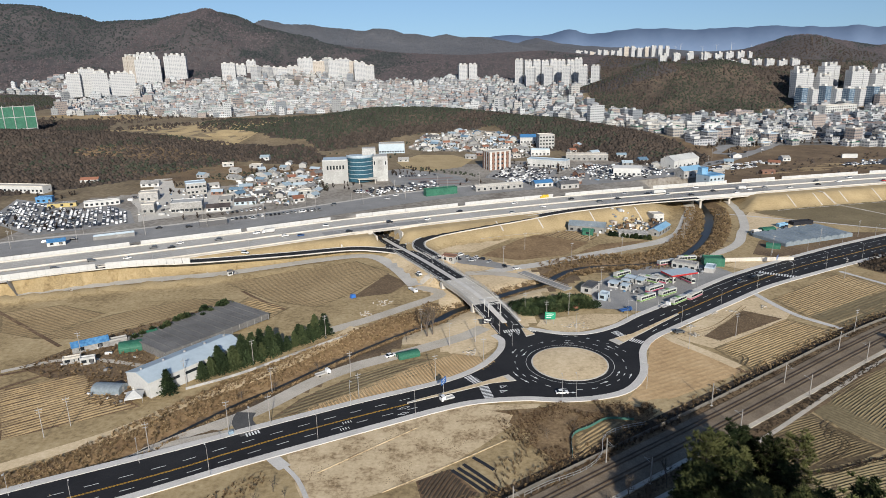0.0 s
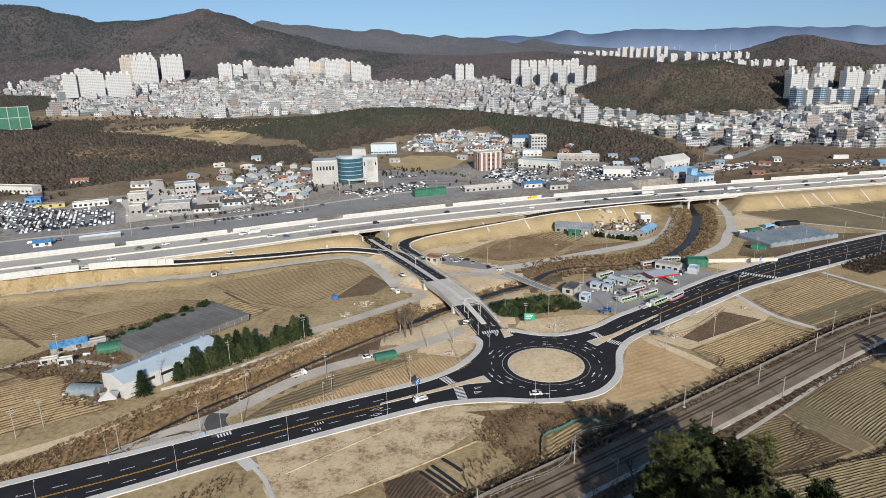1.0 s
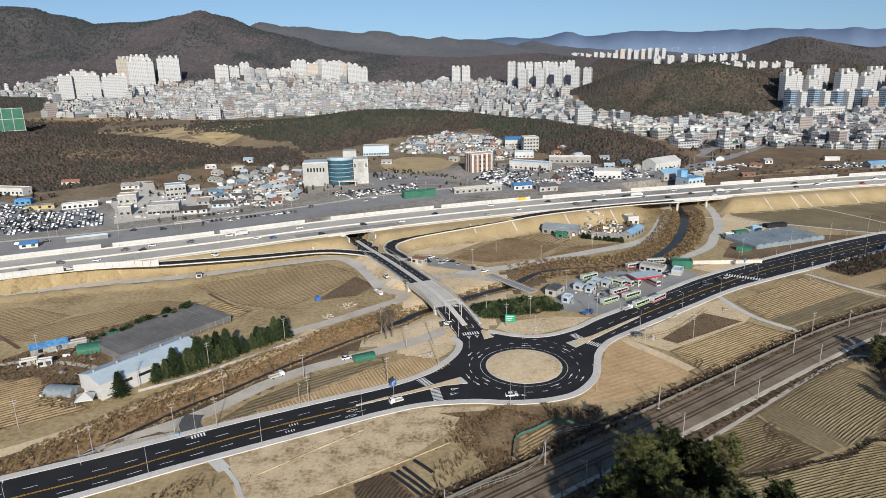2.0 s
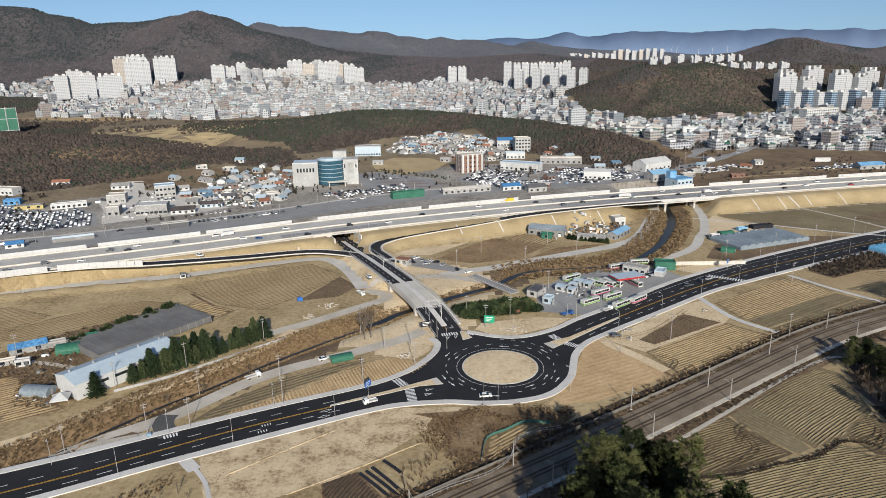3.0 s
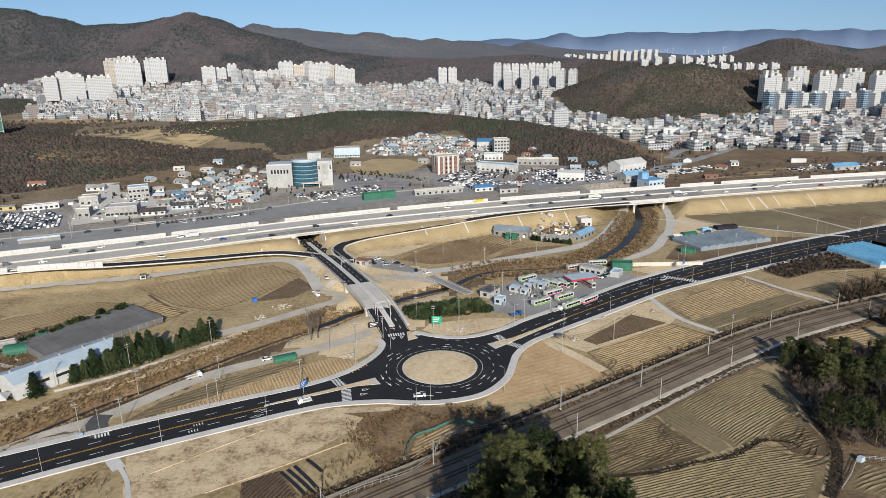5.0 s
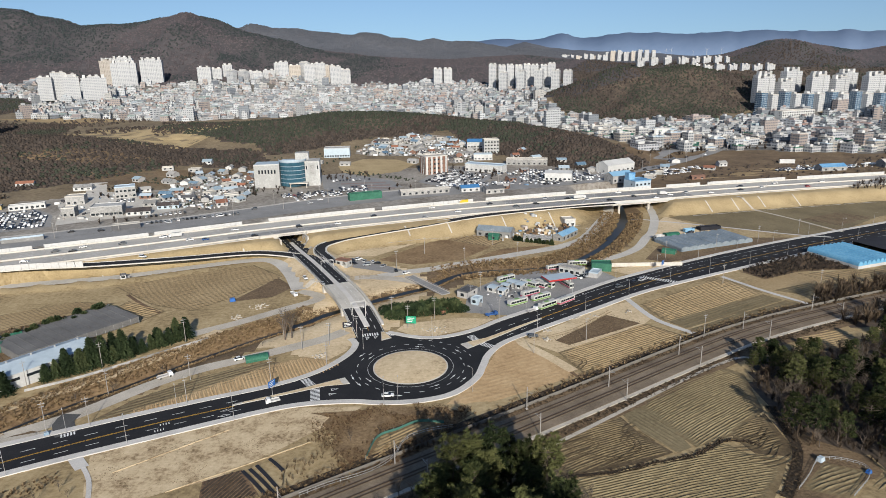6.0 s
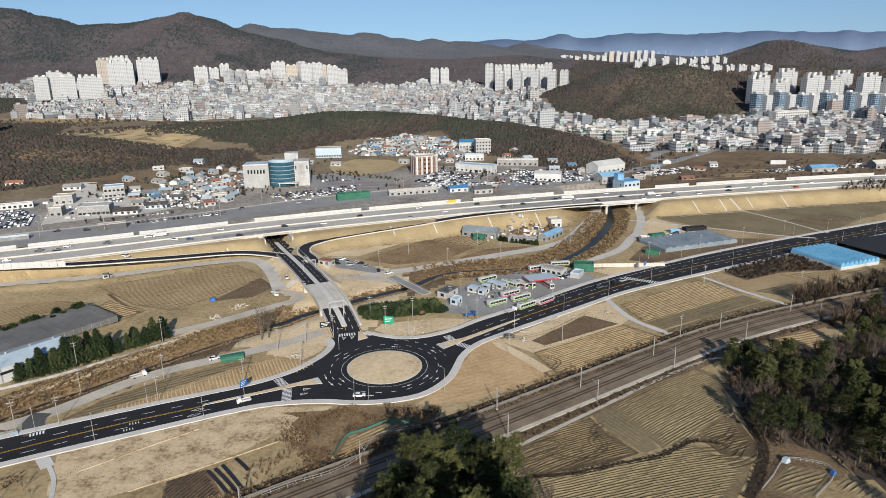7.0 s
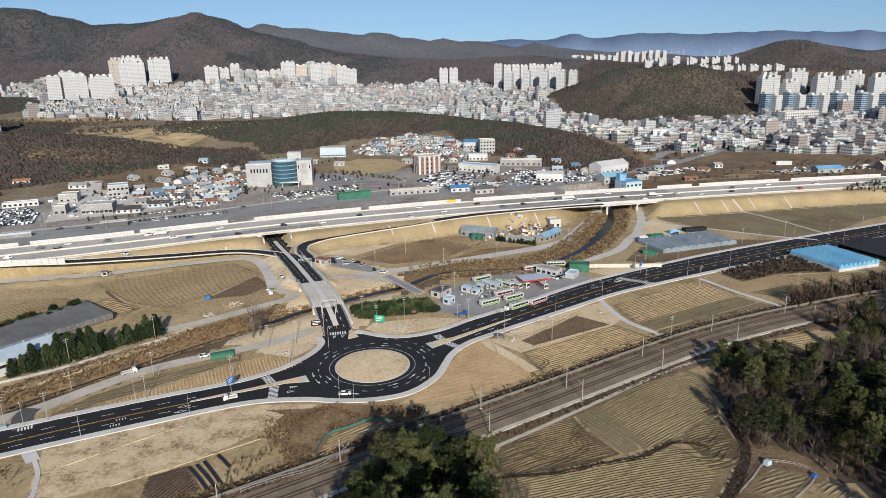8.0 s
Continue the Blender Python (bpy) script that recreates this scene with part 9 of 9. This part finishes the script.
def truck(label, x, y, h, cargo, bed, z=None, L=6.0, boxed=False):
    t = thing("truck", label, "truck", "")
    Mesh().prism([(L / 2 - 1.6, 0.4), (L / 2 - 1.6, 2.1), (L / 2 - 0.4, 2.1), (L / 2, 1.3), (L / 2, 0.4)], -0.95, 0.95).make("cab", cargo, t)
    Mesh().box(L / 2 - 0.42, -0.8, 1.3, L / 2 - 0.12, 0.8, 1.95).make("windscreen", M_DARKGLASS, t)
    if boxed:
        Mesh().box(-L / 2, -1.1, 0.7, L / 2 - 1.7, 1.1, 2.9).make("box", bed, t)
    else:
        m = Mesh().box(-L / 2, -1.0, 0.65, L / 2 - 1.7, 1.0, 0.85)
        for a, b, c, d in ((-L / 2, -1.0, L / 2 - 1.7, -0.94), (-L / 2, 0.94, L / 2 - 1.7, 1.0), (-L / 2, -0.94, -L / 2 + 0.06, 0.94)):
            m.box(a, b, 0.85, c, d, 1.25)
        m.make("bed", bed, t)
    wheels(t, (-L / 2 + 1.2, L / 2 - 1.1), 0.85, 1.2)
    t.matrix_basis = pose(x, y, z_at(x, y) + 0.15 if z is None else z, 0, 0, h)


truck("white drop-side truck parked on the gravel road", -43, 234, 38, M_CAR["white"], M_WALLGREY, L=6)
truck("white pickup truck on the main road", 4, 212, 206, M_CAR["white"], M_PANEL, 0.16, 5)
truck("white light truck beside the buses", 109, 295, 38, M_CAR["white"], M_WALLGREY, 0.16, 6)
truck("blue drop-side truck parked by the road", 89, 291, 20, M_CAR["blue"], M_CAR["blue"], 0.1, 6)
truck("white tanker-like box truck on the highway", 177, 514, 17, M_CAR["white"], M_PANEL, DECK, 11, True)
truck("yellow box truck on the highway", 85, 504, 198, M_CAR["yellow"], M_CAR["yellow"], DECK, 7, True)
truck("white box truck on the highway", -106, 418, 205, M_CAR["white"], M_PANEL, DECK, 8, True)
truck("white box truck on the bridge", 246, 523, 14, M_CAR["white"], M_PANEL, DECK, 7, True)
truck("white car transporter parked on the yard", -11, 325, -60, M_CAR["white"], M_PANEL, 0.2, 7)
ex = thing("excavator", "small orange excavator with a folded arm", "excavator")
Mesh().box(-1.3, -1.1, 0, 1.3, -0.6, 0.6).box(-1.3, 0.6, 0, 1.3, 1.1, 0.6).make("track", M_RUBBER, ex)
Mesh().box(-1.2, -0.9, 0.65, 1.1, 0.9, 1.9).make("body", M_ROOFORANGE, ex)
Mesh().tube((1.0, 0, 1.5), (2.6, 0, 3.0), 0.16, 0.14, 6).tube((2.6, 0, 3.0), (3.4, 0, 1.0), 0.13, 0.1, 6).make("arm", M_ROOFORANGE, ex)
Mesh().box(3.1, -0.4, 0.5, 3.8, 0.4, 1.1).make("bucket", M_RUBBER, ex)
ex.matrix_basis = pose(66, 294, 0.1, 0, 0, 30)

# ---- poles, lamps, signs ----
def utility_pole(H=11.0, far=False):
    t = thing("utility_pole", "grey concrete utility pole with cross arms", "utility pole", "utility poles")
    Mesh().tube((0, 0, -0.5), (0, 0, H), 0.15, 0.09, 8).make("pole", M_POLE, t)
    arm = Mesh().box(-1.0, -0.06, H - 0.9, 1.0, 0.06, H - 0.75).make("cross_arm", M_STEEL, t)
    Mesh().box(-0.8, -0.06, H - 1.9, 0.8, 0.06, H - 1.78).make("cross_arm", M_STEEL, t)
    for a in () if far else (-0.9, 0, 0.9):
        Mesh().tube((a, 0, H - 0.75), (a, 0, H - 0.5), 0.06, 0.05, 6).make("insulator", M_PANEL, arm)
    return t


def street_lamp(H=9.5):
    t = thing("street_lamp", "slender grey street lamp with a short arm", "street lamp", "street lamps")
    Mesh().tube((0, 0, -0.2), (0, 0, H), 0.085, 0.05, 8).make("pole", M_STEEL, t)
    arm = Mesh().tube((0, 0, H), (1.7, 0, H + 0.35), 0.05, 0.04, 6).make("arm", M_STEEL, t)
    Mesh().box(1.4, -0.14, H + 0.25, 2.2, 0.14, H + 0.4).make("lamp_head", M_PANEL, arm)
    return t


def stand_all(t, spots):
    for i, (x, y, a) in enumerate(spots):
        m = pose(x, y, z_at(x, y), 0, 0, a)
        if i == 0:
            t.matrix_basis = m
        else:
            copy_thing(t, m)


stand_all(utility_pole(), [(-55, 199, 25), (-27, 213, 25), (0, 226.5, 25), (-32, 231, 25), (-60, 223, 25), (-68, 196, 25), (-127, 194, 30), (-122, 201, 30), (-93, 228, 50), (-146, 256, 20), (-90, 186, 20), (17, 261, 0), (6, 257, 0), (-6, 276, 0), (19, 240.5, 0), (80, 305, 0), (86, 326, 0), (92, 285, 0), (127, 260, 20), (103, 249, 20), (178, 261, 20), (42, 291, 0), (28, 268, 0),
          (-47, 268, 40), (-72, 244, 40), (40, 368, 20), (80, 372, 20), (112, 382, 20), (160, 412, 20), (200, 377, 25), (236, 391, 25), (270, 408, 25), (305, 425, 25), (56, 396, 0), (100, 414, 0), (215, 330, 20), (260, 318, 20), (50, 279, 0), (62, 289, 0)])
stand_all(utility_pole(12, True), [(*(along(fr, s)[0] + np.array([-along(fr, s)[1][1], along(fr, s)[1][0]]) * o), 30) for s in np.arange(30, 950, 38) for o in (9.5, -9.5)])
lamps = []
for ln, off, s0, s1, st in ((MAIN_W, -8.8, 130, LW - 25, 34), (MAIN_W, 8.8, 147, LW - 25, 34), (MAIN_E, -10.0, 35, 420, 33), (MAIN_E, 11.2, 50, 420, 33)):
    for s in np.arange(s0, s1, st):
        p, d = along(ln, s)
        n_ = np.array([-d[1], d[0]])
        q = p + n_ * off
        lamps.append((q[0], q[1], math.degrees(math.atan2(d[1], d[0])) + (90 if off < 0 else -90)))
lamps += [(44, 209.3, 90), (49, 209.6, 90), (61, 267.5, -90), (87, 281, -45), (76, 217, 140), (32, 256, -20)]
stand_all(street_lamp(), lamps)
hlamps = []
for s in np.arange(s_of(-260), s_of(420), 52):
    p, d = along(HIGHWAY, s)
    n_ = np.array([-d[1], d[0]])
    hlamps.append((*(p - n_ * 20.2), math.degrees(math.atan2(d[1], d[0])) + 90))
hl_t = street_lamp(11)
for i, (x, y, a) in enumerate(hlamps):
    m = pose(x, y, min(DECK - 0.5, max(z_at(x, y), 0) + 0.0) if z_at(x, y) > 5 else DECK - 0.9, 0, 0, a)
    if i == 0:
        hl_t.matrix_basis = m
    else:
        copy_thing(hl_t, m)


def sign(label, x, y, rot, w, h, z0, m, posts=1):
    t = thing("road_sign", label, "road sign", "road signs")
    Mesh().box(-w / 2, -0.05, z0, w / 2, 0.05, z0 + h).make("panel", m, t)
    for k in range(posts):
        xx = 0 if posts == 1 else -w * 0.35 + w * 0.7 * k
        Mesh().tube((xx, 0.12, -0.3), (xx, 0.12, z0 + h), 0.09, 0.08, 6).make("post", M_STEEL, t)
    mb = Mesh()
    for k in range(3):
        mb.box(-w * 0.36, -0.062, z0 + h * (0.2 + 0.25 * k), w * (0.1 + 0.12 * k), -0.052, z0 + h * (0.29 + 0.25 * k))
    mb.make("lettering", M_WHITE, t, label="unreadable white lettering bars")
    t.matrix_basis = pose(x, y, z_at(x, y), 0, 0, rot)


sign("green direction sign on two posts", 51.5, 278, -10, 4.6, 3.4, 2.4, M_GREENPANEL, 2)
sign("grey information board with white bars", 23.5, 275, 15, 5.2, 2.6, 2.4, M_BLACKNET, 2)
sign("blue direction sign above the road", 3, 216.5, 60, 3.4, 2.4, 4.2, M_BLUEPANEL, 1)
sign("blue direction sign by the eastern road", 190, 352, 230, 3.4, 2.4, 4.2, M_BLUEPANEL, 1)
sign("white billboard panel on posts", 345, 830, -15, 18, 9, 5, M_PANEL, 3)


def gantry(p, rot, w, label):
    t = thing("sign_gantry", label, "gantry", "blue gantries by the bridge")
    for a in (0, w):
        Mesh().tube((a, 0, -1), (a, 0, 6.2), 0.14, 0.12, 8).make("post", M_PANEL, t)
    Mesh().tube((0, 0, 6.1), (w, 0, 6.1), 0.12, 0.12, 8).tube((0, 0, 5.5), (w, 0, 5.5), 0.07, 0.07, 6).make("beam", M_PANEL, t)
    t.matrix_basis = pose(*p, 0, 0, rot)


gantry((23, 290, 2.4), 20, 7, "white pipe height gantry over the bridge road")
gantry((24.5, 284.5, 1.8), 20, 6, "white pipe height gantry beside the bridge road")
gantry((-1, 353, 3.8), 24, 7, "white pipe height gantry over the approach")

# steel rail along the new bridge road and pavements
def railing(line, off, label, step=2.5, h=1.1, base=0.3):
    t = thing("railing", label, "railing", "railings")
    L = arc_len(line)[-1]
    pm = Mesh().box(-0.05, -0.05, 0, 0.05, 0.05, h).make("post", M_STEEL)
    me = pm.data
    bpy.data.objects.remove(pm)
    for s in np.arange(0, L, step):
        p, d = along(line, s)
        q = p[:2] + np.array([-d[1], d[0]]) * off
        o = new("post", me)
        o.parent = t
        o.matrix_basis = pose(q[0], q[1], (p[2] if len(p) > 2 else 0) + base, 0, 0, math.degrees(math.atan2(d[1], d[0])))
    for zz in (h, h * 0.55):
        ribbon("rail", np.c_[line[:, :2], line[:, 2] if line.shape[1] > 2 else np.zeros(len(line))], off + 0.05, off - 0.05, M_STEEL, base + zz, thick=0.1, parent=t)


railing(walkway, -7.8, "grey steel pedestrian railing along the bridge road", base=0.2)
railing(BRIDGE_ROAD[(BRIDGE_ROAD[:, 1] > 282) & (BRIDGE_ROAD[:, 1] < 400)], 7.0, "grey steel guard rail along the bridge road", base=0.9, h=0.6)
nf = spline([(164, 156), (170, 162), (177, 169.5), (183, 169.5), (188.5, 166), (187, 161), (177, 152)], 2)
railing(np.c_[nf, np.zeros(len(nf))], 0, "white picket fence round the garden plot", 1.6, 1.2, 0.0)
cf = spline([(24, 157.5), (31.3, 162.2), (42.6, 168.0), (49.4, 175.2), (52.4, 184.5), (59.0, 189.5), (68, 192)], 2)
railing(np.c_[cf, np.zeros(len(cf))], 0, "grey chain-link fence round the garden slope", 2.5, 1.7, 0.0)
gn = thing("garden_net", "green net fence round a small plot", "net fence")
line = spline([(40.8, 175.2), (43.4, 187.3), (49.9, 192), (56.7, 196.6), (65.1, 195.6)], 1.5)
ribbon("net", np.c_[line, np.zeros(len(line))], 0.05, -0.05, paint("faded_green_net", (0.05, 0.14, 0.11), 0.9), 1.0, parent=gn, thick=1.0)
for p in line[::2]:
    Mesh().tube((p[0], p[1], -0.2), (p[0], p[1], 1.5), 0.05, 0.05, 5).make("post", M_STEEL, gn)
for x, y, s, m, lb in ((-41, 318, 1.4, M_BLUEPANEL, "blue plastic tank on the yard"), (-66.5, 193.5, 0.9, M_ROOFDULL, "blue tarpaulin heap by the kerb"), (188, 163, 0.8, M_BLUEPANEL, "blue tank beside the garden fence"), (177.5, 169.5, 1.1, M_ROOFPALE, "pale tool box beside the garden fence")):
    t = thing("tank", lb, "tank")
    Mesh().box(-s, -s * 0.8, 0, s, s * 0.8, s * 1.1, 0.75).make("body", m, t)
    Mesh().box(-s * 0.8, -s * 0.66, s * 1.1, s * 0.8, s * 0.66, s * 1.2, 0.9).make("lid", m, t)
    t.matrix_basis = pose(x, y, 0.1, 0, 0, 30)
# rubble heaps
rr = np.random.default_rng(66)
T_ROCK = []
for _ in range(4):
    v = np.array([(a, b, c) for a in (-1, 1) for b in (-1, 1) for c in (0, 1)], float) * rr.uniform(0.3, 0.6, (8, 3))
    T_ROCK.append((v, np.array([(0, 1, 3), (0, 3, 2), (4, 6, 7), (4, 7, 5), (0, 4, 5), (0, 5, 1), (2, 3, 7), (2, 7, 6), (1, 5, 7), (1, 7, 3)])))
spots = []
for cx, cy, n_, r_ in ((-25, 309, 40, 5), (-33, 296, 25, 3), (14, 250, 30, 3), (110, 262, 30, 2), (128, 286, 18, 2), (112, 272, 14, 2), (137, 288, 14, 2), (62, 276, 30, 4), (155, 292, 14, 2), (30, 300, 16, 2)):
    for _ in range(n_):
        spots.append((cx + rr.normal(0, r_ * 0.5), cy + rr.normal(0, r_ * 0.5), 0.1))
spots = np.array(spots)
scatter("rubble", spots, rr.uniform(0.25, 0.8, len(spots)), T_ROCK, M_GRAVEL, "heaps of pale broken concrete and stones", "rubble", 12)
